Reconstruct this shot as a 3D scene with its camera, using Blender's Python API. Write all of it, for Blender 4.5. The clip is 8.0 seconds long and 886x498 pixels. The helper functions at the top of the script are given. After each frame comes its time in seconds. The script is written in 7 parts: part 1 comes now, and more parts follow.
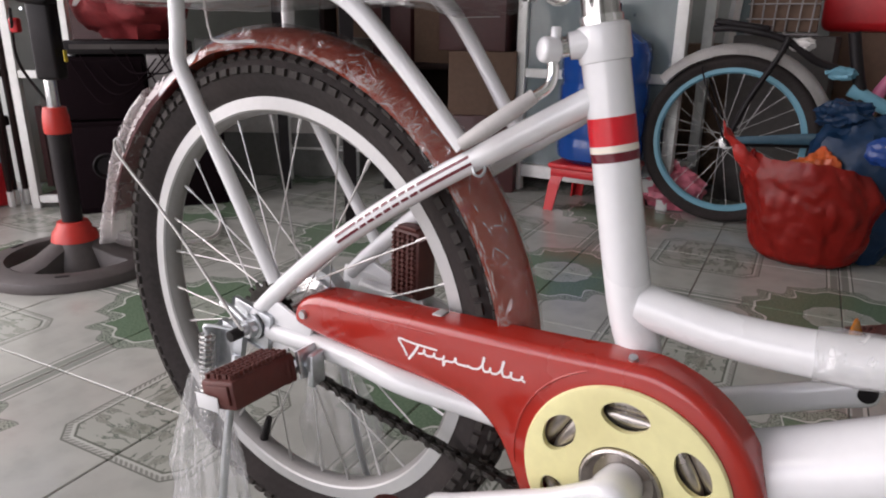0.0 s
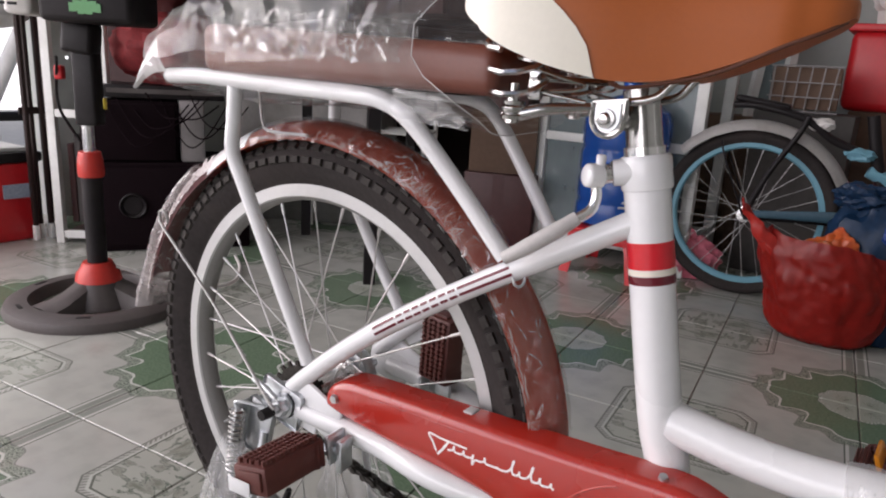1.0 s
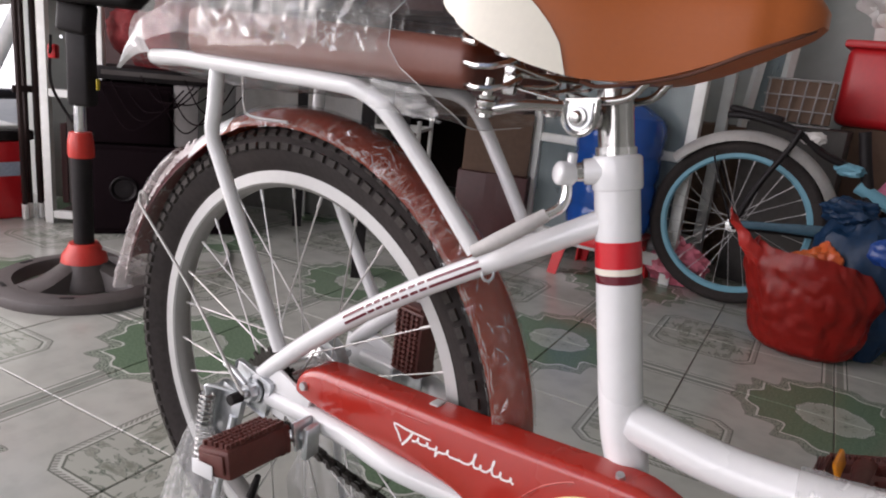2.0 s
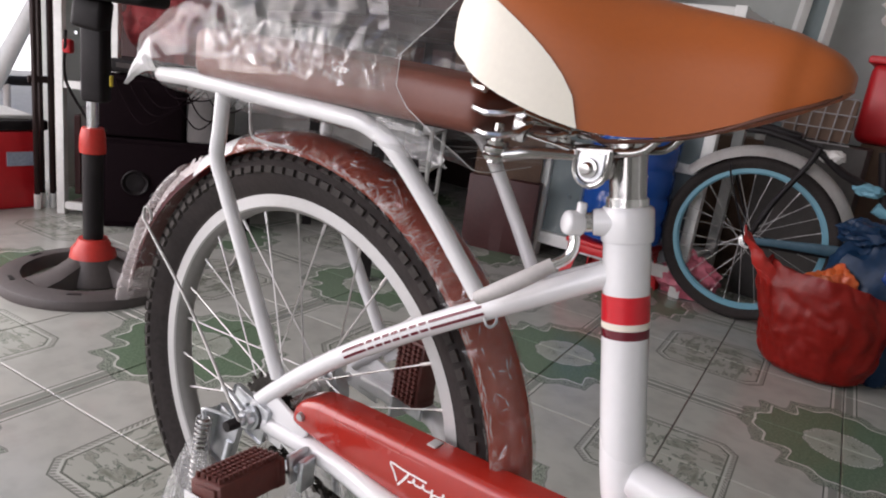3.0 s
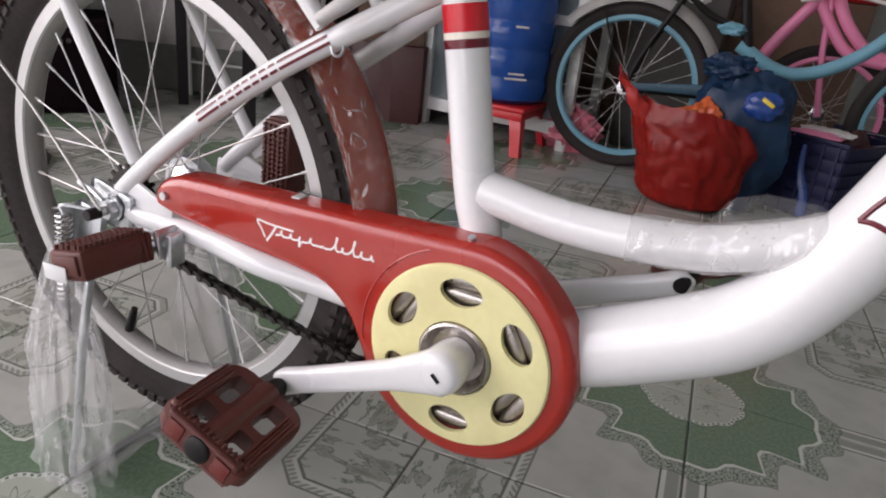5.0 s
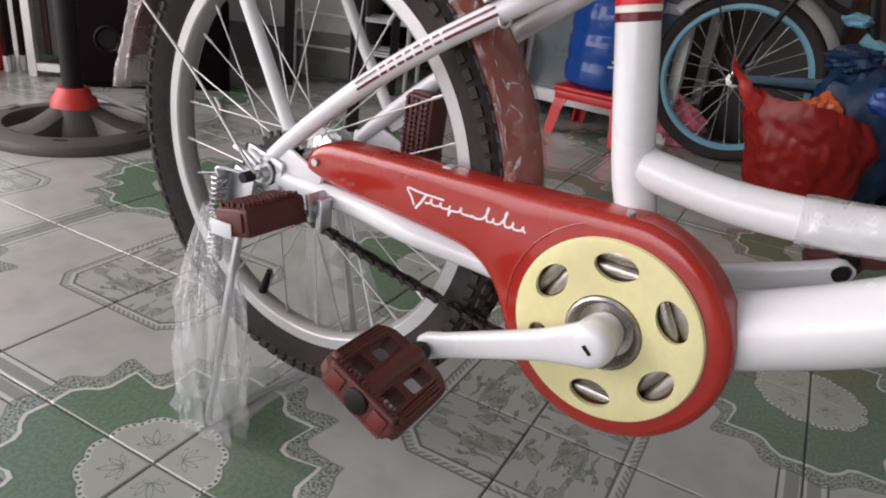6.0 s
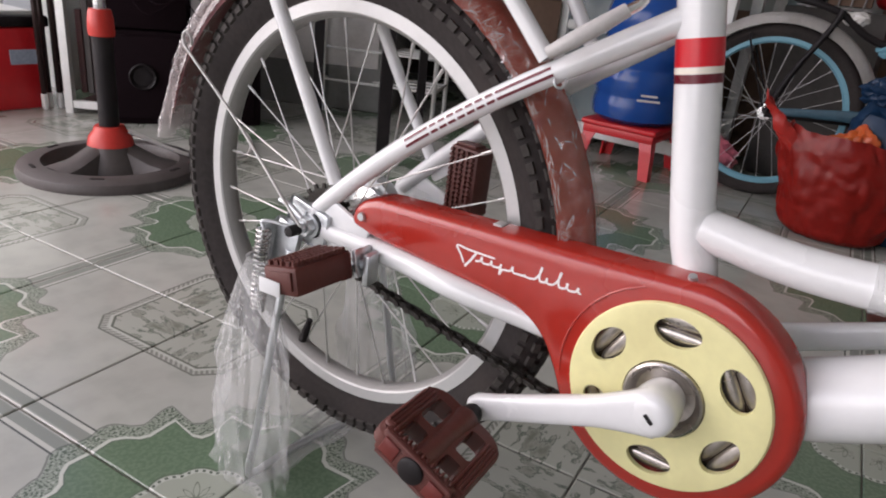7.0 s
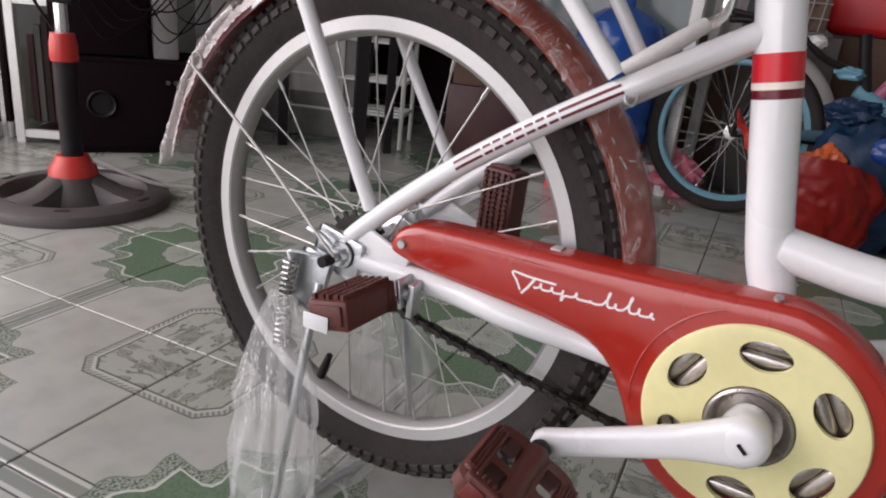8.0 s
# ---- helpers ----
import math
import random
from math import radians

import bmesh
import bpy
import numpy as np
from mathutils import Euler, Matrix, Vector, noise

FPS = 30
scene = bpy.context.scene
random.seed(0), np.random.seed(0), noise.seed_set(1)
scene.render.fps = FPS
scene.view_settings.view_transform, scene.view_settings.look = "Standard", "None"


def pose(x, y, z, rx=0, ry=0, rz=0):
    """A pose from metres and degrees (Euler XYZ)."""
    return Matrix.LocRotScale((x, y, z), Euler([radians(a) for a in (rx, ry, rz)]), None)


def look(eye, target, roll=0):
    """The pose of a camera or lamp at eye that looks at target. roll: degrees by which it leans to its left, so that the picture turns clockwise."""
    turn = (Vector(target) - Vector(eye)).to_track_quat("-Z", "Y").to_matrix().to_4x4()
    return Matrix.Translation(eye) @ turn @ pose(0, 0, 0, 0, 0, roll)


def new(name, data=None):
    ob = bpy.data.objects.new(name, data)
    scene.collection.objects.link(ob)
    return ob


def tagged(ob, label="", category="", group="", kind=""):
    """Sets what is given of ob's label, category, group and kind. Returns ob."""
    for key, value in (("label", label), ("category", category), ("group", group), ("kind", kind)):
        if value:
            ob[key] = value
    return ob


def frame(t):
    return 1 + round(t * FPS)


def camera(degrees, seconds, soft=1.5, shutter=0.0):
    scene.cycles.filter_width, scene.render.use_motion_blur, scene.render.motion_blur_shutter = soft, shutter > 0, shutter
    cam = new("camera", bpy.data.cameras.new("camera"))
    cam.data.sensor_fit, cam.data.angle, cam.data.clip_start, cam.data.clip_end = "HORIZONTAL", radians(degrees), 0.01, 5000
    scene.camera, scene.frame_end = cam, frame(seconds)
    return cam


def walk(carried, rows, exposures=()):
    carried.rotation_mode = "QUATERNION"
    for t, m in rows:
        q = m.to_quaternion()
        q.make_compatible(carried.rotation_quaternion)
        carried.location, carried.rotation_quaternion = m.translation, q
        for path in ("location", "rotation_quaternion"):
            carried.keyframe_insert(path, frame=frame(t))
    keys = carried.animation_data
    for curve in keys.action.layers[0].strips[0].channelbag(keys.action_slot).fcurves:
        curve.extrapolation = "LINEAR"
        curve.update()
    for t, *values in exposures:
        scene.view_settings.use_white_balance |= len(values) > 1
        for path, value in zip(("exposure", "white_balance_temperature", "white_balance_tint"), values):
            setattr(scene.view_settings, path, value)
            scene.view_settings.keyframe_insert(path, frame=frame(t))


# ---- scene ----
cam = camera(66.05, 8.0, soft=2.0)
ROWS = [
    (0, 0.4681, -0.4401, 0.5760, 71.81, -0.64, 33.21),
    (0.5, 0.4490, -0.4639, 0.6005, 74.06, -2.78, 35.59),
    (1, 0.4496, -0.4570, 0.6260, 75.16, -3.38, 34.79),
    (1.5, 0.4664, -0.4499, 0.6154, 73.89, -3.88, 32.94),
    (1.7, 0.4679, -0.4544, 0.6157, 75.47, -4.78, 33.84),
    (2.8, 0.4569, -0.4273, 0.6544, 73.95, -7.71, 35.90),
    (3, 0.4551, -0.4308, 0.6547, 74.33, -7.66, 36.43),
    (3.5, 0.4502, -0.4308, 0.6300, 71.34, -9.30, 37.10),
    (4, 0.4780, -0.4316, 0.6019, 69.14, -9.72, 34.02),
    (4.5, 0.5046, -0.4309, 0.5694, 68.47, -7.03, 29.74),
    (4.7, 0.5292, -0.4320, 0.5577, 68.14, -5.62, 26.45),
    (5.8, 0.4879, -0.4892, 0.5226, 65.42, -7.04, 33.45),
    (6, 0.4810, -0.4861, 0.5250, 65.89, -6.40, 34.26),
    (6.5, 0.4804, -0.4831, 0.5354, 66.86, -5.34, 33.85),
    (7, 0.4484, -0.4858, 0.5441, 67.82, -5.70, 35.85),
    (7.5, 0.4119, -0.4872, 0.5360, 69.53, -6.37, 32.00),
    (8, 0.3625, -0.5077, 0.5269, 70.32, -5.79, 31.24),
]
walk(cam, [(t, pose(x, y, z, rx, ry, rz)) for t, x, y, z, rx, ry, rz in ROWS], exposures=[(0.0, 0.04, 6600, 21), (1.0, 0.0, 6600, 21), (3.0, 0.08, 6600, 21), (4.2, 0.08, 6600, 21), (5.6, 0.05, 6600, 21), (6.6, 0.06, 6600, 21), (8.0, -0.05, 6600, 21)])

# ---- light: open shop front beside the bicycle, added fill lamp behind the camera ----
world = bpy.data.worlds.new("world")
scene.world = world
world.use_nodes = True
wn = world.node_tree.nodes
sky = wn.new("ShaderNodeTexSky")
sky.sky_type, sky.sun_disc = "NISHITA", False
sky.sun_elevation, sky.sun_rotation = radians(48), radians(250)
world.node_tree.links.new(sky.outputs[0], wn["Background"].inputs[0])
wn["Background"].inputs[1].default_value = 0.12


def area(name, w, h, watts, m, color=(1, 1, 1)):
    lamp = bpy.data.lights.new(name, "AREA")
    lamp.shape, lamp.size, lamp.size_y, lamp.energy, lamp.color = "RECTANGLE", w, h, watts, color
    ob = new(name, lamp)
    ob.matrix_world = m
    return ob


area("daylight_left", 2.6, 2.2, 78, look((-2.12, -1.40, 1.30), (0.2, -0.2, 0.4)), (1.0, 0.98, 0.95))
# added fill for the bicycle's near side, set in an assumed, unseen opening
area("daylight_front", 2.6, 1.5, 37, look((-0.35, -3.05, 0.95), (0.0, 0.0, 0.45)), (1.0, 0.99, 0.97))

# ---- materials ----


def material(name, color, rough=0.5, metal=0.0, vary=0.12, grain=40.0, bump=0.05, stain=0.0, stain_color=(0.1, 0.09, 0.08), coat=0.0, spec=0.5):
    """A painted, moulded or metal surface: two scales of tint, worn gloss and fine relief."""
    m = bpy.data.materials.new(name)
    m.use_nodes = True
    n, l = m.node_tree.nodes, m.node_tree.links
    b = n["Principled BSDF"]
    tc = n.new("ShaderNodeTexCoord")
    fine, wide = n.new("ShaderNodeTexNoise"), n.new("ShaderNodeTexNoise")
    fine.inputs["Scale"].default_value, fine.inputs["Detail"].default_value = grain * 6, 6
    wide.inputs["Scale"].default_value, wide.inputs["Detail"].default_value = grain * 0.35, 5
    for t in (fine, wide):
        l.new(tc.outputs["Object"], t.inputs["Vector"])
    both = n.new("ShaderNodeMath")
    both.operation = "ADD"
    l.new(fine.outputs[0], both.inputs[0])
    l.new(wide.outputs[0], both.inputs[1])
    tint = n.new("ShaderNodeMapRange")
    tint.inputs["From Min"].default_value, tint.inputs["From Max"].default_value = 0.6, 1.4
    tint.inputs["To Min"].default_value, tint.inputs["To Max"].default_value = 1 - vary, 1 + vary
    l.new(both.outputs[0], tint.inputs["Value"])
    hsv = n.new("ShaderNodeHueSaturation")
    hsv.inputs["Color"].default_value = (*color, 1)
    l.new(tint.outputs[0], hsv.inputs["Value"])
    out = hsv.outputs[0]
    if stain:
        blot = n.new("ShaderNodeTexNoise")
        blot.inputs["Scale"].default_value, blot.inputs["Detail"].default_value = grain * 0.5, 8
        l.new(tc.outputs["Object"], blot.inputs["Vector"])
        ramp = n.new("ShaderNodeMapRange")
        ramp.inputs["From Min"].default_value, ramp.inputs["From Max"].default_value = 0.52, 0.68
        ramp.inputs["To Max"].default_value = stain
        l.new(blot.outputs[0], ramp.inputs["Value"])
        mix = n.new("ShaderNodeMix")
        mix.data_type = "RGBA"
        l.new(ramp.outputs[0], mix.inputs["Factor"])
        l.new(out, mix.inputs["A"])
        mix.inputs["B"].default_value = (*stain_color, 1)
        out = mix.outputs["Result"]
    l.new(out, b.inputs["Base Color"])
    rr = n.new("ShaderNodeMapRange")
    rr.inputs["From Min"].default_value, rr.inputs["From Max"].default_value = 0.3, 0.7
    rr.inputs["To Min"].default_value, rr.inputs["To Max"].default_value = max(0.02, rough - 0.07), min(1, rough + 0.09)
    l.new(wide.outputs[0], rr.inputs["Value"])
    l.new(rr.outputs[0], b.inputs["Roughness"])
    b.inputs["Metallic"].default_value = metal
    b.inputs["Specular IOR Level"].default_value = spec
    b.inputs["Coat Weight"].default_value = coat
    b.inputs["Coat Roughness"].default_value = 0.08
    if bump:
        bp = n.new("ShaderNodeBump")
        bp.inputs["Strength"].default_value, bp.inputs["Distance"].default_value = bump, 0.002
        l.new(both.outputs[0], bp.inputs["Height"])
        l.new(bp.outputs[0], b.inputs["Normal"])
    return m


def clear_film(name, haze=0.06, gloss=0.4, tint=(0.92, 0.92, 0.92), scale=60.0, streak=0.5, cover=0.5, bump=0.5, base=0.035, polish=0.14):
    """Thin crinkled polythene: clear, milky where it folds to paint bright highlights, glossy on its creases."""
    m = bpy.data.materials.new(name)
    m.use_nodes = True
    n, l = m.node_tree.nodes, m.node_tree.links
    n.remove(n["Principled BSDF"])
    tc = n.new("ShaderNodeTexCoord")

    def tex(k, detail, kind="FBM", src=None):
        q = n.new("ShaderNodeTexNoise")
        q.noise_type = kind
        q.inputs["Scale"].default_value, q.inputs["Detail"].default_value = k, detail
        l.new(src or tc.outputs["Object"], q.inputs["Vector"])
        return q.outputs[0]

    def span(x, a, b, lo, hi):
        q = n.new("ShaderNodeMapRange")
        for key, v in (("From Min", a), ("From Max", b), ("To Min", lo), ("To Max", hi)):
            q.inputs[key].default_value = v
        l.new(x, q.inputs["Value"])
        return q.outputs[0]

    def calc(op, a, b, c=None):
        q = n.new("ShaderNodeMath")
        q.operation = op
        for i, v in enumerate((a, b, c)):
            if v is None:
                continue
            if isinstance(v, (int, float)):
                q.inputs[i].default_value = v
            else:
                l.new(v, q.inputs[i])
        return q.outputs[0]

    def vec(op, a, b, k=None):
        q = n.new("ShaderNodeVectorMath")
        q.operation = op
        for i, v in enumerate((a, b)):
            if v is None:
                continue
            if isinstance(v, tuple):
                q.inputs[i].default_value = v
            else:
                l.new(v, q.inputs[i])
        if k is not None:
            q.inputs["Scale"].default_value = k
        return q.outputs[0]

    def cells(k, feature):
        q = n.new("ShaderNodeTexVoronoi")
        q.feature = feature
        q.inputs["Scale"].default_value = k
        l.new(warped, q.inputs["Vector"])
        return q

    # the film breaks into small flat facets, milky along the sharp creases between them
    drift = n.new("ShaderNodeTexNoise")
    drift.inputs["Scale"].default_value, drift.inputs["Detail"].default_value = scale * 0.5, 2
    l.new(tc.outputs["Object"], drift.inputs["Vector"])
    warped = vec("ADD", tc.outputs["Object"], vec("SCALE", drift.outputs["Color"], None, 0.9 / scale))
    warped = vec("MULTIPLY", warped, (1.5, 1.0, 0.62))
    patch = span(tex(scale * 0.28, 3), 0.62 - 0.25 * cover, 0.74 - 0.25 * cover, 0.0, 1.0)
    c1 = span(cells(scale, "DISTANCE_TO_EDGE").outputs["Distance"], 0.0, 0.055, 1.0, 0.0)
    c2 = span(cells(scale * 2.3, "DISTANCE_TO_EDGE").outputs["Distance"], 0.0, 0.06, 0.8, 0.0)
    fine = span(tex(scale * 0.9, 2), 0.54, 0.60, 0.0, 1.0)
    # the milky creases also paint the film's thin bright highlights
    crease = calc("MULTIPLY", calc("MAXIMUM", calc("MULTIPLY", c1, fine), calc("MULTIPLY", c2, span(tex(scale * 1.3, 2), 0.58, 0.64, 0.0, 0.7))), patch)
    geo = n.new("ShaderNodeNewGeometry")
    tip = vec("ADD", vec("SUBTRACT", cells(scale, "F1").outputs["Color"], (0.5, 0.5, 0.5)), vec("SCALE", vec("SUBTRACT", cells(scale * 2.3, "F1").outputs["Color"], (0.5, 0.5, 0.5)), None, 0.7))
    push = n.new("ShaderNodeVectorMath")
    push.operation = "SCALE"
    l.new(tip, push.inputs[0])
    l.new(calc("MULTIPLY_ADD", patch, bump, bump * 0.15), push.inputs["Scale"])
    facing = vec("NORMALIZE", vec("ADD", geo.outputs["Normal"], push.outputs[0]), None)
    shiny, milk, clear = n.new("ShaderNodeBsdfGlossy"), n.new("ShaderNodeBsdfDiffuse"), n.new("ShaderNodeBsdfTransparent")
    shiny.inputs["Roughness"].default_value = polish
    milk.inputs["Color"].default_value = (*tint, 1)
    clear.inputs["Color"].default_value = (0.96, 0.96, 0.96, 1)
    l.new(facing, shiny.inputs["Normal"])
    fr = n.new("ShaderNodeLayerWeight")
    fr.inputs["Blend"].default_value = 0.3
    edge = calc("POWER", fr.outputs["Facing"], 2.0)
    m1, m2 = n.new("ShaderNodeMixShader"), n.new("ShaderNodeMixShader")
    l.new(calc("MULTIPLY_ADD", crease, streak, haze), m1.inputs[0])
    l.new(clear.outputs[0], m1.inputs[1])
    l.new(milk.outputs[0], m1.inputs[2])
    l.new(calc("MULTIPLY_ADD", edge, gloss, base), m2.inputs[0])
    l.new(m1.outputs[0], m2.inputs[1])
    l.new(shiny.outputs[0], m2.inputs[2])
    l.new(m2.outputs[0], n["Material Output"].inputs["Surface"])
    return m


WHITE_PAINT = material("white_enamel", (0.76, 0.76, 0.77), 0.22, vary=0.03, grain=20, bump=0.02, coat=0.5)
RED_GUARD = material("red_enamel", (0.37, 0.022, 0.013), 0.24, vary=0.07, grain=18, bump=0.03, coat=0.5)
CREAM = material("cream_plastic", (0.78, 0.73, 0.38), 0.38, vary=0.06, grain=22, bump=0.12, stain=0.25, stain_color=(0.45, 0.36, 0.16))
MAROON = material("maroon_plastic", (0.51, 0.098, 0.053), 0.28, vary=0.12, grain=22, bump=0.06)
# the maroon plastic darkened for the shade on the mudguard's tail
SHADED_TAIL = material("shaded_maroon_plastic", (0.15, 0.022, 0.026), 0.35, vary=0.15, grain=22, bump=0.06)
BROWN_RUBBER = material("brown_rubber", (0.098, 0.023, 0.017), 0.5, vary=0.18, grain=30, bump=0.15)
TYRE = material("tyre_rubber", (0.032, 0.027, 0.026), 0.85, spec=0.2, vary=0.3, grain=30, bump=0.3, stain=0.35, stain_color=(0.058, 0.046, 0.042))
ALLOY = material("brushed_alloy", (0.54, 0.535, 0.53), 0.42, metal=0.35, vary=0.05, grain=26, bump=0.05)
CHROME = material("chrome", (0.80, 0.79, 0.78), 0.18, metal=0.88, vary=0.06, grain=30, bump=0.03)
STEEL = material("galvanised_steel", (0.58, 0.60, 0.62), 0.32, metal=0.9, vary=0.15, grain=35, bump=0.12)
DARK_STEEL = material("greased_steel", (0.035, 0.030, 0.026), 0.45, metal=0.5, vary=0.4, grain=60, bump=0.3)
BLACK = material("black_plastic", (0.010, 0.0075, 0.0085), 0.5, spec=0.25, vary=0.3, grain=24, bump=0.08, stain=0.15, stain_color=(0.04, 0.037, 0.035))
DARK_PLATE = material("dark_chainring_plate", (0.11, 0.075, 0.050), 0.4, metal=0.3, vary=0.2, grain=30, bump=0.1)
TAN = material("tan_leatherette", (0.37, 0.092, 0.017), 0.42, vary=0.04, grain=45, bump=0.07)
EDGE_SHADOW = material("brown_edge_shadow", (0.09, 0.028, 0.014), 0.5, vary=0.1)
SADDLE_STEEL = material("dull_chrome", (0.50, 0.49, 0.48), 0.20, metal=0.96, vary=0.12, grain=40, bump=0.05)
IVORY = material("ivory_leatherette", (0.80, 0.76, 0.66), 0.42, vary=0.03, grain=45, bump=0.06)
RED_BAND = material("red_decal", (0.62, 0.015, 0.025), 0.3, vary=0.05, bump=0.0)
DARK_BAND = material("maroon_decal", (0.13, 0.008, 0.018), 0.3, vary=0.05, bump=0.0)
CREAM_BAND = material("ivory_decal", (0.82, 0.76, 0.66), 0.3, vary=0.05, bump=0.0)
GREY_RUBBER = material("grey_grip", (0.50, 0.48, 0.47), 0.5, vary=0.1, grain=40, bump=0.1)
FILM = clear_film("polythene_film", haze=0.004, gloss=0.30, scale=75, streak=0.30, cover=0.02, bump=1.1, base=0.035, polish=0.10)
SLEEVE = clear_film("sleeve_polythene", haze=0.24, gloss=0.4, scale=60, streak=0.45, cover=0.8, bump=1.0, base=0.06)
LOOSE_FILM = clear_film("loose_polythene", haze=0.050, gloss=0.32, scale=60, streak=0.25, cover=0.15, bump=0.15, base=0.036, polish=0.08)
TIGHT_FILM = clear_film("tight_polythene", tint=(0.92, 0.84, 0.84), haze=0.28, gloss=0.35, scale=70, streak=0.35, cover=0.3, bump=0.5, base=0.04, polish=0.10)
STAND_FILM = clear_film("stand_polythene", haze=0.14, gloss=0.32, scale=60, streak=0.2, cover=0.1, bump=0.25, base=0.04, polish=0.10)
DUST_RUBBER = material("dusty_tread_rubber", (0.050, 0.044, 0.041), 0.85, spec=0.25, vary=0.3, grain=60, bump=0.2)
MATT_BLACK = material("matt_black", (0.0085, 0.0045, 0.0060), 0.9, spec=0.06, vary=0.3, grain=20, bump=0.05)
EDGE_FILM = clear_film("gathered_film", haze=0.02, gloss=0.40, scale=90, streak=0.2, cover=0.2, bump=0.3, base=0.07, polish=0.10)
FOLD_FILM = clear_film("folded_polythene", haze=0.50, gloss=0.4, scale=80, streak=0.1, cover=0.2, bump=0.4, base=0.10, polish=0.12)
CROWN_FILM = clear_film("milky_crown_film", haze=0.55, gloss=0.25, tint=(0.88, 0.80, 0.79), scale=90, streak=0.2, cover=0.4, bump=0.3, base=0.03, polish=0.25)
GATHER_FILM = clear_film("gathered_polythene", haze=0.03, gloss=0.45, scale=90, streak=0.15, cover=0.2, bump=0.3, base=0.15, polish=0.12)
SCUFF_GLINT_FILM = clear_film("scuff_glint_film", haze=0.5, gloss=0.3, tint=(0.90, 0.78, 0.74), scale=90, streak=0.1, cover=0.2, bump=0.3, base=0.05, polish=0.2)
CUSHION = material("maroon_leatherette", (0.165, 0.054, 0.037), 0.42, vary=0.08, grain=40, bump=0.08)
WORN_CHROME = material("worn_chrome", (0.43, 0.39, 0.355), 0.26, metal=0.9, vary=0.2, grain=40, bump=0.08)

# ---- building helpers ----
V = Vector


def thing(name, label, category, group="", kind="", at=(0, 0, 0)):
    ob = new(name)
    ob.empty_display_size = 0.05
    ob.location = at
    return tagged(ob, label, category, group, kind)


def part(name, bm, mat, parent=None, label="", smooth=True, kind=""):
    """Links a bmesh, built in world coordinates, as one mesh object under its thing or part."""
    me = bpy.data.meshes.new(name)
    bmesh.ops.recalc_face_normals(bm, faces=bm.faces)
    bm.to_mesh(me)
    bm.free()
    me.materials.append(mat)
    if smooth:
        me.polygons.foreach_set("use_smooth", [True] * len(me.polygons))
        me.set_sharp_from_angle(angle=radians(38))
    ob = new(name, me)
    if parent:
        bpy.context.view_layer.update()
        ob.parent = parent
        ob.matrix_parent_inverse = parent.matrix_world.inverted()
    if label:
        ob["label"] = label
    if kind:
        ob["kind"] = kind
    return ob


def solid(name, bm, mat, label, category, group="", kind="", smooth=True):
    ob = part(name, bm, mat, smooth=smooth)
    return tagged(ob, label, category, group, kind)


def smooth_path(pts, steps=8):
    """Catmull-Rom through the points."""
    p = [V(q) for q in pts]
    p = [p[0] * 2 - p[1]] + p + [p[-1] * 2 - p[-2]]
    out = []
    for i in range(1, len(p) - 2):
        for k in range(steps):
            t = k / steps
            a, b, c, d = p[i - 1], p[i], p[i + 1], p[i + 2]
            out.append(0.5 * ((2 * b) + (c - a) * t + (2 * a - 5 * b + 4 * c - d) * t * t + (3 * b - a - 3 * c + d) * t ** 3))
    out.append(p[-2])
    return out


def sweep(bm, pts, radius, n=14, flat=1.0, cap=True, closed=False):
    """A tube along pts; radius: a number, or one for each point."""
    pts = [V(q) for q in pts]
    m = len(pts)
    rad = radius if hasattr(radius, "__len__") else [radius] * m
    rings, up = [], None
    for i in range(m):
        a = pts[(i - 1) % m] if closed else pts[max(0, i - 1)]
        b = pts[(i + 1) % m] if closed else pts[min(m - 1, i + 1)]
        d = (b - a).normalized()
        if up is None:
            up = d.orthogonal().normalized()
            if abs(d.y) < 0.9:
                up = (V((0, 1, 0)) - d * d.y).normalized()
        up = (up - d * up.dot(d)).normalized()
        side = d.cross(up)
        rings.append([bm.verts.new(pts[i] + rad[i] * (math.cos(2 * math.pi * k / n) * up * flat + math.sin(2 * math.pi * k / n) * side)) for k in range(n)])
    for i in range(m if closed else m - 1):
        r, s = rings[i], rings[(i + 1) % m]
        for k in range(n):
            bm.faces.new((r[k], r[(k + 1) % n], s[(k + 1) % n], s[k]))
    if cap and not closed:
        bm.faces.new(rings[0][::-1])
        bm.faces.new(rings[-1])
    return rings


def tube(pts, radius, n=14, steps=8, flat=1.0, closed=False, curved=True):
    bm = bmesh.new()
    path = smooth_path(pts, steps) if curved and len(pts) > 2 else [V(q) for q in pts]
    if hasattr(radius, "__len__"):
        k = np.linspace(0, len(radius) - 1, len(path))
        radius = [float(v) for v in np.interp(k, range(len(radius)), radius)]
    sweep(bm, path, radius, n, flat, closed=closed)
    return bm


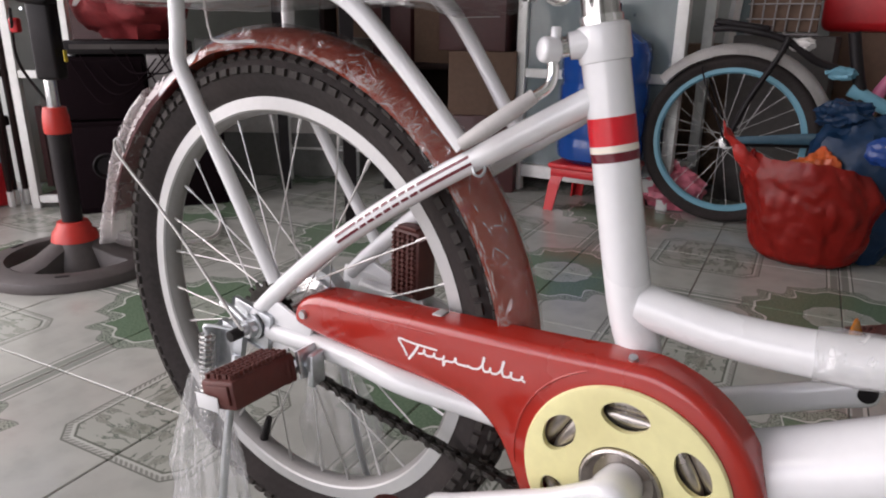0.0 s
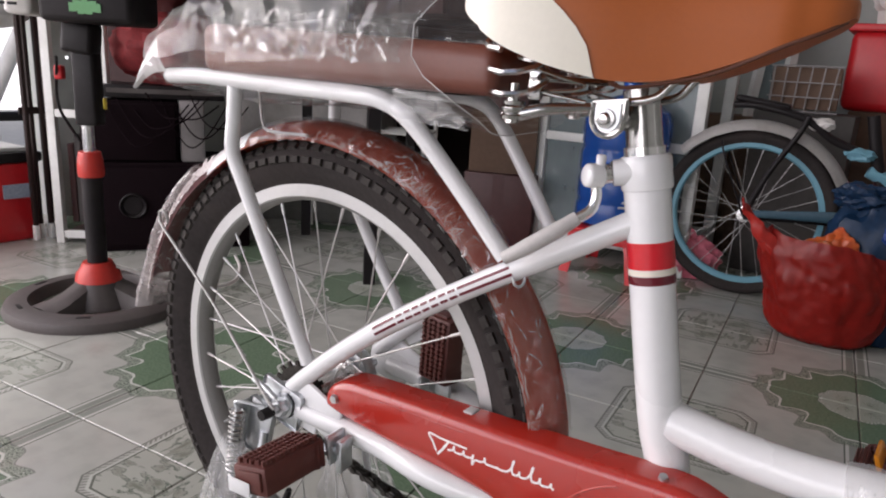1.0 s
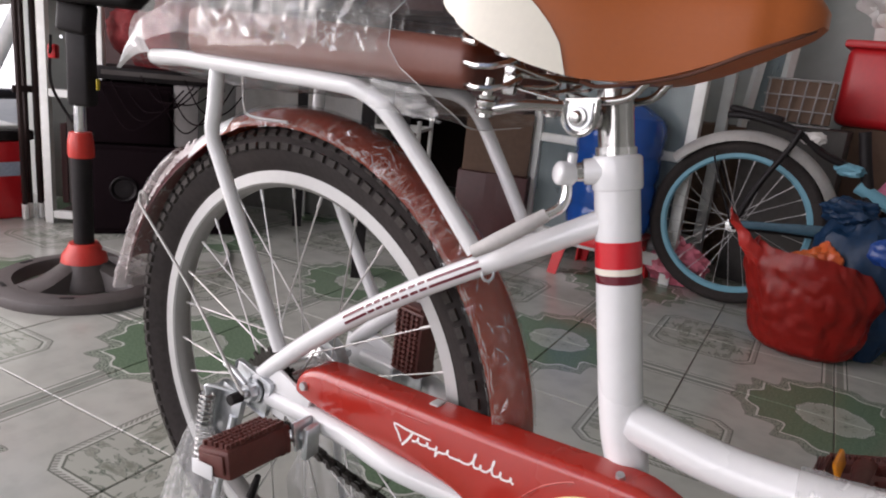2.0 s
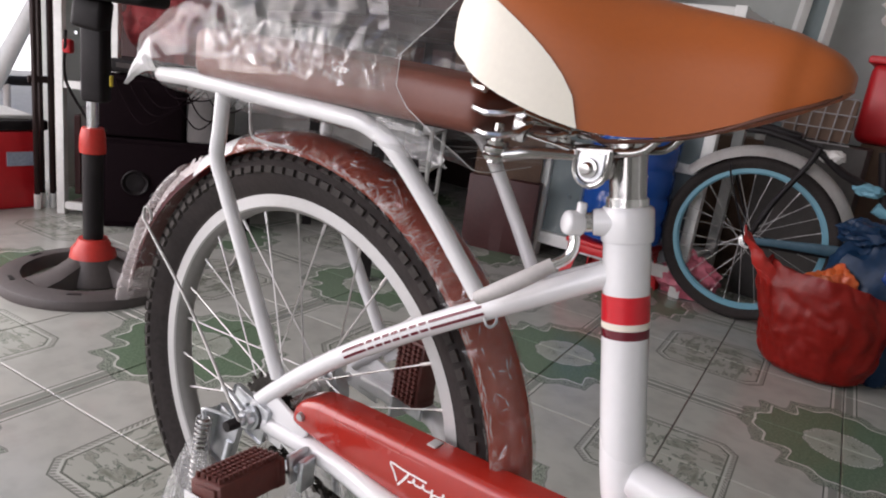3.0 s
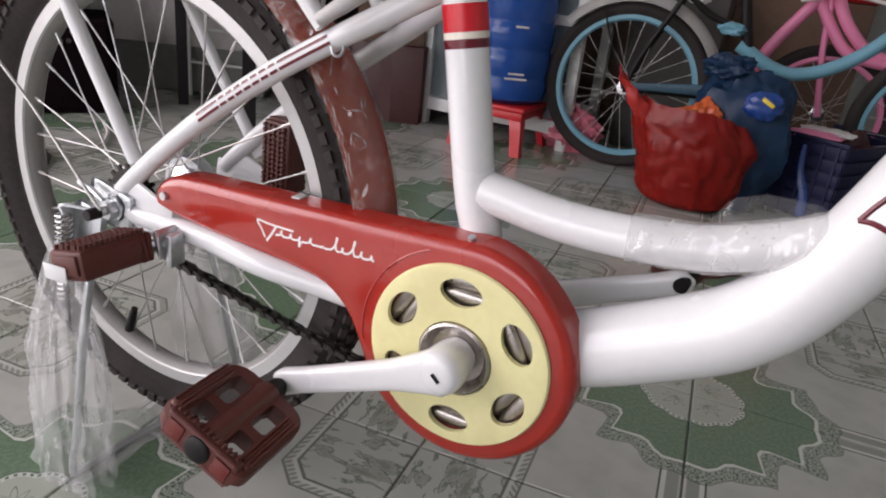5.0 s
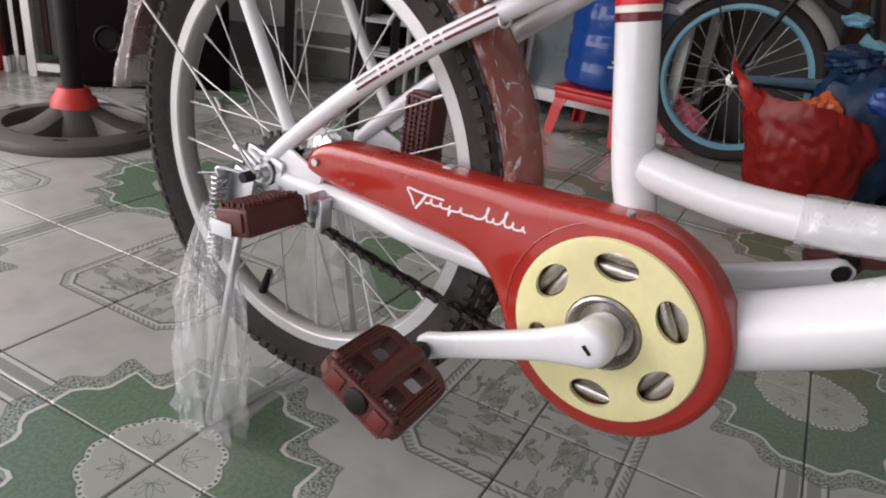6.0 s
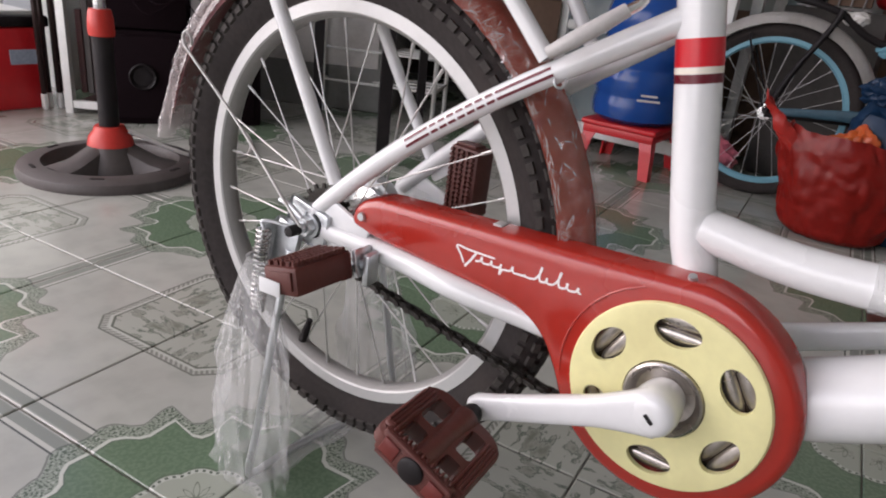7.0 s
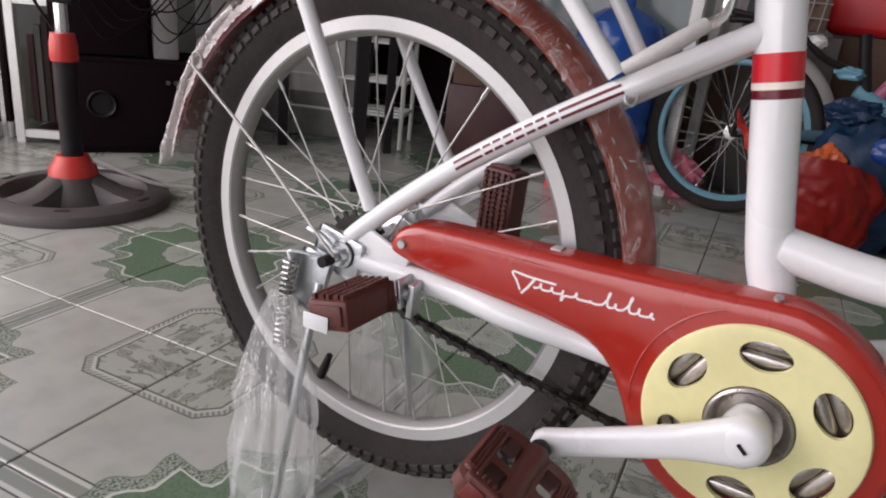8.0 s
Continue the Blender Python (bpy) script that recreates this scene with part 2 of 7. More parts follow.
def revolve(bm, profile, centre, axis=(0, 1, 0), n=32, closed=False, a0=0.0, a1=360.0):
    """Turns a profile of (distance from the axis, way along it) about the axis."""
    ax = V(axis).normalized()
    u = V((1, 0, 0)) if abs(ax.x) < 0.9 else V((0, 0, 1))
    u = (u - ax * u.dot(ax)).normalized()
    w = u.cross(ax)
    full = abs(a1 - a0) >= 360
    count = n if full else n + 1
    rings = []
    for k in range(count):
        a = radians(a0 + (a1 - a0) * k / n)
        d = math.cos(a) * u + math.sin(a) * w
        rings.append([bm.verts.new(V(centre) + ax * h + d * r) for r, h in profile])
    m = len(profile)
    for k in range(n):
        r, s = rings[k], rings[(k + 1) % count]
        for i in range(m if closed else m - 1):
            j = (i + 1) % m
            f = [r[i], r[j], s[j], s[i]]
            if (f[0].co - f[3].co).length < 1e-7:
                f = [r[i], r[j], s[j]]
            elif (f[1].co - f[2].co).length < 1e-7:
                f = [r[i], r[j], s[i]]
            bm.faces.new(f)
    bmesh.ops.remove_doubles(bm, verts=bm.verts, dist=1e-6)
    return bm


def lathe(profile, centre, axis=(0, 1, 0), n=32, closed=False):
    return revolve(bmesh.new(), profile, centre, axis, n, closed)


def box(bm, size, m=None, bevel=0.0, seg=2):
    """A box of that size, centred on the pose m."""
    made = bmesh.ops.create_cube(bm, size=1.0)["verts"]
    bmesh.ops.scale(bm, vec=size, verts=made)
    if bevel:
        edges = list({e for v in made for e in v.link_edges})
        made = list({v for f in bmesh.ops.bevel(bm, geom=edges, offset=bevel, segments=seg, affect="EDGES", profile=0.5)["faces"] for v in f.verts} | {v for v in made if v.is_valid})
        seen, stack = set(made), list(made)
        while stack:
            v = stack.pop()
            for e in v.link_edges:
                o = e.other_vert(v)
                if o not in seen:
                    seen.add(o)
                    stack.append(o)
        made = list(seen)
    if m is not None:
        bmesh.ops.transform(bm, matrix=m, verts=made)
    return bm


def block(size, m, bevel=0.0, seg=2):
    return box(bmesh.new(), size, m, bevel, seg)


def at(x, y, z, rx=0, ry=0, rz=0):
    return pose(x, y, z, rx, ry, rz)


def offset_loop(loop, d):
    """A closed outline moved inwards by d (outline runs anticlockwise)."""
    out, n = [], len(loop)
    for i in range(n):
        a, b, c = V(loop[i - 1]), V(loop[i]), V(loop[(i + 1) % n])
        e, f = (b - a).normalized(), (c - b).normalized()
        nn = (V((-e.y, e.x)) + V((-f.y, f.x)))
        nn = nn.normalized() if nn.length > 1e-6 else V((-e.y, e.x))
        out.append(b + nn * d)
    return out


def round_loop(pts, steps=6):
    """A closed smooth outline through points in the plane."""
    p, out, n = [V(q) for q in pts], [], len(pts)
    for i in range(n):
        a, b, c, d = p[i - 1], p[i], p[(i + 1) % n], p[(i + 2) % n]
        for k in range(steps):
            t = k / steps
            out.append(0.5 * ((2 * b) + (c - a) * t + (2 * a - 5 * b + 4 * c - d) * t * t + (3 * b - a - 3 * c + d) * t ** 3))
    return out


def crumple(bm, size, scale, seed=0.0):
    for v in bm.verts:
        q = v.co * scale + V((seed, seed * 2, 0))
        v.co += size * (noise.noise_vector(q) + 0.5 * noise.noise_vector(q * 2.3))


def folds(spots, long0, long1, wide, lift):
    """Sharp little pleats in film: slivers with a raised spine, at (place, outward, along)."""
    bm = bmesh.new()
    for p, out, along in spots:
        out = out.normalized()
        along = (along - out * along.dot(out)).normalized()
        side = out.cross(along)
        half_l, w = random.uniform(long0, long1) / 2, wide * random.uniform(0.5, 1.3)
        h = lift * random.uniform(0.6, 1.3)
        bend = side * half_l * random.uniform(-0.25, 0.25)
        a, b = bm.verts.new(p - along * half_l + out * 0.0004), bm.verts.new(p + along * half_l + out * 0.0004)
        l1, r1 = bm.verts.new(p + bend - side * w + out * 0.0004), bm.verts.new(p + bend + side * w + out * 0.0004)
        top = bm.verts.new(p + bend + side * w * random.uniform(-0.5, 0.5) + out * h)
        for f in ((a, l1, top), (l1, b, top), (b, r1, top), (r1, a, top)):
            bm.faces.new(f)
    return bm


def crumpled(grid, thick):
    """Places of stiff film folded into flat facets, from rows of (place, outward, slack)."""
    pos = []
    for i, row in enumerate(grid):
        line_ = []
        for k, (p, out, slack) in enumerate(row):
            a = grid[min(i + 1, len(grid) - 1)][k][0] - p
            b = row[(k + 1) % len(row)][0] - p
            q = p + out.normalized() * thick * slack * random.uniform(-1, 1)
            if 0 < i < len(grid) - 1:
                q = q + a * random.uniform(-0.38, 0.38) + b * (random.uniform(-0.38, 0.38) if b.length < 0.03 else 0)
            line_.append(q)
        pos.append(line_)
    return pos


def facet_mesh(pos, wrap):
    bm = bmesh.new()
    rows = [[bm.verts.new(q) for q in r] for r in pos]
    for r, q in zip(rows, rows[1:]):
        n = len(r)
        for k in range(n if wrap else n - 1):
            a, b, c, d = r[k], r[(k + 1) % n], q[(k + 1) % n], q[k]
            for f in (((a, b, c), (a, c, d)) if random.random() < 0.5 else ((a, b, d), (b, c, d))):
                bm.faces.new(f)
    bm.normal_update()
    return bm


def crease_mesh(bm, keep, limit, wide, want):
    """Milky fold lines along the sharper edges of a facet mesh, painting in their highlights."""
    out_bm = bmesh.new()
    for e in bm.edges:
        if len(e.link_faces) != 2 or e.calc_face_angle(0.0) < radians(limit) or random.random() > keep:
            continue
        a, b = e.verts[0].co, e.verts[1].co
        if not want((a + b) / 2):
            continue
        out = (e.link_faces[0].normal + e.link_faces[1].normal).normalized()
        side = out.cross(b - a).normalized() * wide * random.uniform(0.5, 1.6)
        m = a.lerp(b, random.uniform(0.3, 0.7))
        for lift in (0.0004, -0.0004):
            vs = [out_bm.verts.new(q + out * lift) for q in (a, m - side, b, m + side)]
            out_bm.faces.new(vs)
    return out_bm


# ---- the room ----
wall_paint = material("grey_green_plaster", (0.40, 0.42, 0.40), 0.8, vary=0.08, grain=4, bump=0.2, stain=0.35, stain_color=(0.26, 0.27, 0.25))
ceiling_paint = material("white_ceiling_paint", (0.55, 0.55, 0.53), 0.85, vary=0.05, grain=3, bump=0.1)
concrete = material("pale_concrete", (0.42, 0.41, 0.39), 0.85, vary=0.15, grain=3, bump=0.3, stain=0.4, stain_color=(0.25, 0.24, 0.22))


def wall(name, x0, x1, y0, y1, z0, z1, label):
    return solid(name, block((x1 - x0, y1 - y0, z1 - z0), at((x0 + x1) / 2, (y0 + y1) / 2, (z0 + z1) / 2)), wall_paint, label, "wall", kind="structure", smooth=False)


wall("wall_back", -2.30, 3.0, 2.60, 2.75, 0, 3.0, "grey-green plastered shop wall with scuffs")
wall("wall_right", 2.85, 3.0, -3.2, 2.60, 0, 3.0, "grey-green plastered side wall of the shop")
wall("wall_left", -2.30, -2.15, 0.79, 2.60, 0, 3.0, "grey-green plastered wall beside the shop entrance")
wall("lintel_left", -2.30, -2.15, -3.2, 0.79, 2.45, 3.0, "plastered lintel over the open shop front")
wall("lintel_front", -2.15, 2.85, -3.2, -3.05, 2.6, 3.0, "unseen plastered lintel over an assumed opening behind the camera")
# unseen wall, added to cut the light that reaches the right-hand floor
wall("blocking_wall", 0.95, 2.85, -3.2, -3.05, 0, 2.6, "unseen grey-green plastered wall added to block light from the right floor")
solid("ceiling", block((5.3, 5.95, 0.12), at(0.35, -0.225, 3.06)), ceiling_paint, "plain white painted shop ceiling", "ceiling", kind="structure", smooth=False)
bm = bmesh.new()
vs = [bm.verts.new(q) for q in ((-200, -200, -0.06), (200, -200, -0.06), (200, 200, -0.06), (-200, 200, -0.06))]
bm.faces.new(vs)
solid("ground", bm, concrete, "pale concrete yard outside the shop", "ground", kind="structure")
# the street's daylight is put in as a glow of the panel itself
haze = bpy.data.materials.new("glowing_street")
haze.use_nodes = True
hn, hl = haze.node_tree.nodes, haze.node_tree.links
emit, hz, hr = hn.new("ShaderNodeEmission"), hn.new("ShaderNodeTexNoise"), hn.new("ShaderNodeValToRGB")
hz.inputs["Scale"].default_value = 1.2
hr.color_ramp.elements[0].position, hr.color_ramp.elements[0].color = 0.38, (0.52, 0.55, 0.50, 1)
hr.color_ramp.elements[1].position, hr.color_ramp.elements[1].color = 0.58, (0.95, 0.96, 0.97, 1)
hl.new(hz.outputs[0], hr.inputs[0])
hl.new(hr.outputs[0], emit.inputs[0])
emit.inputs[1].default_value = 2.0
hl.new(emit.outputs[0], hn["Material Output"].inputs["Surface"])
solid("backdrop", block((0.1, 14, 5), at(-7.5, 1.0, 2.0)), haze, "glowing panel for the bright washed-out street beyond the entrance", "backdrop", kind="structure", smooth=False)

# ---- the child's bicycle ----
YC, ZC = 0.012, 0.2955  # middle plane and axle height
YF = 0.003  # plane of the seat tube and saddle
DECAL = [(0.5872, -0.0202, 0.444), (0.5817, -0.0193, 0.4354), (0.5768, -0.0189, 0.4264), (0.5834, -0.0221, 0.4272), (0.5914, -0.0241, 0.425)]
LIFT = 0.0105  # the centre stand holds the whole bicycle that much higher
bike = thing("bicycle", "new white child's bicycle with red chain guard, on its centre stand", "bicycle")


# darker grey paints the shade inside the alloy rim
SHADED_BED = material("shaded_rim_bed", (0.30, 0.29, 0.28), 0.55, metal=0.3, vary=0.08, grain=30, bump=0.08)


def wheel(owner, name, c, r_rim, r_tyre, half, rim_mat, count=28, y_scale=1.0, tread=True, hub_label=""):
    """Hub with spokes, rim and knobbly tyre under it."""
    c = V(c)
    hub = part(name, lathe([(0.0, -0.034), (0.009, -0.034), (0.009, -0.030), (0.021, -0.029), (0.021, -0.025), (0.012, -0.022), (0.012, 0.022), (0.021, 0.025), (0.021, 0.029), (0.009, 0.030), (0.009, 0.034), (0, 0.034)], c), CHROME, owner, hub_label or "wheel with chromed hub")
    w = half * 0.54
    rim = part("rim", lathe([(r_rim, -w), (r_rim - 0.0115, -w), (r_rim - 0.0130, -w * 0.86), (r_rim - 0.0110, -w * 0.80), (r_rim - 0.004, -w * 0.82)], c, n=96, closed=True), rim_mat, hub, "pale painted rim wall")
    part("rim", lathe([(r_rim, w), (r_rim - 0.0115, w), (r_rim - 0.0130, w * 0.86), (r_rim - 0.0110, w * 0.80), (r_rim - 0.004, w * 0.82)], c, n=96, closed=True), rim_mat, hub)
    part("rim_bed", lathe([(r_rim - 0.0126, -w * 0.84), (r_rim - 0.0165, -w * 0.5), (r_rim - 0.0172, 0), (r_rim - 0.0165, w * 0.5), (r_rim - 0.0126, w * 0.84), (r_rim - 0.010, w * 0.8), (r_rim - 0.010, -w * 0.8)], c, n=96, closed=True), SHADED_BED if rim_mat is ALLOY else rim_mat, hub, "inside bed of the rim")
    mid = (r_rim + r_tyre) / 2
    prof = [(r_rim - 0.004, -w * 0.96), (r_rim + 0.002, -w * 1.02), (r_rim + 0.0045, -w * 1.16)]
    for k in range(15):
        a = radians(-95 + 190 * k / 14)
        prof.append((mid + (r_tyre - mid) * math.cos(a), half * math.copysign(abs(math.sin(a)) ** 0.8, math.sin(a))))
    prof += [(r_rim + 0.0045, w * 1.16), (r_rim + 0.002, w * 1.02), (r_rim - 0.004, w * 0.96)]
    part("tyre", revolve(bmesh.new(), prof, c, n=120), TYRE, hub, "black rubber tyre with a dull sidewall")
    if tread:
        bm = bmesh.new()
        n = 98
        for i in range(n):
            for row, off in ((-0.985, 0.0), (-0.72, 0.5), (-0.36, 0.0), (0.0, 0.5), (0.36, 0.0), (0.72, 0.5), (0.985, 0.0)):
                a = 2 * math.pi * (i + off) / n
                tilt = math.asin(min(1.0, abs(row)) ** 1.25)
                lift = mid + (r_tyre - mid) * math.cos(tilt)
                m = Matrix.Translation(c) @ Matrix.Rotation(-a, 4, "Y") @ at(lift, half * row, 0, 0, 0, math.copysign(math.degrees(tilt), row))
                w0, w1, g0, g1 = 0.0040, 0.0030, 0.0056, 0.0047
                vs = [bm.verts.new(m @ V(q)) for q in ((-0.004, -w0, -g0), (-0.004, w0, -g0), (-0.004, w0, g0), (-0.004, -w0, g0), (0.0027, -w1, -g1), (0.0027, w1, -g1), (0.0027, w1, g1), (0.0027, -w1, g1))]
                for f in ((4, 5, 6, 7), (0, 1, 5, 4), (1, 2, 6, 5), (2, 3, 7, 6), (3, 0, 4, 7)):
                    bm.faces.new([vs[k] for k in f])
        part("tread", bm, DUST_RUBBER, hub, "dusty black tread blocks", kind="stuff")
    for k in range(count):
        a = 2 * math.pi * (k + 0.5) / count
        side = 1 if k % 2 else -1
        lead = radians(62) * (1 if (k // 2) % 2 else -1)
        p = c + V((0.0195 * math.cos(a + lead), side * 0.0265, 0.0195 * math.sin(a + lead)))
        q = c + V(((r_rim - 0.017) * math.cos(a), side * 0.002, (r_rim - 0.017) * math.sin(a)))
        bm = bmesh.new()
        d = (q - p).normalized()
        sweep(bm, [p, q - d * 0.012, q - d * 0.0119, q], [0.00085, 0.00085, 0.0017, 0.0017], n=6)
        part("spoke", bm, SPOKE, hub)
    return hub


STAY_GREY = material("grey_stay_wire", (0.36, 0.35, 0.34), 0.45, metal=0.4, vary=0.1, grain=50, bump=0.05)
SPOKE = material("steel_spoke", (0.50, 0.49, 0.48), 0.35, metal=0.6, vary=0.05, grain=60, bump=0.0)
rear = wheel(bike, "rear_wheel", (0, YC, ZC), 0.2072, 0.2475, 0.0225, ALLOY, hub_label="rear wheel with alloy rim and knobbly tyre")
d = V((-0.060, 0, 0.131 - ZC)).normalized()
part("valve_stem", tube([V((0, YC, ZC)) + d * 0.192, V((0, YC, ZC)) + d * 0.176, V((0, YC, ZC)) + d * 0.175, V((0, YC, ZC)) + d * 0.158], [0.0052, 0.0048, 0.0048, 0.0036], n=10, curved=False), BLACK, rear, "black rubber valve stem")
bm = bmesh.new()
for k in range(18):
    a = 2 * math.pi * k / 18
    box(bm, (0.006, 0.0025, 0.004), Matrix.Translation((0, YC - 0.034, ZC)) @ Matrix.Rotation(-a, 4, "Y") @ at(0.033, 0, 0))
revolve(bm, [(0.012, -0.0012), (0.031, -0.0012), (0.031, 0.0012), (0.012, 0.0012)], (0, YC - 0.034, ZC), closed=True)
part("sprocket", bm, DARK_STEEL, rear, "greasy toothed rear sprocket")
part("brake_drum", lathe([(0.012, 0.030), (0.030, 0.030), (0.032, 0.034), (0.032, 0.043), (0.022, 0.046), (0.012, 0.046)], (0, YC, ZC)), STEEL, rear, "grey steel brake drum")

# frame tubes
seat_tube = part("frame", tube([(0.3005, YF, 0.567), (0.3115, YF, 0.512), (0.336, YF, 0.386), (0.3475, YF, 0.345), (0.357, YF, 0.268)], 0.0158, n=24, steps=4), WHITE_PAINT, bike, "white enamelled step-through frame")
part("top_tube", tube([(0.345, YF, 0.383), (0.40, YF, 0.3755), (0.45, YF, 0.3755), (0.50, YF, 0.381), (0.545, YF, 0.395), (0.575, YF, 0.409), (0.592, YF, 0.418)], 0.0152, n=24), WHITE_PAINT, seat_tube)
part("down_tube", tube([(0.362, YF, 0.268), (0.40, YF, 0.272), (0.445, YF, 0.2860), (0.518, YF, 0.3240), (0.5480, YF, 0.3480), (0.565, YF, 0.370), (0.581, YF, 0.398), (0.599, YF, 0.436), (0.622, YF, 0.490), (0.650, YF, 0.560)], [0.027, 0.0275, 0.029, 0.029, 0.0280, 0.0270, 0.0265, 0.0265, 0.0265, 0.0265], n=28), WHITE_PAINT, seat_tube, "thick curved white down tube")
part("head_tube", tube([(0.660, YF, 0.530), (0.634, YF, 0.67)], 0.022, n=24, curved=False), WHITE_PAINT, seat_tube)
part("bottom_bracket", lathe([(0, -0.036), (0.024, -0.036), (0.024, 0.036), (0, 0.036)], (0.357, YF, 0.268)), WHITE_PAINT, seat_tube)
for s in (-1, 1):
    # the drum side stands further out than the chain side
    y = YC - 0.046 if s < 0 else YC + 0.090
    side = (-0.0465, -0.0450, -0.0440, -0.0438, -0.0420, -0.0340, -0.0240, -0.0120) if s < 0 else (0.090, 0.090, 0.089, 0.085, 0.076, 0.058, 0.040, 0.012)
    lane = [(x, YC + o, z) for (x, z), o in zip(((-0.005, 0.3035), (0.020, 0.3275), (0.060, 0.3625), (0.110, 0.4012), (0.170, 0.4418), (0.225, 0.4755), (0.262, 0.4975), (0.304, 0.5225)), side)]
    part("seat_stay", tube(lane, [0.0082, 0.0086, 0.0086, 0.0086, 0.0086, 0.0086, 0.0090, 0.0092], n=18), WHITE_PAINT, seat_tube)
    part("chain_stay", tube([(0.012, y, 0.290), (0.060, y - s * 0.002, 0.2890), (0.110, y - s * 0.002, 0.2875), (0.170, YC + s * 0.050, 0.2850), (0.24, YC + s * 0.036, 0.277), (0.345, YC + s * 0.026, 0.268)], [0.010, 0.0108, 0.0108, 0.0108, 0.011, 0.012], n=18), WHITE_PAINT, seat_tube)
    part("dropout", block((0.052, 0.005, 0.036), at(0.010, y, 0.291, 0, 8, 0), 0.002), WHITE_PAINT, seat_tube)
    part("gusset", block((0.058, 0.0055, 0.038), at(0.034, y + s * 0.001, 0.2985, 0, 22, 0), 0.003), WHITE_PAINT, seat_tube, "flat white plate joining the stays")
    # printed stripes along the stay
    if s < 0:
        lane = smooth_path(lane[2:7], 24)
        lx = [q.x for q in lane]

        def on_stay(x, e):
            q = V((x, float(np.interp(x, lx, [k.y for k in lane])), float(np.interp(x, lx, [k.z for k in lane]))))
            return q + V((0, -math.sqrt(0.0091 ** 2 - e * e), 0)) + V((-0.55, 0, 0.83)) * e

        for off in (0.0030, -0.0024):
            for k in range(15):
                t0 = 0.104 + k * 0.0080
                t1 = t0 + (0.0080 if k in (0, 1, 10, 11, 12, 13, 14) else 0.0062)
                bm = bmesh.new()
                ring = [[bm.verts.new(on_stay(t, off + h)) for t in (t0, (t0 + t1) / 2, t1)] for h in (0.0011, -0.0011)]
                for k2 in range(2):
                    bm.faces.new((ring[0][k2], ring[0][k2 + 1], ring[1][k2 + 1], ring[1][k2]))
                part("stripe", bm, DARK_BAND, seat_tube)


def band(za, zb, mat, name):
    def ax(z):
        return float(np.interp(z, (0.345, 0.386, 0.512, 0.567), (0.3475, 0.336, 0.3115, 0.3005)))
    part(name, tube([(ax(za), YF, za), (ax(zb), YF, zb)], 0.01605, n=28, curved=False), mat, seat_tube, name.replace("_", " "))


band(0.4915, 0.5095, RED_BAND, "red_band")
band(0.4870, 0.4913, CREAM_BAND, "ivory_band")
band(0.4808, 0.4868, DARK_BAND, "maroon_band")
# clear film left round the curved top tube
bm = tube([(0.455, YF, 0.3760), (0.50, YF, 0.381), (0.545, YF, 0.395), (0.570, YF, 0.4065), (0.585, YF, 0.414)], 0.0172, n=30, steps=14)
crumple(bm, 0.0016, 70)
part("tube_film", bm, SLEEVE, seat_tube, "crinkled clear film wrapped round the top tube")

bm, rings = bmesh.new(), []
for i in range(24):
    t = i / 23
    x = 0.500 + 0.066 * t
    low = float(np.interp(x, (0.50, 0.545, 0.566), (0.395, 0.409, 0.418)))
    high = float(np.interp(x, (0.50, 0.510, 0.53, 0.56, 0.566), (0.3975, 0.4150, 0.4225, 0.4225, 0.4190)))
    rings.append([bm.verts.new((x, YF + 0.003 * noise.noise(V((x * 60, k, 0))) + 0.002 * k, low + (high - low) * k / 5)) for k in range(6)])
for r, q in zip(rings, rings[1:]):
    for k in range(5):
        bm.faces.new((r[k], r[k + 1], q[k + 1], q[k]))
part("film_flap", bm, LOOSE_FILM, seat_tube, "loose torn flap of the clear film")
for lane in (DECAL[:3], DECAL[2:]):
    part("decal_stroke", tube(lane, 0.0016, n=6), DARK_BAND, seat_tube, "dark red stroke printed on the down tube")

# seat clamp, post and lever
clamp = part("seat_clamp", lathe([(0.0150, -0.0135), (0.0168, -0.0130), (0.0174, -0.0115), (0.0174, 0.0075), (0.0166, 0.0095), (0.0125, 0.0095), (0.0125, -0.0135)], (0.3028, YF, 0.557), axis=(-0.2, 0, 0.98), n=36, closed=True), WHITE_PAINT, bike, "white seat clamp collar")
part("clamp_lug", tube([(0.300, YF - 0.006, 0.5565), (0.2845, YF - 0.0125, 0.5535)], [0.0102, 0.0088], n=20, curved=False), WHITE_PAINT, clamp)
part("clamp_bolt", tube([(0.2850, YF - 0.0120, 0.5535), (0.2740, -0.0150, 0.5515)], 0.0066, n=20, curved=False), CHROME, clamp)
part("lug_groove", tube([(0.2850, YF - 0.0122, 0.5536), (0.2838, YF - 0.0128, 0.5533)], 0.0082, n=20, curved=False), DARK_STEEL, clamp)
part("bolt_head", lathe([(0, 0.0068), (0.0060, 0.0066), (0.0078, 0.0054), (0.0084, 0.0036), (0.0084, -0.0050), (0.0074, -0.0062), (0, -0.0062)], (0.2738, -0.0168, 0.5510), axis=(-0.62, -0.78, 0.05), n=28), WHITE_PAINT, clamp, "round white-capped bolt head")
part("bolt_nut", lathe([(0, 0.0), (0.0034, 0.0), (0.0034, 0.0115), (0.0027, 0.0125), (0, 0.0125)], (0.2765, -0.0140, 0.5530), axis=(0, 0, 1), n=16), WHITE_PAINT, clamp)
part("quick_release_lever", tube([(0.2745, -0.0155, 0.548), (0.2770, -0.0160, 0.537), (0.2755, -0.0190, 0.528), (0.2695, -0.0250, 0.5220), (0.2625, -0.0310, 0.5160)], 0.0038, n=12), CHROME, clamp, "bent chromed quick-release lever")
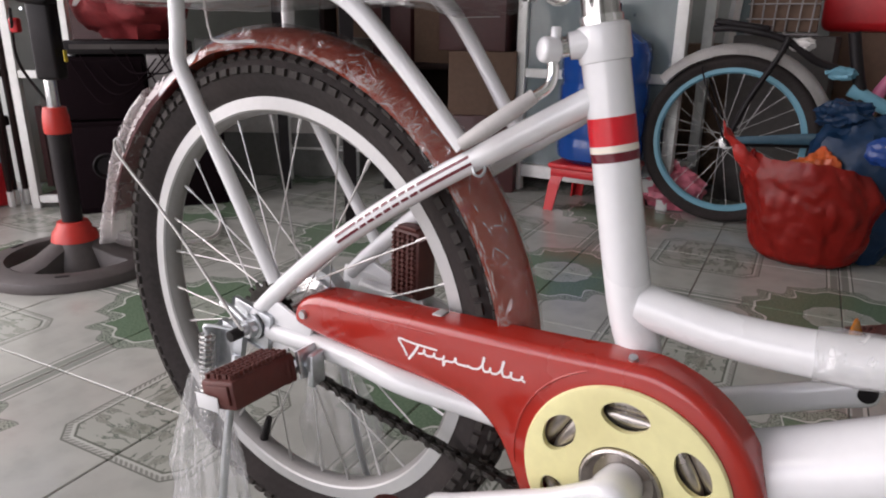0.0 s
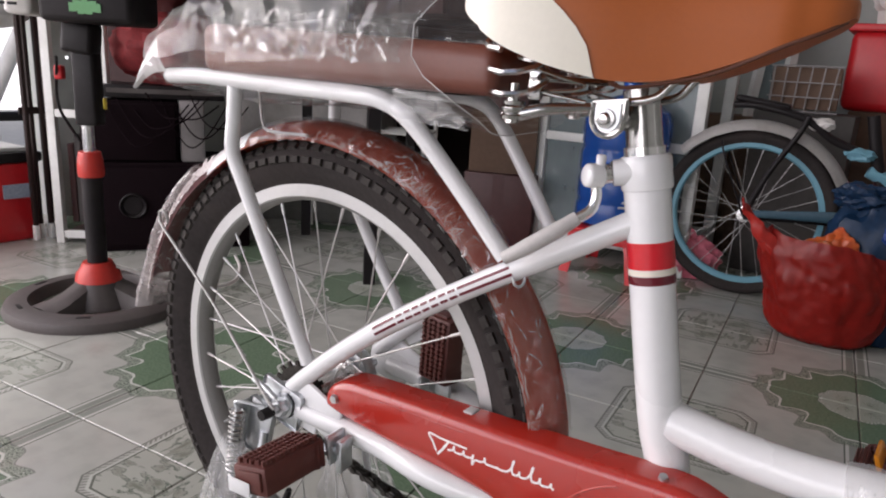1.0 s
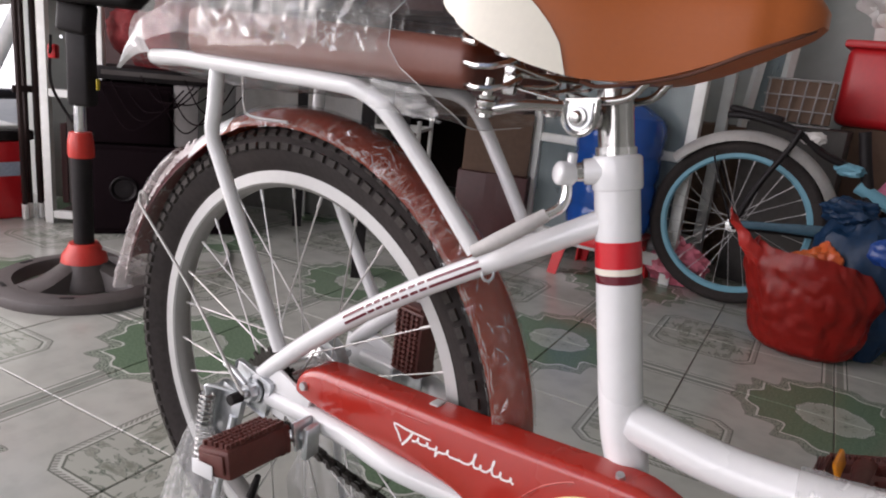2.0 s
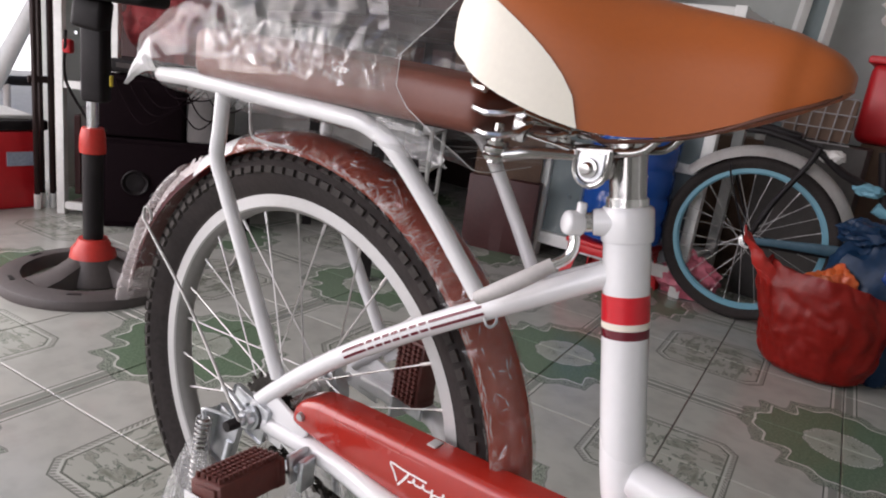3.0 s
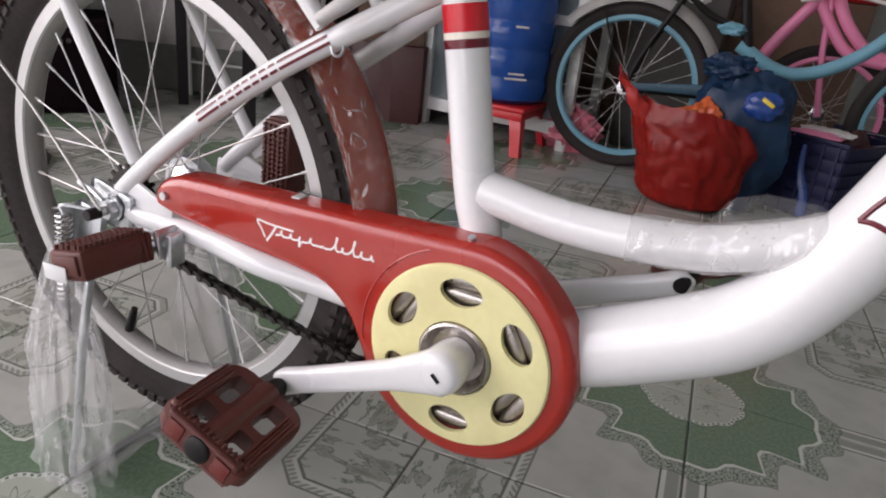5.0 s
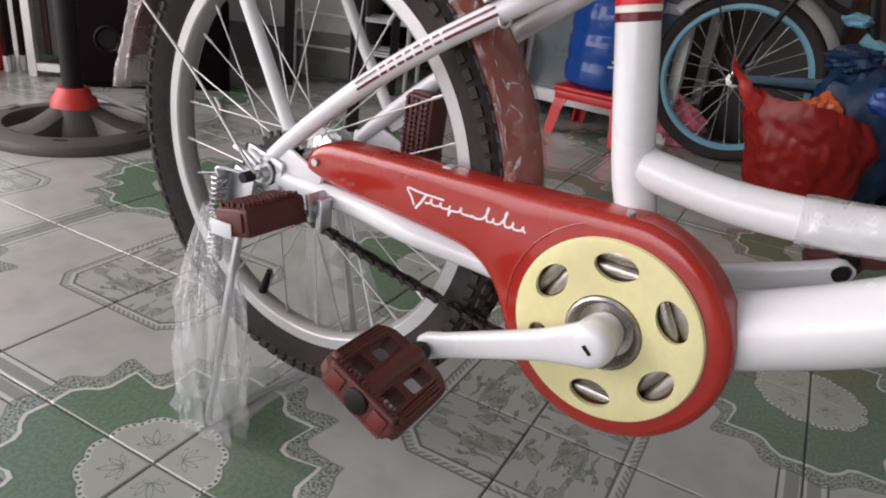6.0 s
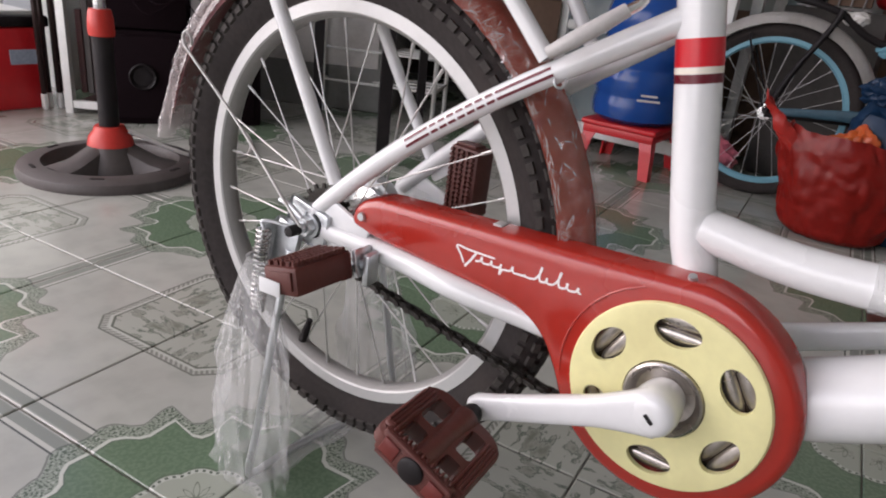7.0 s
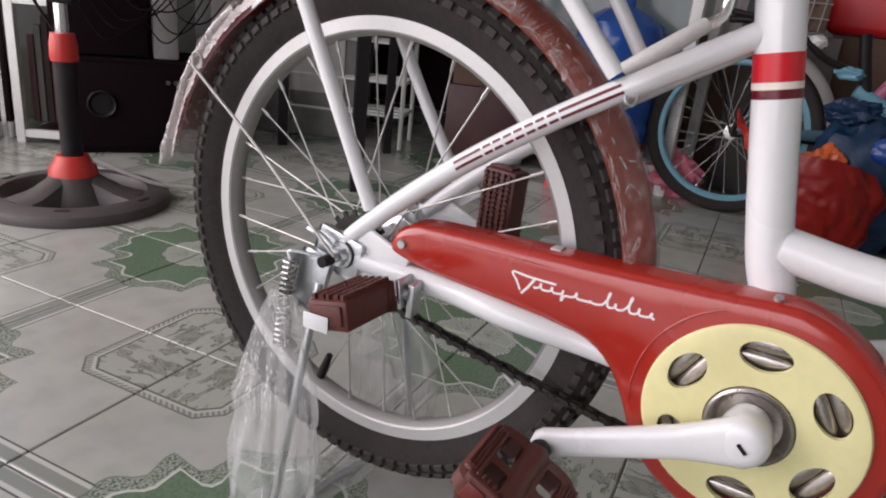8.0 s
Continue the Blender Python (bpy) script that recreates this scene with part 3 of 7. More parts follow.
part("lever_grip", tube([(0.2690, -0.0260, 0.5220), (0.2572, -0.0355, 0.5115), (0.2420, -0.0430, 0.4995), (0.2262, -0.0465, 0.4885)], [0.0048, 0.0057, 0.0058, 0.0046], n=14), GREY_RUBBER, clamp, "grey plastic sleeve on the lever")
post = part("seat_post", tube([(0.3025, YF, 0.558), (0.2945, YF, 0.598), (0.2925, YF, 0.610)], 0.0122, n=24, curved=False), SADDLE_STEEL, bike, "chromed seat post")
part("post_sleeve", tube([(0.3005, YF, 0.5665), (0.2995, YF, 0.5725)], 0.0140, n=24, curved=False), CHROME, post)

# saddle: lofted shell, ivory back on tan front
SX = [0.184, 0.187, 0.196, 0.214, 0.240, 0.270, 0.305, 0.345, 0.380, 0.400, 0.410]
SW = [0.046, 0.062, 0.073, 0.078, 0.077, 0.069, 0.054, 0.040, 0.033, 0.026, 0.010]
ST = [0.678, 0.690, 0.703, 0.710, 0.708, 0.701, 0.694, 0.689, 0.684, 0.677, 0.664]
SB = [0.664, 0.657, 0.648, 0.636, 0.626, 0.617, 0.612, 0.622, 0.639, 0.648, 0.656]


def section(x):
    """Half width, top and bottom of the saddle at x, eased between the stations."""
    d = min(0.022, x - SX[0], SX[-1] - x)
    xs = [x + d * k / 4 for k in range(-4, 5)]
    return [float(np.mean(np.interp(xs, SX, q))) for q in (SW, ST, SB)]


def saddle_shell(x0, x1, grow=0.0):
    bm, rings, n = bmesh.new(), [], 44
    for x in [float(v) for v in np.linspace(x0, x1, 70)]:
        w, t, b = section(max(SX[0], x))
        ring = []
        for k in range(n + 1):
            a = math.pi * k / n
            s, c = math.sin(a), math.cos(a)
            yy = math.copysign(abs(c) ** 0.55, c) * (w + grow)
            h = b + (t + grow - b) * (s ** 0.60)
            ring.append(bm.verts.new((x, YF + yy, h)))
        rings.append(ring)
    for r, q in zip(rings, rings[1:]):
        for k in range(n):
            bm.faces.new((r[k], r[k + 1], q[k + 1], q[k]))
        bm.faces.new((r[0], q[0], q[n], r[n]))
    bm.faces.new(rings[0])
    bm.faces.new(rings[-1][::-1])
    return bm


saddle = part("saddle", saddle_shell(0.1845, 0.4095), TAN, bike, "tan leatherette sprung saddle with ivory rear panel")
# ivory panel over the shell's rear, its front edge sweeping down and forward
bm, rings = bmesh.new(), []


def saddle_point(x, k, grow):
    w, t, b = section(max(SX[0], x))
    c, sn = math.cos(math.pi * k / 44), math.sin(math.pi * k / 44)
    return V((x, YF + math.copysign(abs(c) ** 0.55, c) * (w + grow), b + (t + grow - b) * (max(0, sn) ** 0.60)))


for k in range(45):
    x1 = 0.26
    for _ in range(30):
        x1 = 0.5 * x1 + 0.5 * max(0.186, 0.284 - 13.5 * max(0.0, saddle_point(x1, k, 0).z - 0.613) ** 2)
    rings.append([bm.verts.new(saddle_point(0.1835 + (x1 - 0.1835) * i / 40, k, 0.0014)) for i in range(41)])
for r, q in zip(rings, rings[1:]):
    for i in range(40):
        bm.faces.new((r[i], r[i + 1], q[i + 1], q[i]))
bm.faces.new([r[0] for r in rings])
part("rear_panel", bm, IVORY, saddle, "ivory rear panel of the saddle")
# a thin dark brown tube stands in for the shadow under the saddle's edge
bm = tube([(0.292, YF - 0.0595, 0.6128), (0.305, YF - 0.0535, 0.6112), (0.345, YF - 0.0395, 0.6212), (0.380, YF - 0.0325, 0.6384), (0.398, YF - 0.0260, 0.6468), (0.406, YF - 0.012, 0.653)], 0.0012, n=8)
part("edge_shadow_line", bm, EDGE_SHADOW, saddle, "dark brown line painting the shadow at the saddle's lower edge")


def coil(p, q, r, turns, wire):
    """A helical spring from p to q."""
    p, q = V(p), V(q)
    d = (q - p).normalized()
    u = d.cross(V((0, 1, 0))).normalized()
    w = d.cross(u)
    k_max = int(turns * 12)
    pts = [p.lerp(q, k / k_max) + r * (u * math.cos(2 * math.pi * k / 12) + w * math.sin(2 * math.pi * k / 12)) for k in range(k_max + 1)]
    return tube(pts, wire, n=6, curved=False)


for s in (-1, 1):
    y = YF + s * 0.050
    part("coil_spring", coil((0.2225, y + 0.007, 0.606), (0.2265, y - 0.006, 0.637), 0.0205, 2.25, 0.0021), SADDLE_STEEL, saddle, "chromed saddle coil spring")
    part("spring_bolt", tube([(0.2235, y, 0.583), (0.2235, y, 0.609)], [0.0050, 0.0036], n=12, curved=False), SADDLE_STEEL, saddle)
    part("spring_washer", lathe([(0, -0.006), (0.0082, -0.006), (0.0092, -0.0035), (0.0075, -0.002), (0.0088, 0.0), (0.0088, 0.002), (0.0072, 0.0035), (0.0078, 0.006), (0, 0.006)], (0.2245, y, 0.5915), axis=(0, 0, 1), n=20), SADDLE_STEEL, saddle, "stacked steel washers")
    part("spring_clip", block((0.010, 0.006, 0.020), at(0.236, y + 0.006, 0.609), 0.0015), SADDLE_STEEL, saddle)
    part("rail_strip", tube([(0.217, y, 0.5875), (0.230, y, 0.5895), (0.245, YF + s * 0.046, 0.5935), (0.262, YF + s * 0.036, 0.5955), (0.276, YF + s * 0.028, 0.5965)], [0.0040, 0.0046, 0.0042, 0.0036, 0.0034], n=12), SADDLE_STEEL, saddle, "flattened chromed rail")
    part("saddle_rail", tube([(0.276, YF + s * 0.026, 0.5995), (0.293, YF + s * 0.024, 0.6015), (0.3095, YF + s * 0.023, 0.6055), (0.3185, YF + s * 0.022, 0.6145), (0.326, YF + s * 0.021, 0.626)], 0.0028, n=10), SADDLE_STEEL, saddle, "chromed wire rail")
    part("hairpin_wire", tube([(0.238, y, 0.619), (0.252, YF + s * 0.040, 0.6145), (0.264, YF + s * 0.030, 0.6105), (0.258, YF + s * 0.034, 0.6065), (0.240, YF + s * 0.042, 0.6045), (0.268, YF + s * 0.034, 0.5995)], 0.0013, n=8), SADDLE_STEEL, saddle)
    yy = YF + s * 0.030
    for wide, thick, off, nm, mt in ((1.0, 0.0030, 0.0, "clamp_cheek", SADDLE_STEEL), (0.72, 0.0022, 0.0022, "clamp_inset", STEEL)):
        bm = bmesh.new()
        shape = [(-0.0118, 0.0095), (0.0118, 0.0125)] + [(0.0118 * math.cos(radians(a)), -0.0005 + 0.0125 * math.sin(radians(a))) for a in range(0, -181, -15)]
        front = [bm.verts.new((0.2835 + u * wide, yy + s * (off + thick / 2), 0.5915 + w * wide)) for u, w in shape]
        rear_v = [bm.verts.new((0.2835 + u * wide, yy + s * (off - thick / 2), 0.5915 + w * wide)) for u, w in shape]
        bm.faces.new(front)
        bm.faces.new(rear_v[::-1])
        for k in range(len(shape)):
            bm.faces.new((front[k], front[(k + 1) % len(shape)], rear_v[(k + 1) % len(shape)], rear_v[k]))
        bmesh.ops.recalc_face_normals(bm, faces=bm.faces[:])
        part(nm, bm, mt, saddle, "U-shaped chromed saddle clamp cheek" if wide == 1.0 else "", smooth=False)
    part("clamp_rib", tube([(0.2835 + u, yy + s * 0.002, 0.5915 + w) for u, w in [(-0.0112, 0.0085)] + [(0.0112 * math.cos(radians(a)), -0.0005 + 0.0120 * math.sin(radians(a))) for a in range(-180, 1, 20)] + [(0.0112, 0.0115)]], 0.0019, n=8, curved=False), SADDLE_STEEL, saddle)
    part("clamp_nut", lathe([(0, 0.0075), (0.0030, 0.0070), (0.0040, 0.0055), (0.0042, 0.0030), (0.0062, 0.0026), (0.0066, 0.0), (0, 0.0)], (0.2830, yy + s * 0.003, 0.5905), axis=(0, s, 0), n=16), SADDLE_STEEL, saddle, "domed clamp nut")
part("clamp_core", lathe([(0, -0.029), (0.0090, -0.029), (0.0090, 0.029), (0, 0.029)], (0.2835, YF, 0.5905)), SADDLE_STEEL, saddle)
part("cross_wire", tube([(0.240, YF - 0.048, 0.6135), (0.262, YF - 0.01, 0.6125), (0.264, YF + 0.02, 0.6125), (0.240, YF + 0.048, 0.6135)], 0.0022, n=8), SADDLE_STEEL, saddle)

# carrier with cushion
carrier = part("rear_carrier", tube([(-0.150, YC - 0.062, 0.594), (-0.10, YC - 0.066, 0.596), (0.00, YC - 0.066, 0.594), (0.085, YC - 0.066, 0.5925), (0.117, YC - 0.064, 0.589), (0.140, YC - 0.058, 0.574), (0.1745, YC - 0.048, 0.534), (0.217, YC - 0.040, 0.483)], [0.0072, 0.0072, 0.0072, 0.0072, 0.0072, 0.0070, 0.0067, 0.0066], n=16), WHITE_PAINT, bike, "white tubular rear carrier")
part("far_rail", tube([(-0.150, YC + 0.062, 0.594), (-0.10, YC + 0.066, 0.596), (0.00, YC + 0.066, 0.594), (0.085, YC + 0.066, 0.5925), (0.120, YC + 0.065, 0.589), (0.143, YC + 0.062, 0.575), (0.1785, YC + 0.053, 0.534), (0.218, YC + 0.046, 0.480)], [0.0072, 0.0072, 0.0072, 0.0072, 0.0070, 0.0064, 0.0060, 0.0060], n=16), WHITE_PAINT, carrier)
part("rear_hoop", tube([(-0.150, YC - 0.062, 0.594), (-0.178, YC - 0.04, 0.592), (-0.186, YC, 0.592), (-0.178, YC + 0.04, 0.592), (-0.150, YC + 0.062, 0.594)], 0.0072, n=14), WHITE_PAINT, carrier)
part("leg", tube([(-0.0520, YC - 0.066, 0.590), (-0.0545, YC - 0.066, 0.560), (-0.0570, YC - 0.066, 0.532), (-0.046, YC - 0.063, 0.503), (-0.0165, YC - 0.055, 0.430), (0.020, YC - 0.045, 0.340)], 0.0068, n=16), WHITE_PAINT, carrier)
part("leg", tube([(-0.0560, YC + 0.066, 0.590), (-0.0600, YC + 0.069, 0.560), (-0.0640, YC + 0.073, 0.532), (-0.055, YC + 0.077, 0.503), (-0.018, YC + 0.083, 0.430), (0.032, YC + 0.090, 0.344)], 0.0064, n=16), WHITE_PAINT, carrier)
for x in (-0.05, 0.06):
    part("cross_bar", tube([(x, YC - 0.064, 0.592), (x, YC + 0.064, 0.592)], 0.005, n=10, curved=False), WHITE_PAINT, carrier)
part("spring_wire", tube([(-0.062, YC - 0.030, 0.586), (-0.058, YC - 0.030, 0.558), (-0.048, YC - 0.030, 0.5495), (0.00, YC - 0.030, 0.5505)], 0.0013, n=8), GREY_RUBBER, carrier, "thin wire under the carrier")
bm = block((0.304, 0.150, 0.041), at(0.0645, YC, 0.6210), 0.010, 4)
for v in bm.verts:
    f = max(0.0, (v.co.x - 0.13) / 0.086)
    v.co.z -= 0.011 * f ** 1.5 * (1 if v.co.z > 0.62 else 0.1)
    v.co.z += 0.0012 * noise.noise(v.co * 22)
cushion = part("carrier_cushion", bm, CUSHION, bike, "maroon padded carrier cushion inside a clear bag")
part("base_board", block((0.265, 0.128, 0.006), at(0.054, YC, 0.601), 0.002), BLACK, cushion)
# loose polythene bag over the cushion: stiff facets, pointed at its tail


def ridges(q, scale, seed):
    """Crease height: zero on sharp valley lines, rounded between them."""
    return abs(noise.noise(q * scale + V((seed, 0, 0)))) + 0.55 * abs(noise.noise(q * scale * 2.2 + V((0, seed, 0))))


def bag_mouth(z):
    """How far forward the open end of the bag reaches at each height."""
    return float(np.interp(z, (0.570, 0.582, 0.596, 0.612, 0.622, 0.680, 0.72), (0.204, 0.206, 0.184, 0.160, 0.157, 0.182, 0.195)))


random.seed(13)
bm, rings = bmesh.new(), []
for i in range(40):
    t = i / 39
    x = -0.215 + 0.40 * t
    hw = 0.030 + 0.054 * min(1, t * 4.5) ** 0.7
    top = float(np.interp(x, (-0.215, -0.19, -0.15, -0.10, -0.04, 0.05, 0.19), (0.590, 0.620, 0.655, 0.674, 0.692, 0.704, 0.700)))
    bot = float(np.interp(x, (-0.215, -0.17, -0.12, -0.04, 0.03, 0.12, 0.19), (0.580, 0.583, 0.577, 0.5745, 0.579, 0.580, 0.571)))
    ring = []
    for k in range(38):
        a = 2 * math.pi * k / 38
        c, sn = math.cos(a), math.sin(a)
        z = (top + bot) / 2 + math.copysign(abs(sn) ** 0.75, sn) * (top - bot) / 2
        xx = x + (bag_mouth(z) - 0.185) * max(0.0, (t - 0.45) / 0.55)
        q = V((xx - 0.030 * max(0, -c) * (1 - t) ** 4, YC + math.copysign(abs(c) ** 0.42, c) * hw * (1 - 0.20 * max(0, sn) * min(1, 3 * t)), z))
        # slack folds where the film gathers over the cushion's upper edge
        slack = math.exp(-((q.z - 0.636) / 0.016) ** 2) * min(1, max(0, (t - 0.30) * 5))
        along = V((q.x * 0.75 + q.z * 0.5, q.y, q.z * 0.85 - q.x * 0.3))
        lift = (0.010 + 0.014 * slack) * (ridges(along, 15, 3.0) - 0.28) + (0.001 + 0.006 * slack) * (ridges(q, 60, 9.0) - 0.3)
        q += V((random.uniform(-1, 1), random.uniform(-0.5, 0.5), random.uniform(-1, 1))) * ((0.0010 + 0.0018 * slack) if i < 39 else 0.0)
        ring.append(bm.verts.new(q + lift * V((0.2 * noise.noise(q * 12), -0.8 if c < 0 else 0.8, 0.55))))
    rings.append(ring)
for r, q in zip(rings, rings[1:]):
    for k in range(38):
        bm.faces.new((r[k], r[(k + 1) % 38], q[(k + 1) % 38], q[k]))
rim_line = [v.co.copy() for v in rings[-1]]
bmesh.ops.triangulate(bm, faces=bm.faces[:])
part("cushion_bag", bm, LOOSE_FILM, cushion, "crumpled clear polythene bag over the cushion", smooth=False)
part("bag_hem", tube(rim_line[9:30], 0.00035, n=5, curved=False), FOLD_FILM, cushion, "milky rolled edge of the bag's mouth")
# the slack of the mouth hangs below the rail
bm, rings = bmesh.new(), []
for i in range(16):
    z = 0.5765 + 0.020 * i / 15
    x1 = bag_mouth(z) - 0.001
    rings.append([bm.verts.new((0.142 + 0.006 * noise.noise(V((i * 0.5, 0, 0))) + (x1 - 0.142) * k / 13, YC - 0.0865 + 0.0022 * noise.noise(V((k * 0.55, i * 0.2, 1))), z + 0.004 * (1 - k / 13) + 0.0015 * noise.noise(V((k * 0.4, i * 0.1, 4))))) for k in range(14)])
for r, q in zip(rings, rings[1:]):
    for k in range(13):
        bm.faces.new((r[k], r[k + 1], q[k + 1], q[k]))
part("bag_flap", bm, STAND_FILM, cushion, "milky slack flap of the bag's mouth")
# crushed facets along the cushion's upper edge
random.seed(11)
grid = []
for i in range(46):
    x = -0.06 + 0.205 * i / 45
    row = []
    for k in range(7):
        z = 0.618 + 0.0056 * k + 0.006 * noise.noise(V((x * 22, 0, 5)))
        q = V((x + 0.004 * noise.noise(V((x * 40, k, 0))), YC - 0.0845 + 0.0013 * k, z))
        row.append((q, V((0, -1, 0.4)), 0.5 + 1.3 * abs(noise.noise(V((x * 30, k * 0.4, 2))))))
    grid.append(row)
bm = facet_mesh(crumpled(grid, 0.0060), False)
pleats = crease_mesh(bm, 0.9, 30, 0.00022, lambda q: random.random() < 0.06 + 1.0 * max(0, noise.noise(q * 26)))
part("film_gather", bm, GATHER_FILM, cushion, "crushed glossy film along the cushion's edge", smooth=False)
part("film_fold", pleats, FOLD_FILM, cushion, "sharp pleats in the film, highlights painted milky", smooth=False, kind="stuff")
# the bag's gathered tail curls over in a white point
bm, rings = bmesh.new(), []
for i in range(12):
    t = i / 11
    p = V((-0.140, YC - 0.078, 0.613)).lerp(V((-0.197, YC - 0.070, 0.5790)), t) + V((0, 0, 0.006 * math.sin(math.pi * t)))
    w = 0.0150 * (1 - t) ** 0.9 + 0.0005
    rings.append([bm.verts.new(p + V((-0.45 * u * w, -0.004 * (1 - u * u) + 0.0012 * noise.noise(V((t * 9, u * 3, 0))), u * w))) for u in (-1, -0.5, 0, 0.5, 1)])
for r, q in zip(rings, rings[1:]):
    for k in range(4):
        bm.faces.new((r[k], r[k + 1], q[k + 1], q[k]))
part("bag_tail", bm, FOLD_FILM, cushion, "white curled point of folded film", smooth=False)

# mudguard


def mudguard_at(a, over, extra=0.0):
    """A point on the mudguard: a degrees from the front, over -1..1 across it."""
    r = 0.2665 + 0.022 * max(0, (a - 120) / 60) ** 1.3 + extra
    dip = (0.0165 + 0.007 * min(1, max(0, (a - 105) / 20))) * abs(over) ** 2.2
    ca, sa = math.cos(radians(a)), math.sin(radians(a))
    return V(((r - dip) * ca, YC + 0.030 * over, ZC + (r - dip) * sa))


def mudguard_strip(a0, a1, extra=0.0, n=90, wide=1.0, wave=0.0, seed=0.0):
    bm, rings = bmesh.new(), []
    for i in range(n + 1):
        a = a0 + (a1 - a0) * i / n
        ring = [mudguard_at(a, wide * (k / 7 - 1), extra) for k in range(15)]
        if wave:
            ring = [q + wave * noise.noise_vector(q * 55 + V((seed, 0, 0))) for q in ring]
        rings.append([bm.verts.new(q) for q in ring])
    for r, q in zip(rings, rings[1:]):
        for k in range(14):
            bm.faces.new((r[k], r[k + 1], q[k + 1], q[k]))
    return bm


bm = mudguard_strip(3, 122)
bmesh.ops.solidify(bm, geom=bm.faces[:], thickness=0.0016)
guard_rear = part("rear_mudguard", bm, MAROON, bike, "maroon plastic rear mudguard still wrapped in film")
# tail end of the same mudguard, its shade painted as a darker maroon
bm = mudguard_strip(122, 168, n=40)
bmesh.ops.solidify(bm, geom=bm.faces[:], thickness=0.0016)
part("tail_section", bm, SHADED_TAIL, guard_rear, "maroon tail of the mudguard, its shade put into the colour")
random.seed(23)
bm = mudguard_strip(8, 112, 0.0026, 120, 1.05, 0.0012)
for v in bm.verts:
    v.co += V((random.uniform(-0.0004, 0.0004), random.uniform(-0.0004, 0.0004), random.uniform(-0.0004, 0.0004)))
bmesh.ops.triangulate(bm, faces=bm.faces[:])
part("film_wrap", bm, FILM, guard_rear, "thin clear film stretched over the mudguard", smooth=False)
# clear film drawn tight over the tail, its open end standing off beyond it
bm, rings = bmesh.new(), []
for i in range(70):
    a = 130 + 45 * i / 69
    r0 = 0.2595 + 0.022 * max(0, (a - 120) / 60) ** 1.3
    flare = 1.0 + 0.35 * max(0, (a - 167) / 9)
    ring = []
    for k in range(28):
        b = 2 * math.pi * k / 28
        up, side = 0.0090 * flare * math.sin(b), 0.0325 * (1 + 0.35 * (flare - 1)) * math.copysign(abs(math.cos(b)) ** 0.7, math.cos(b))
        q = V(((r0 + up) * math.cos(radians(a)), YC + side, ZC + (r0 + up) * math.sin(radians(a))))
        n1 = noise.noise_vector(q * 42)
        ring.append(bm.verts.new(q + 0.0018 * flare * V((n1.x, abs(n1.y) * 1.3 - 0.4, n1.z)) + 0.0010 * flare * noise.noise_vector(q * 110)))
    rings.append(ring)
for r, q in zip(rings, rings[1:]):
    for k in range(28):
        bm.faces.new((r[k], r[(k + 1) % 28], q[(k + 1) % 28], q[k]))
bmesh.ops.triangulate(bm, faces=bm.faces[:])
part("film_sleeve", bm, TIGHT_FILM, guard_rear, "clear film sleeve on the mudguard tail", smooth=False)
# the slack of that film lies rucked along the crown
random.seed(41)
grid = []
for i in range(90):
    a = 124 + 49 * i / 89
    row = []
    for k in range(8):
        over = -0.95 + 0.065 * k
        q = mudguard_at(a, over, 0.0035)
        row.append((q, V((math.cos(radians(a)), -0.3, math.sin(radians(a)))), 0.5 + 1.2 * max(0, noise.noise(q * 30) + 0.2)))
    grid.append(row)
part("film_crown", facet_mesh(crumpled(grid, 0.0013), False), CROWN_FILM, guard_rear, "milky rucked film along the crown of the tail", smooth=False)
# film gathered along the lower edge
random.seed(29)
grid = []
for i in range(64):
    a = 8 + 100 * i / 63
    row = []
    for k in range(7):
        over = -1.08 + 0.16 * k
        q = mudguard_at(a, over, 0.0034)
        out = V((math.cos(radians(a)), -0.8 if over < -0.5 else -0.2, math.sin(radians(a))))
        row.append((q, out, (1.0 - 0.11 * k) * (0.4 + 1.1 * max(0, noise.noise(q * 22) + 0.35))))
    grid.append(row)
bm = facet_mesh(crumpled(grid, 0.0024), False)
pleats = crease_mesh(bm, 0.8, 22, 0.00032, lambda q: q.x > 0.05 and random.random() < 0.2 + 1.6 * max(0, noise.noise(q * 20 + V((2, 0, 0)))))
part("film_edge", bm, EDGE_FILM, guard_rear, "film gathered in creases along the edge", smooth=False)
part("film_fold", pleats, FOLD_FILM, guard_rear, "sharp pleats in the film, highlights painted milky", smooth=False, kind="stuff")
# scuffed white creases, glints painted in, that lick up from the near edge like small flames
random.seed(67)
bm = bmesh.new()


def lick(a, over, da, dover, wide, lift):
    """One sliver of creased film from a place on the mudguard towards another."""
    p, q = mudguard_at(a, over, lift), mudguard_at(a + da, max(-1.06, over + dover), lift + random.uniform(0, 0.0012))
    mid_ = mudguard_at(a + da * random.uniform(0.3, 0.7), over + dover * random.uniform(0.2, 0.8), lift + 0.0008)
    side = (q - p).cross(V((math.cos(radians(a)), -0.7, math.sin(radians(a))))).normalized() * wide
    vs = [bm.verts.new(k) for k in (p, mid_ - side, q, mid_ + side * random.uniform(0.3, 1))]
    bm.faces.new(vs)


for k in range(70):
    a0 = random.uniform(6, 88)
    if noise.noise(V((a0 * 0.075, 3.3, 0))) < -0.05:
        continue
    tall = random.choice((0.08, 0.12, 0.16, 0.26, 0.42))
    for j in range(random.randint(5, 10)):
        lick(a0 + random.gauss(0, 1.6), random.uniform(-1.05, -0.92), random.uniform(-1.6, 0.7), tall * random.uniform(0.2, 1.0), random.uniform(0.00014, 0.00040), random.uniform(0.0030, 0.0044))
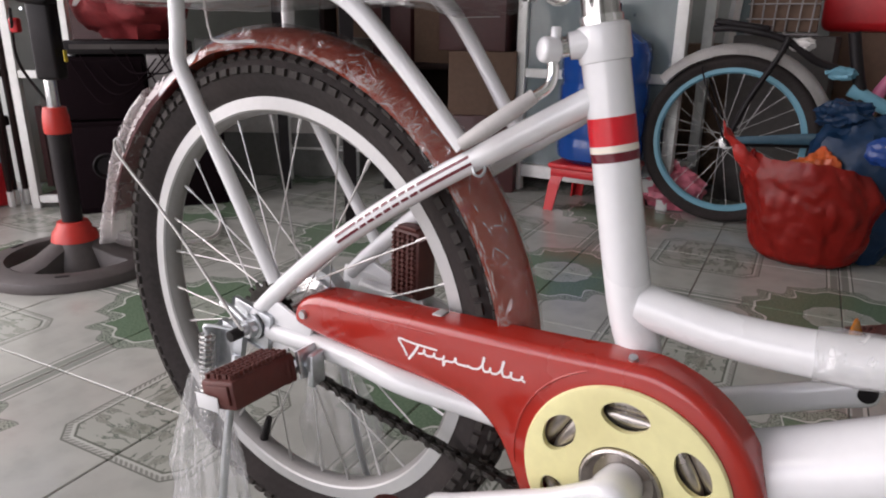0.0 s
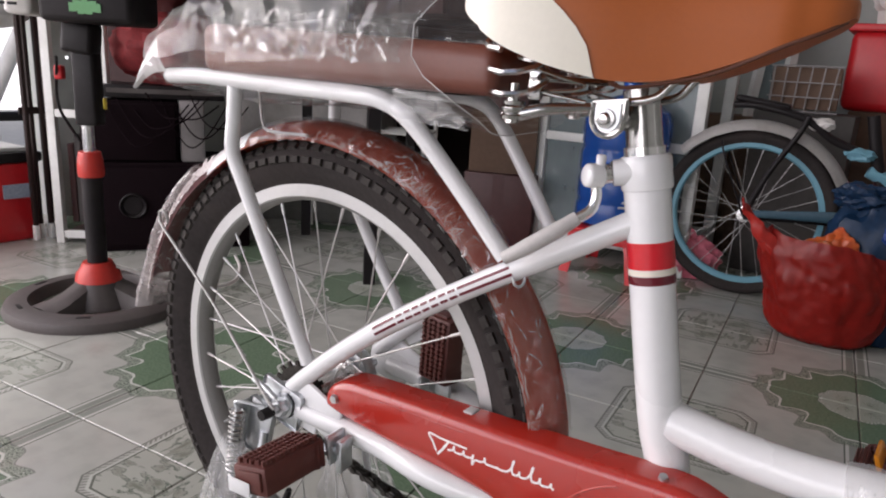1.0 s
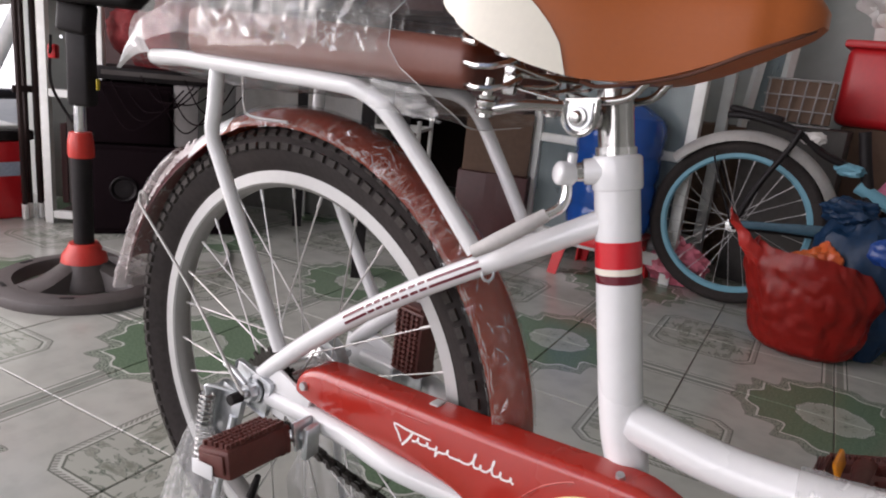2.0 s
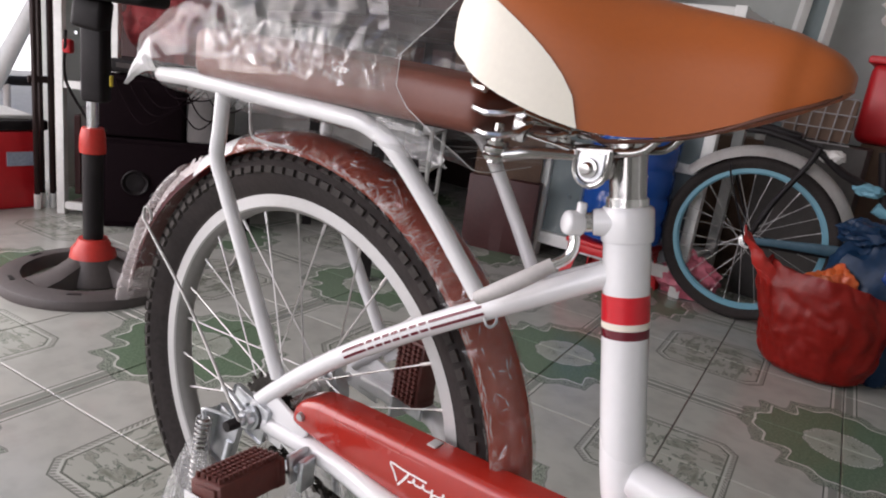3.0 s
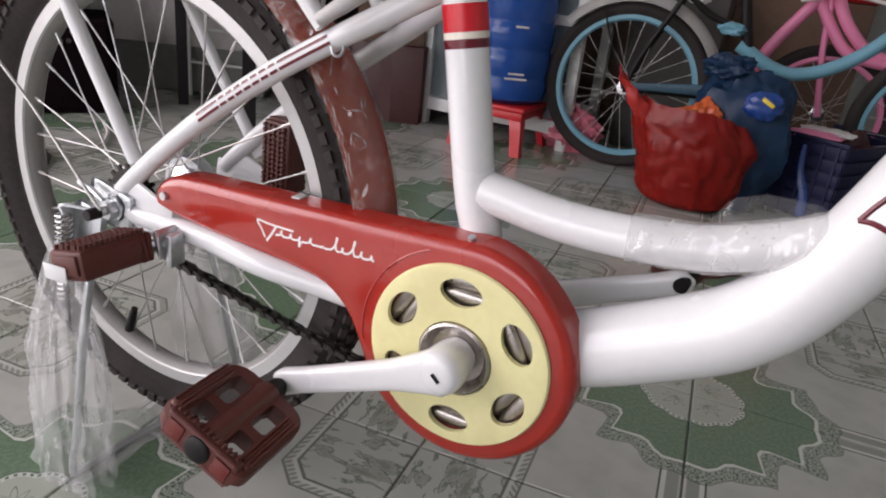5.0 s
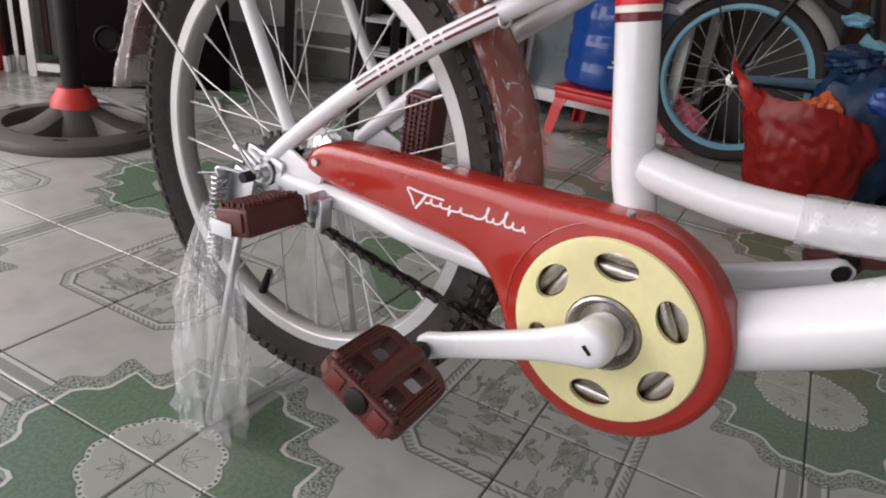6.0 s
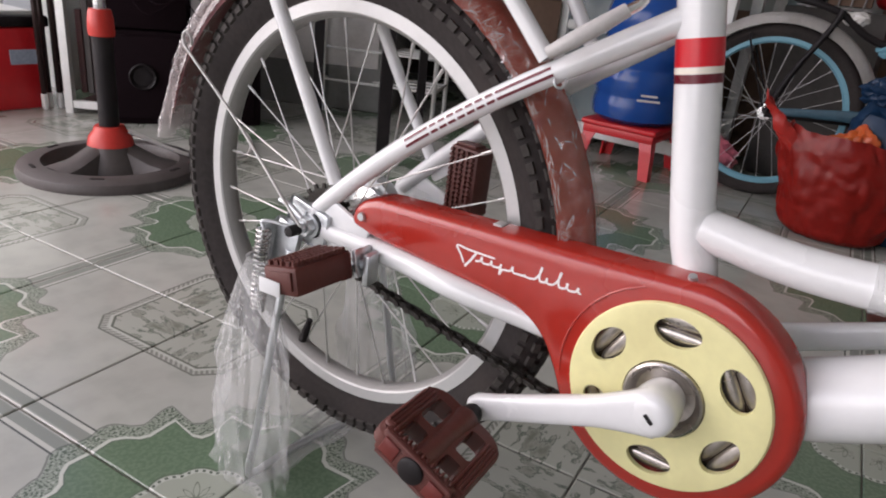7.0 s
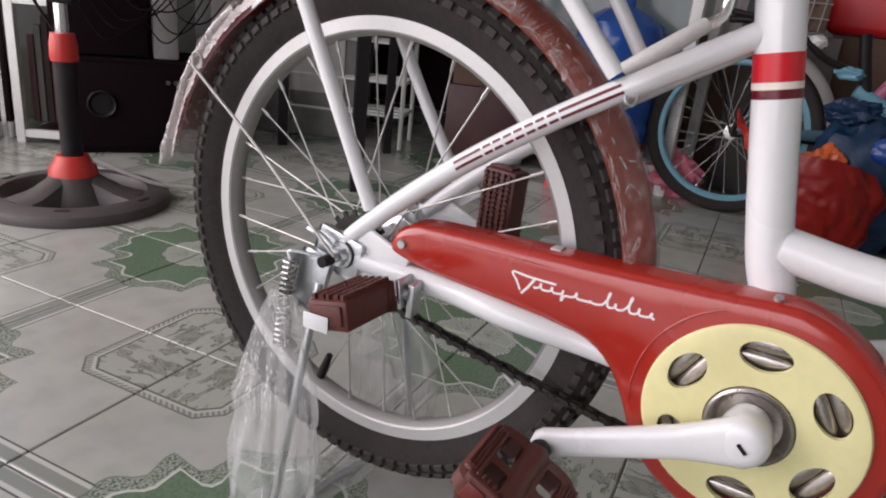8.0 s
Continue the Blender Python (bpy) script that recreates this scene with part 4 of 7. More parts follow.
for k in range(230):
    lick(random.uniform(5, 104), random.uniform(-1.06, -0.97), random.uniform(0.8, 3.2), random.uniform(-0.02, 0.03), random.uniform(0.0003, 0.0009), random.uniform(0.0028, 0.0042))
for k in range(44):
    lick(random.uniform(8, 108), random.uniform(-0.9, 0.0), random.uniform(-1.4, 1.4), random.uniform(-0.10, 0.10), random.uniform(0.00012, 0.00028), 0.0036)
part("scuff_glint", bm, SCUFF_GLINT_FILM, guard_rear, "pale scuffed creases with painted glints along the film's edge", smooth=False, kind="stuff")
random.seed(31)
spots = []
for k in range(20):
    a, b = random.uniform(136, 173), random.uniform(60, 260)
    rr = 0.2595 + 0.022 * max(0, (a - 120) / 60) ** 1.3
    up, side = 0.0095 * math.sin(radians(b)), 0.0335 * math.copysign(abs(math.cos(radians(b))) ** 0.7, math.cos(radians(b)))
    ca, sa = math.cos(radians(a)), math.sin(radians(a))
    spots.append((V(((rr + up) * ca, YC + side, ZC + (rr + up) * sa)), V((math.sin(radians(b)) * ca, math.cos(radians(b)), math.sin(radians(b)) * sa)), V((-sa, random.uniform(-0.5, 0.5), ca)) + 0.5 * V((random.uniform(-1, 1), random.uniform(-1, 1), random.uniform(-1, 1)))))
# milky slivers put highlights on the sleeve's pleats
part("film_fold", folds(spots, 0.005, 0.016, 0.0008, 0.0005), FOLD_FILM, guard_rear, smooth=False, kind="stuff")
part("white_reflector_tape", mudguard_strip(110, 126, 0.0012, 26, 0.99), WHITE_PAINT, guard_rear, "white painted patch on the mudguard")
part("stay_wire", tube([(-0.206, YC - 0.036, 0.434), (-0.204, YC - 0.038, 0.442), (-0.209, YC - 0.039, 0.448), (-0.2155, YC - 0.039, 0.445), (-0.2155, YC - 0.039, 0.437), (-0.208, YC - 0.040, 0.4285), (-0.11, YC - 0.052, 0.369), (-0.008, YC - 0.072, 0.305), (0.004, YC - 0.072, 0.298)], 0.0016, n=8), STAY_GREY, guard_rear, "thin steel mudguard stay")
part("fixing_loop", tube([(0.2265, YC - 0.043, 0.4705), (0.2285, YC - 0.043, 0.4655), (0.2320, YC - 0.041, 0.4645), (0.2335, YC - 0.038, 0.4680), (0.2320, YC - 0.036, 0.4720)], 0.0011, n=8), STEEL, guard_rear)

# chain guard: dished plate with a round opening behind the disc
BB = V((0.3566, 0, 0.2655))
outline = [(0.047, 0.306), (0.046, 0.320), (0.055, 0.3315), (0.072, 0.3385), (0.10, 0.3410), (0.16, 0.3440), (0.23, 0.3475), (0.30, 0.3515), (0.340, 0.3545)]
arc = [(BB.x + 0.0905 * math.cos(radians(a)), BB.z + 0.0905 * math.sin(radians(a))) for a in range(84, -142, -8)]
tail = [(0.2770, 0.224), (0.2670, 0.247), (0.2530, 0.2700), (0.233, 0.2845), (0.205, 0.2900), (0.157, 0.2935), (0.10, 0.2980), (0.07, 0.3010)]
loop = (outline + arc + tail)[::-1]
if sum(loop[i - 1][0] * loop[i][1] - loop[i][0] * loop[i - 1][1] for i in range(len(loop))) < 0:
    loop = loop[::-1]
loop = round_loop(loop, 3)


def plate(levels, hole_r, mat, name, owner, label):
    """Closed outline carried through (inset, y) levels, with a round opening in its face."""
    bm, rows = bmesh.new(), []
    for inset, y in levels:
        rows.append([bm.verts.new((q.x, y, q.y)) for q in offset_loop(loop, inset)])
    for r, q in zip(rows, rows[1:]):
        for k in range(len(r)):
            bm.faces.new((r[k], r[(k + 1) % len(r)], q[(k + 1) % len(r)], q[k]))
    y = levels[-1][1]
    ring = [bm.verts.new((BB.x + hole_r * math.cos(2 * math.pi * k / 48), y, BB.z + hole_r * math.sin(2 * math.pi * k / 48))) for k in range(48)]
    back = [bm.verts.new((v.co.x, y + 0.012, v.co.z)) for v in ring]
    edges = [bm.edges.get((ring[k], ring[(k + 1) % 48])) or bm.edges.new((ring[k], ring[(k + 1) % 48])) for k in range(48)]
    top = rows[-1]
    edges += [bm.edges.get((top[k], top[(k + 1) % len(top)])) for k in range(len(top))]
    bmesh.ops.triangle_fill(bm, edges=edges, use_beauty=True)
    for k in range(48):
        bm.faces.new((ring[k], ring[(k + 1) % 48], back[(k + 1) % 48], back[k]))
    return part(name, bm, mat, owner, label)


guard = plate([(0.0, -0.010), (0.0, -0.0315), (0.0012, -0.0345), (0.0035, -0.0368), (0.0075, -0.0385)], 0.066, RED_GUARD, "chain_guard", bike, "glossy red chain guard with white scripted lettering")
part("guard_bolt", lathe([(0, -0.003), (0.0036, -0.003), (0.0044, 0), (0.0044, 0.003), (0, 0.003)], (0.0600, -0.0385, 0.3190), n=18), STEEL, guard, "chromed fixing screw")
part("top_bolt", lathe([(0, -0.0025), (0.003, -0.0025), (0.0034, 0.0), (0.0034, 0.004), (0, 0.004)], (0.3530, -0.0290, 0.3560), axis=(0, 0.4, -1), n=12), STEEL, guard, "small steel bolt head")
part("tape", block((0.009, 0.012, 0.0022), at(0.193, -0.0185, 0.3458, 0, -2, 0), 0.0008), GREY_RUBBER, guard, "pale strip of tape on the edge")
# raised crease along the plate
part("crease", tube([(0.100, -0.0382, 0.3335), (0.16, -0.0384, 0.3355), (0.20, -0.0380, 0.3368)], 0.0008, n=8), RED_GUARD, guard)
part("crease", tube([(BB.x + 0.0835 * math.cos(radians(a)), -0.0384, BB.z + 0.0835 * math.sin(radians(a))) for a in range(112, 196, 6)], 0.0009, n=8), RED_GUARD, guard)
# the maker's script becomes plain looping strokes
SCRIPT = material("white_lettering", (0.82, 0.78, 0.76), 0.4, vary=0.03, bump=0.0)


def stroke(pts, width=0.0011):
    path = smooth_path([(x, -0.0387, z) for x, z in pts], 6)
    return tube(path, width, n=6, flat=0.25, curved=False)


part("pennant_stroke", stroke([(0.1740, 0.3110), (0.1705, 0.3175), (0.1660, 0.3245), (0.1800, 0.3238), (0.2030, 0.3240)], 0.0010), SCRIPT, guard)
part("slanted_stroke", stroke([(0.1855, 0.3238), (0.1810, 0.3160), (0.1755, 0.3085)], 0.0012), SCRIPT, guard)
wave, x = [], 0.1850
for wide, tall, deep, lean in ((0.0085, 0.0036, 0.0, 0.5), (0.0070, 0.0030, 0.0, 0.3), (0.0075, 0.0034, 0.0075, 0.1), (0.0090, 0.0036, 0.0, 0.6), (0.0105, 0.0008, 0.0, 0.0), (0.0070, 0.0092, 0.0, 0.9), (0.0055, 0.0030, 0.0, 0.4), (0.0080, 0.0098, 0.0, 0.9), (0.0060, 0.0040, 0.0, 0.5), (0.0085, 0.0032, 0.0, 0.6)):
    for k in range(12):
        ph = 2 * math.pi * k / 12
        up = (1 - math.cos(ph)) / 2
        wave.append((x + 1.25 * wide * (k / 12 + 0.22 * math.sin(ph)) + 0.34 * lean * tall * up, 0.3164 + 0.04 * (x - 0.185) + tall * 1.25 * up ** 1.2 - deep * max(0, math.sin(ph - 2.6)) ** 2))
    x += 1.25 * wide
part("looping_stroke", stroke(wave, 0.0010), SCRIPT, guard)

# cream disc with six oval windows
bm = bmesh.new()
y = -0.0405
prof = [(0.0732, -0.0375), (0.0738, -0.0400), (0.0726, -0.0420), (0.0701, -0.0426)]
rings = [[bm.verts.new((BB.x + r * math.cos(2 * math.pi * k / 72), h, BB.z + r * math.sin(2 * math.pi * k / 72))) for k in range(72)] for r, h in prof]
for r, q in zip(rings, rings[1:]):
    for k in range(72):
        bm.faces.new((r[k], r[(k + 1) % 72], q[(k + 1) % 72], q[k]))
face_y = prof[-1][1]
inner = [bm.verts.new((BB.x + 0.0300 * math.cos(2 * math.pi * k / 40), face_y, BB.z + 0.0300 * math.sin(2 * math.pi * k / 40))) for k in range(40)]
loops, edges = [inner], []
for i in range(6):
    a = radians(31 + 60 * i)
    cx, cz = BB.x + 0.0535 * math.cos(a), BB.z + 0.0535 * math.sin(a)
    oval = []
    for k in range(28):
        b = 2 * math.pi * k / 28
        u, w = 0.0168 * math.copysign(abs(math.cos(b)) ** 1.15, math.cos(b)), 0.0112 * math.sin(b)
        oval.append(bm.verts.new((cx - u * math.sin(a) + w * math.cos(a), face_y, cz + u * math.cos(a) + w * math.sin(a))))
    loops.append(oval)
for lp in loops:
    edges += [bm.edges.new((lp[k], lp[(k + 1) % len(lp)])) for k in range(len(lp))]
    back = [bm.verts.new((v.co.x, v.co.y + 0.0045, v.co.z)) for v in lp]
    for k in range(len(lp)):
        bm.faces.new((lp[k], lp[(k + 1) % len(lp)], back[(k + 1) % len(lp)], back[k]))
edges += [bm.edges.get((rings[-1][k], rings[-1][(k + 1) % 72])) for k in range(72)]
bmesh.ops.triangle_fill(bm, edges=edges, use_beauty=True)
disc = part("guard_disc", bm, CREAM, guard, "cream plastic disc with six oval windows")

# chainring, cranks, pedals
crank = part("crankset", lathe([(0.0, -0.0100), (0.062, -0.0100), (0.062, -0.0085), (0.0, -0.0085)], (BB.x, -0.021, BB.z), n=48), DARK_PLATE, bike, "dark chainring with white crank arms")
for k in range(6):
    a = radians(31 + 60 * k)
    bm = bmesh.new()
    for sgn in (-1, 1):
        c = V((BB.x + (0.0530 + sgn * 0.0062) * math.cos(a), -0.0335, BB.z + (0.0530 + sgn * 0.0062) * math.sin(a)))
        half_l, tang = 0.0185, V((-math.sin(a), 0, math.cos(a)))
        sweep(bm, [c - tang * half_l, c - tang * half_l * 0.7, c, c + tang * half_l * 0.7, c + tang * half_l], [0.0040, 0.0056, 0.0060, 0.0056, 0.0040], n=12, flat=0.5)
    part("ring_lobe", bm, WORN_CHROME, crank, "bronzed lobe of the chainring")
part("bearing_cup", lathe([(0.0298, -0.030), (0.0298, -0.0410), (0.0290, -0.0445), (0.0272, -0.0455), (0.0258, -0.0440), (0.0235, -0.0390), (0.0215, -0.0365), (0, -0.0365)], (BB.x, 0, BB.z), n=44), WORN_CHROME, crank, "worn chromed bearing cup")
ROOT, TIP = V((0.3566, -0.0640, 0.2655)), V((0.2265, -0.0700, 0.2120))


def crank_arm(root, tip, side):
    """A cast arm: round boss, tapering oval web, rounded eye."""
    bm = bmesh.new()
    d = (tip - root).normalized()
    nrm = V((-d.z, 0, d.x))
    ts = [float(v) for v in np.linspace(-0.016, (tip - root).length + 0.010, 30)]
    full, rows = (tip - root).length, []
    for t in ts:
        w = float(np.interp(t, (-0.016, -0.012, 0, 0.014, 0.04, full - 0.02, full, full + 0.007, full + 0.010), (0.006, 0.0125, 0.0185, 0.0155, 0.0118, 0.0102, 0.0112, 0.008, 0.002)))
        th = float(np.interp(t, (-0.016, -0.012, 0.0, 0.03, full, full + 0.007, full + 0.010), (0.004, 0.008, 0.0095, 0.0075, 0.0070, 0.0055, 0.001)))
        c = root + d * t + V((0, side * 0.006 * float(np.interp(t, (0, full), (0, 1))), 0))
        rows.append([bm.verts.new(c + nrm * w * math.copysign(abs(math.cos(a)) ** 0.7, math.cos(a)) + V((0, 1, 0)) * th * math.copysign(abs(math.sin(a)) ** 0.55, math.sin(a))) for a in (2 * math.pi * k / 20 for k in range(20))])
    for r, q in zip(rows, rows[1:]):
        for k in range(20):
            bm.faces.new((r[k], r[(k + 1) % 20], q[(k + 1) % 20], q[k]))
    bm.faces.new(rows[0])
    bm.faces.new(rows[-1])
    return bm


part("crank_arm", crank_arm(ROOT, TIP, -1), WHITE_PAINT, crank, "white enamelled crank arm")
part("crank_boss", lathe([(0.0, -0.0742), (0.0080, -0.0740), (0.0125, -0.0730), (0.0158, -0.0706), (0.0174, -0.0670), (0.0180, -0.0600), (0.0172, -0.0480), (0.0150, -0.0370), (0, -0.0370)], (BB.x, 0, BB.z), n=36), WHITE_PAINT, crank)
part("cap_slot", block((0.008, 0.0012, 0.0024), at(BB.x + 0.001, -0.0748, BB.z, 0, 42, 0)), BLACK, crank, "dark slot in the crank cap")
part("axle", lathe([(0, -0.055), (0.008, -0.055), (0.008, 0.085), (0, 0.085)], (BB.x, 0, BB.z), n=16), STEEL, crank)
FAR_ROOT, FAR_TIP = V((BB.x, YC + 0.072, BB.z)), V((0.4885, YC + 0.074, 0.3185))
far_arm = part("crank_arm", crank_arm(FAR_ROOT, FAR_TIP, 1), WHITE_PAINT, crank)
part("eye_socket", lathe([(0, -0.0005), (0.0062, -0.0005), (0.0062, 0.014), (0, 0.014)], (FAR_TIP.x, FAR_TIP.y - 0.0015, FAR_TIP.z), n=20), BLACK, crank, "dark threaded eye of the crank")


def pedal(name, m, mirror=1):
    """Moulded platform pedal: pierced rounded body, ribbed rails, swelling barrel, end cap."""
    L, Wd, H = 0.078, 0.072, 0.014
    bm = bmesh.new()
    outline = []
    for sx, sy, r in ((1, 1, 0.017), (-1, 1, 0.017), (-1, -1, 0.009), (1, -1, 0.009)):
        cx, cy = sx * (Wd / 2 - r), sy * (L / 2 - r)
        a0 = {(1, 1): 0, (-1, 1): 90, (-1, -1): 180, (1, -1): 270}[(sx, sy)]
        outline += [(cx + r * math.cos(radians(a0 + 15 * k)), mirror * (cy + r * math.sin(radians(a0 + 15 * k)))) for k in range(7)]
    holes = []
    for sx in (-1, 1):
        for y0, y1, w0, w1 in ((-0.028, -0.010, 0.0085, 0.0225), (-0.002, 0.026, 0.0095, 0.0230)):
            holes.append([(sx * u, mirror * v) for u, v in ((w0 + 0.002, y0), (w1 - 0.002, y0), (w1, y0 + 0.002), (w1, y1 - 0.002), (w1 - 0.002, y1), (w0 + 0.002, y1), (w0, y1 - 0.002), (w0, y0 + 0.002))])
    hz = H / 2
    levels = []
    for z, inset in ((-hz, 0.94), (-hz + 0.0025, 1.0), (hz - 0.0025, 1.0), (hz, 0.94)):
        levels.append([bm.verts.new(m @ V((x * inset, y * inset, z))) for x, y in outline])
    n = len(outline)
    for r, q in zip(levels, levels[1:]):
        for k in range(n):
            bm.faces.new((r[k], r[(k + 1) % n], q[(k + 1) % n], q[k]))
    lips = []
    for hole in holes:
        lips.append([[bm.verts.new(m @ V((x, y, z))) for x, y in hole] for z in (-hz, hz)])
        for k in range(8):
            a, b = lips[-1][0], lips[-1][1]
            bm.faces.new((a[k], a[(k + 1) % 8], b[(k + 1) % 8], b[k]))
    for lev, side in ((levels[0], 0), (levels[-1], 1)):
        edges = [bm.edges.get((lev[k], lev[(k + 1) % n])) for k in range(n)]
        for lip in lips:
            edges += [bm.edges.get((lip[side][k], lip[side][(k + 1) % 8])) for k in range(8)]
        bmesh.ops.triangle_fill(bm, edges=edges, use_beauty=True)
    bmesh.ops.recalc_face_normals(bm, faces=bm.faces[:])
    body = part(name, bm, BROWN_RUBBER, bike, "reddish-brown moulded plastic platform pedal")
    ax = (m.to_3x3() @ V((0, 1, 0))).normalized()
    part("barrel", lathe([(0, -0.034), (0.0120, -0.034), (0.0105, -0.020), (0.0098, 0.0), (0.0108, 0.020), (0.0125, 0.034), (0.0115, 0.0385), (0, 0.0385)], m @ V((0, 0, 0)), axis=ax * mirror, n=24), BROWN_RUBBER, body)
    for s in (-1, 1):
        rail = bmesh.new()
        box(rail, (0.0115, 0.058, 0.0205), m @ at(s * (Wd / 2 - 0.0068), -mirror * 0.004, 0), 0.0045, 3)
        for face in (-1, 1):
            for k in range(4):
                x = s * (Wd / 2 - 0.0030 - 0.0026 * k)
                z = face * 0.0101
                long0, long1 = -0.030, 0.022
                sweep(rail, [m @ V((x, mirror * y, z + face * 0.0006 * math.cos(40 * y))) for y in np.linspace(long0, long1, 6)], 0.0011, n=6)
        part("grip_rib", rail, BROWN_RUBBER, body, "fine ribs along the pedal's rail")
    teeth = bmesh.new()
    box(teeth, (0.060, 0.0085, 0.0210), m @ at(0, -mirror * (L / 2 - 0.0045), 0), 0.003, 2)
    for face in (-1, 1):
        for k in range(13):
            box(teeth, (0.0022, 0.0050, 0.0030), m @ at(-0.0245 + k * 0.0041, -mirror * (L / 2 - 0.0065), face * 0.0105), 0.0006, 1)
        sweep(teeth, [m @ V((x, -mirror * (L / 2 - 0.0015), face * 0.0092)) for x in np.linspace(-0.027, 0.027, 8)], 0.0022, n=8)
    part("serrated_edge", teeth, BROWN_RUBBER, body, "row of small teeth at the outer end")
    o = m @ V((0, -mirror * (L / 2 + 0.0005), 0))
    part("end_cap", lathe([(0, -0.0025), (0.0085, -0.0022), (0.0100, -0.0010), (0.0104, 0.002), (0, 0.002)], o, axis=ax * mirror, n=24), BLACK, body, "round dark end cap")
    for s in (-1, 1):
        part("end_recess", block((0.013, 0.002, 0.013), m @ at(s * 0.0195, -mirror * (L / 2 + 0.0002), 0), 0.0008), DEEP_RED, body)
    part("spindle", lathe([(0, 0), (0.0085, 0), (0.0085, 0.012), (0.0062, 0.016), (0.0055, 0.030), (0, 0.030)], m @ V((0, mirror * (L / 2 - 0.002), 0)), axis=ax * mirror, n=18), BLACK, body, "black pedal spindle collar")
    return body


DEEP_RED = material("deep_red_plastic", (0.13, 0.016, 0.012), 0.4, vary=0.1, grain=30, bump=0.1)
pedal("pedal", at(0.2340, -0.1380, 0.2160, -4, 26, 4) @ Matrix.Scale(1.06, 4), 1)
far_pedal = pedal("pedal", at(0.4930, YC + 0.138, 0.3235, 3, -20, -4), -1)
part("pedal_reflector", block((0.004, 0.034, 0.014), at(0.4740, YC + 0.128, 0.3420, 0, -20, -4), 0.002), material("orange_reflector", (0.85, 0.30, 0.02), 0.2, bump=0.1, vary=0.1), far_pedal, "orange reflector on the pedal")

# chain: lower run under the guard
bm = bmesh.new()
A, B = V((0.010, -0.022, 0.2555)), V((0.300, -0.022, 0.212))
span = (B - A).length
for k in range(int(span / 0.0127) + 1):
    c = A.lerp(B, k * 0.0127 / span) - V((0, 0, 0.004 * math.sin(math.pi * k * 0.0127 / span)))
    ang = math.degrees(math.atan2(B.z - A.z, B.x - A.x))
    wide = 0.0026 if k % 2 else 0.0040
    for s in (-1, 1):
        box(bm, (0.0150, 0.0011, 0.0048), at(c.x + 0.00635, c.y + s * wide, c.z, 0, -ang, 0), 0.0018, 1)
        box(bm, (0.0062, 0.0013, 0.0066), at(c.x, c.y + s * wide * 1.02, c.z, 0, -ang, 0), 0.0015, 1)
    revolve(bm, [(0, -0.0052), (0.0028, -0.0052), (0.0028, 0.0052), (0, 0.0052)], c, n=8)
part("chain", bm, DARK_STEEL, bike, "greasy dark roller chain")

# axle hardware, foot pegs
hardware = part("axle_hardware", lathe([(0, -0.030), (0.0048, -0.0300), (0.0052, -0.014), (0.0085, -0.013), (0.0085, -0.006), (0.0118, -0.0055), (0.0118, -0.002), (0.0135, -0.002), (0.0135, 0.0), (0, 0.0)], (-0.001, YC - 0.052, 0.2935), n=24), STEEL, bike, "axle end with nut and washers")
part("axle_cap", lathe([(0, -0.033), (0.0052, -0.0325), (0.0056, -0.020), (0, -0.020)], (-0.001, YC - 0.052, 0.2935), n=16), BLACK, hardware, "black axle end cap")
part("axle_nut", lathe([(0, -0.014), (0.0088, -0.014), (0.0095, -0.012), (0.0095, -0.0055), (0, -0.0055)], (-0.001, YC - 0.052, 0.2935), n=6), STEEL, hardware)
part("far_axle_nut", lathe([(0, 0.004), (0.0095, 0.004), (0.0095, 0.012), (0.005, 0.013), (0.005, 0.028), (0, 0.028)], (-0.001, YC + 0.050, 0.2935), n=6), STEEL, hardware)
part("bracket_plate", block((0.052, 0.003, 0.040), at(-0.008, YC - 0.0525, 0.2930, 0, 12, 0), 0.004), STEEL, hardware, "galvanised stand bracket plate")
part("chain_tug", tube([(-0.006, YC - 0.062, 0.3005), (-0.022, YC - 0.0625, 0.309), (-0.036, YC - 0.063, 0.3125)], 0.0028, n=8), STEEL, hardware)


def foot_peg(m, folded):
    """A hinged rear foot rest with ribbed brown rubber."""
    bm = block((0.038, 0.070, 0.025), m, 0.0035)
    for i in range(5):
        for k in range(13):
            box(bm, (0.0036, 0.0032, 0.0050), m @ at(-0.0136 + i * 0.0068, -0.030 + k * 0.0049, 0.0138, 0, 0, 18 * (1 if i % 2 else -1)))
    body = part("foot_peg", bm, BROWN_RUBBER, bike, "brown ribbed rubber foot peg" + (", folded up" if folded else ", folded out"))
    part("peg_core", block((0.026, 0.0030, 0.016), m @ at(0.002, -0.0362, 0.001), 0.001), BROWN_RUBBER, body)
    if not folded:
        part("peg_wrap", block((0.022, 0.0010, 0.014), m @ at(-0.008, -0.0395, -0.004, 8, 14, 6), 0.0004), WHITE_PAINT, body, "torn white wrapper on the peg's end")
    for k in (0.0245, 0.0300):
        part("peg_rib", block((0.0392, 0.0022, 0.0262), m @ at(0, k, 0), 0.003), BROWN_RUBBER, body)
    part("peg_hinge", block((0.030, 0.016, 0.004), m @ at(0.003, 0.045, -0.004), 0.001), STEEL, body, "galvanised hinge plate")
    part("hinge_cheek", block((0.004, 0.024, 0.026), m @ at(0.0185, 0.049, -0.001), 0.001), STEEL, body)
    part("hinge_bolt", lathe([(0, -0.004), (0.005, -0.004), (0.005, 0.004), (0, 0.004)], m @ V((0.0225, 0.047, -0.003)), axis=m.to_3x3() @ V((1, 0, 0)), n=8), STEEL, body)
    return body


foot_peg(at(0.0605, -0.1035, 0.2835, -3, -13, 3), False)
foot_peg(at(0.0930, YC + 0.072, 0.3400, 88, 0, -10) @ at(0, 0, 0, 0, 0, 180), True)
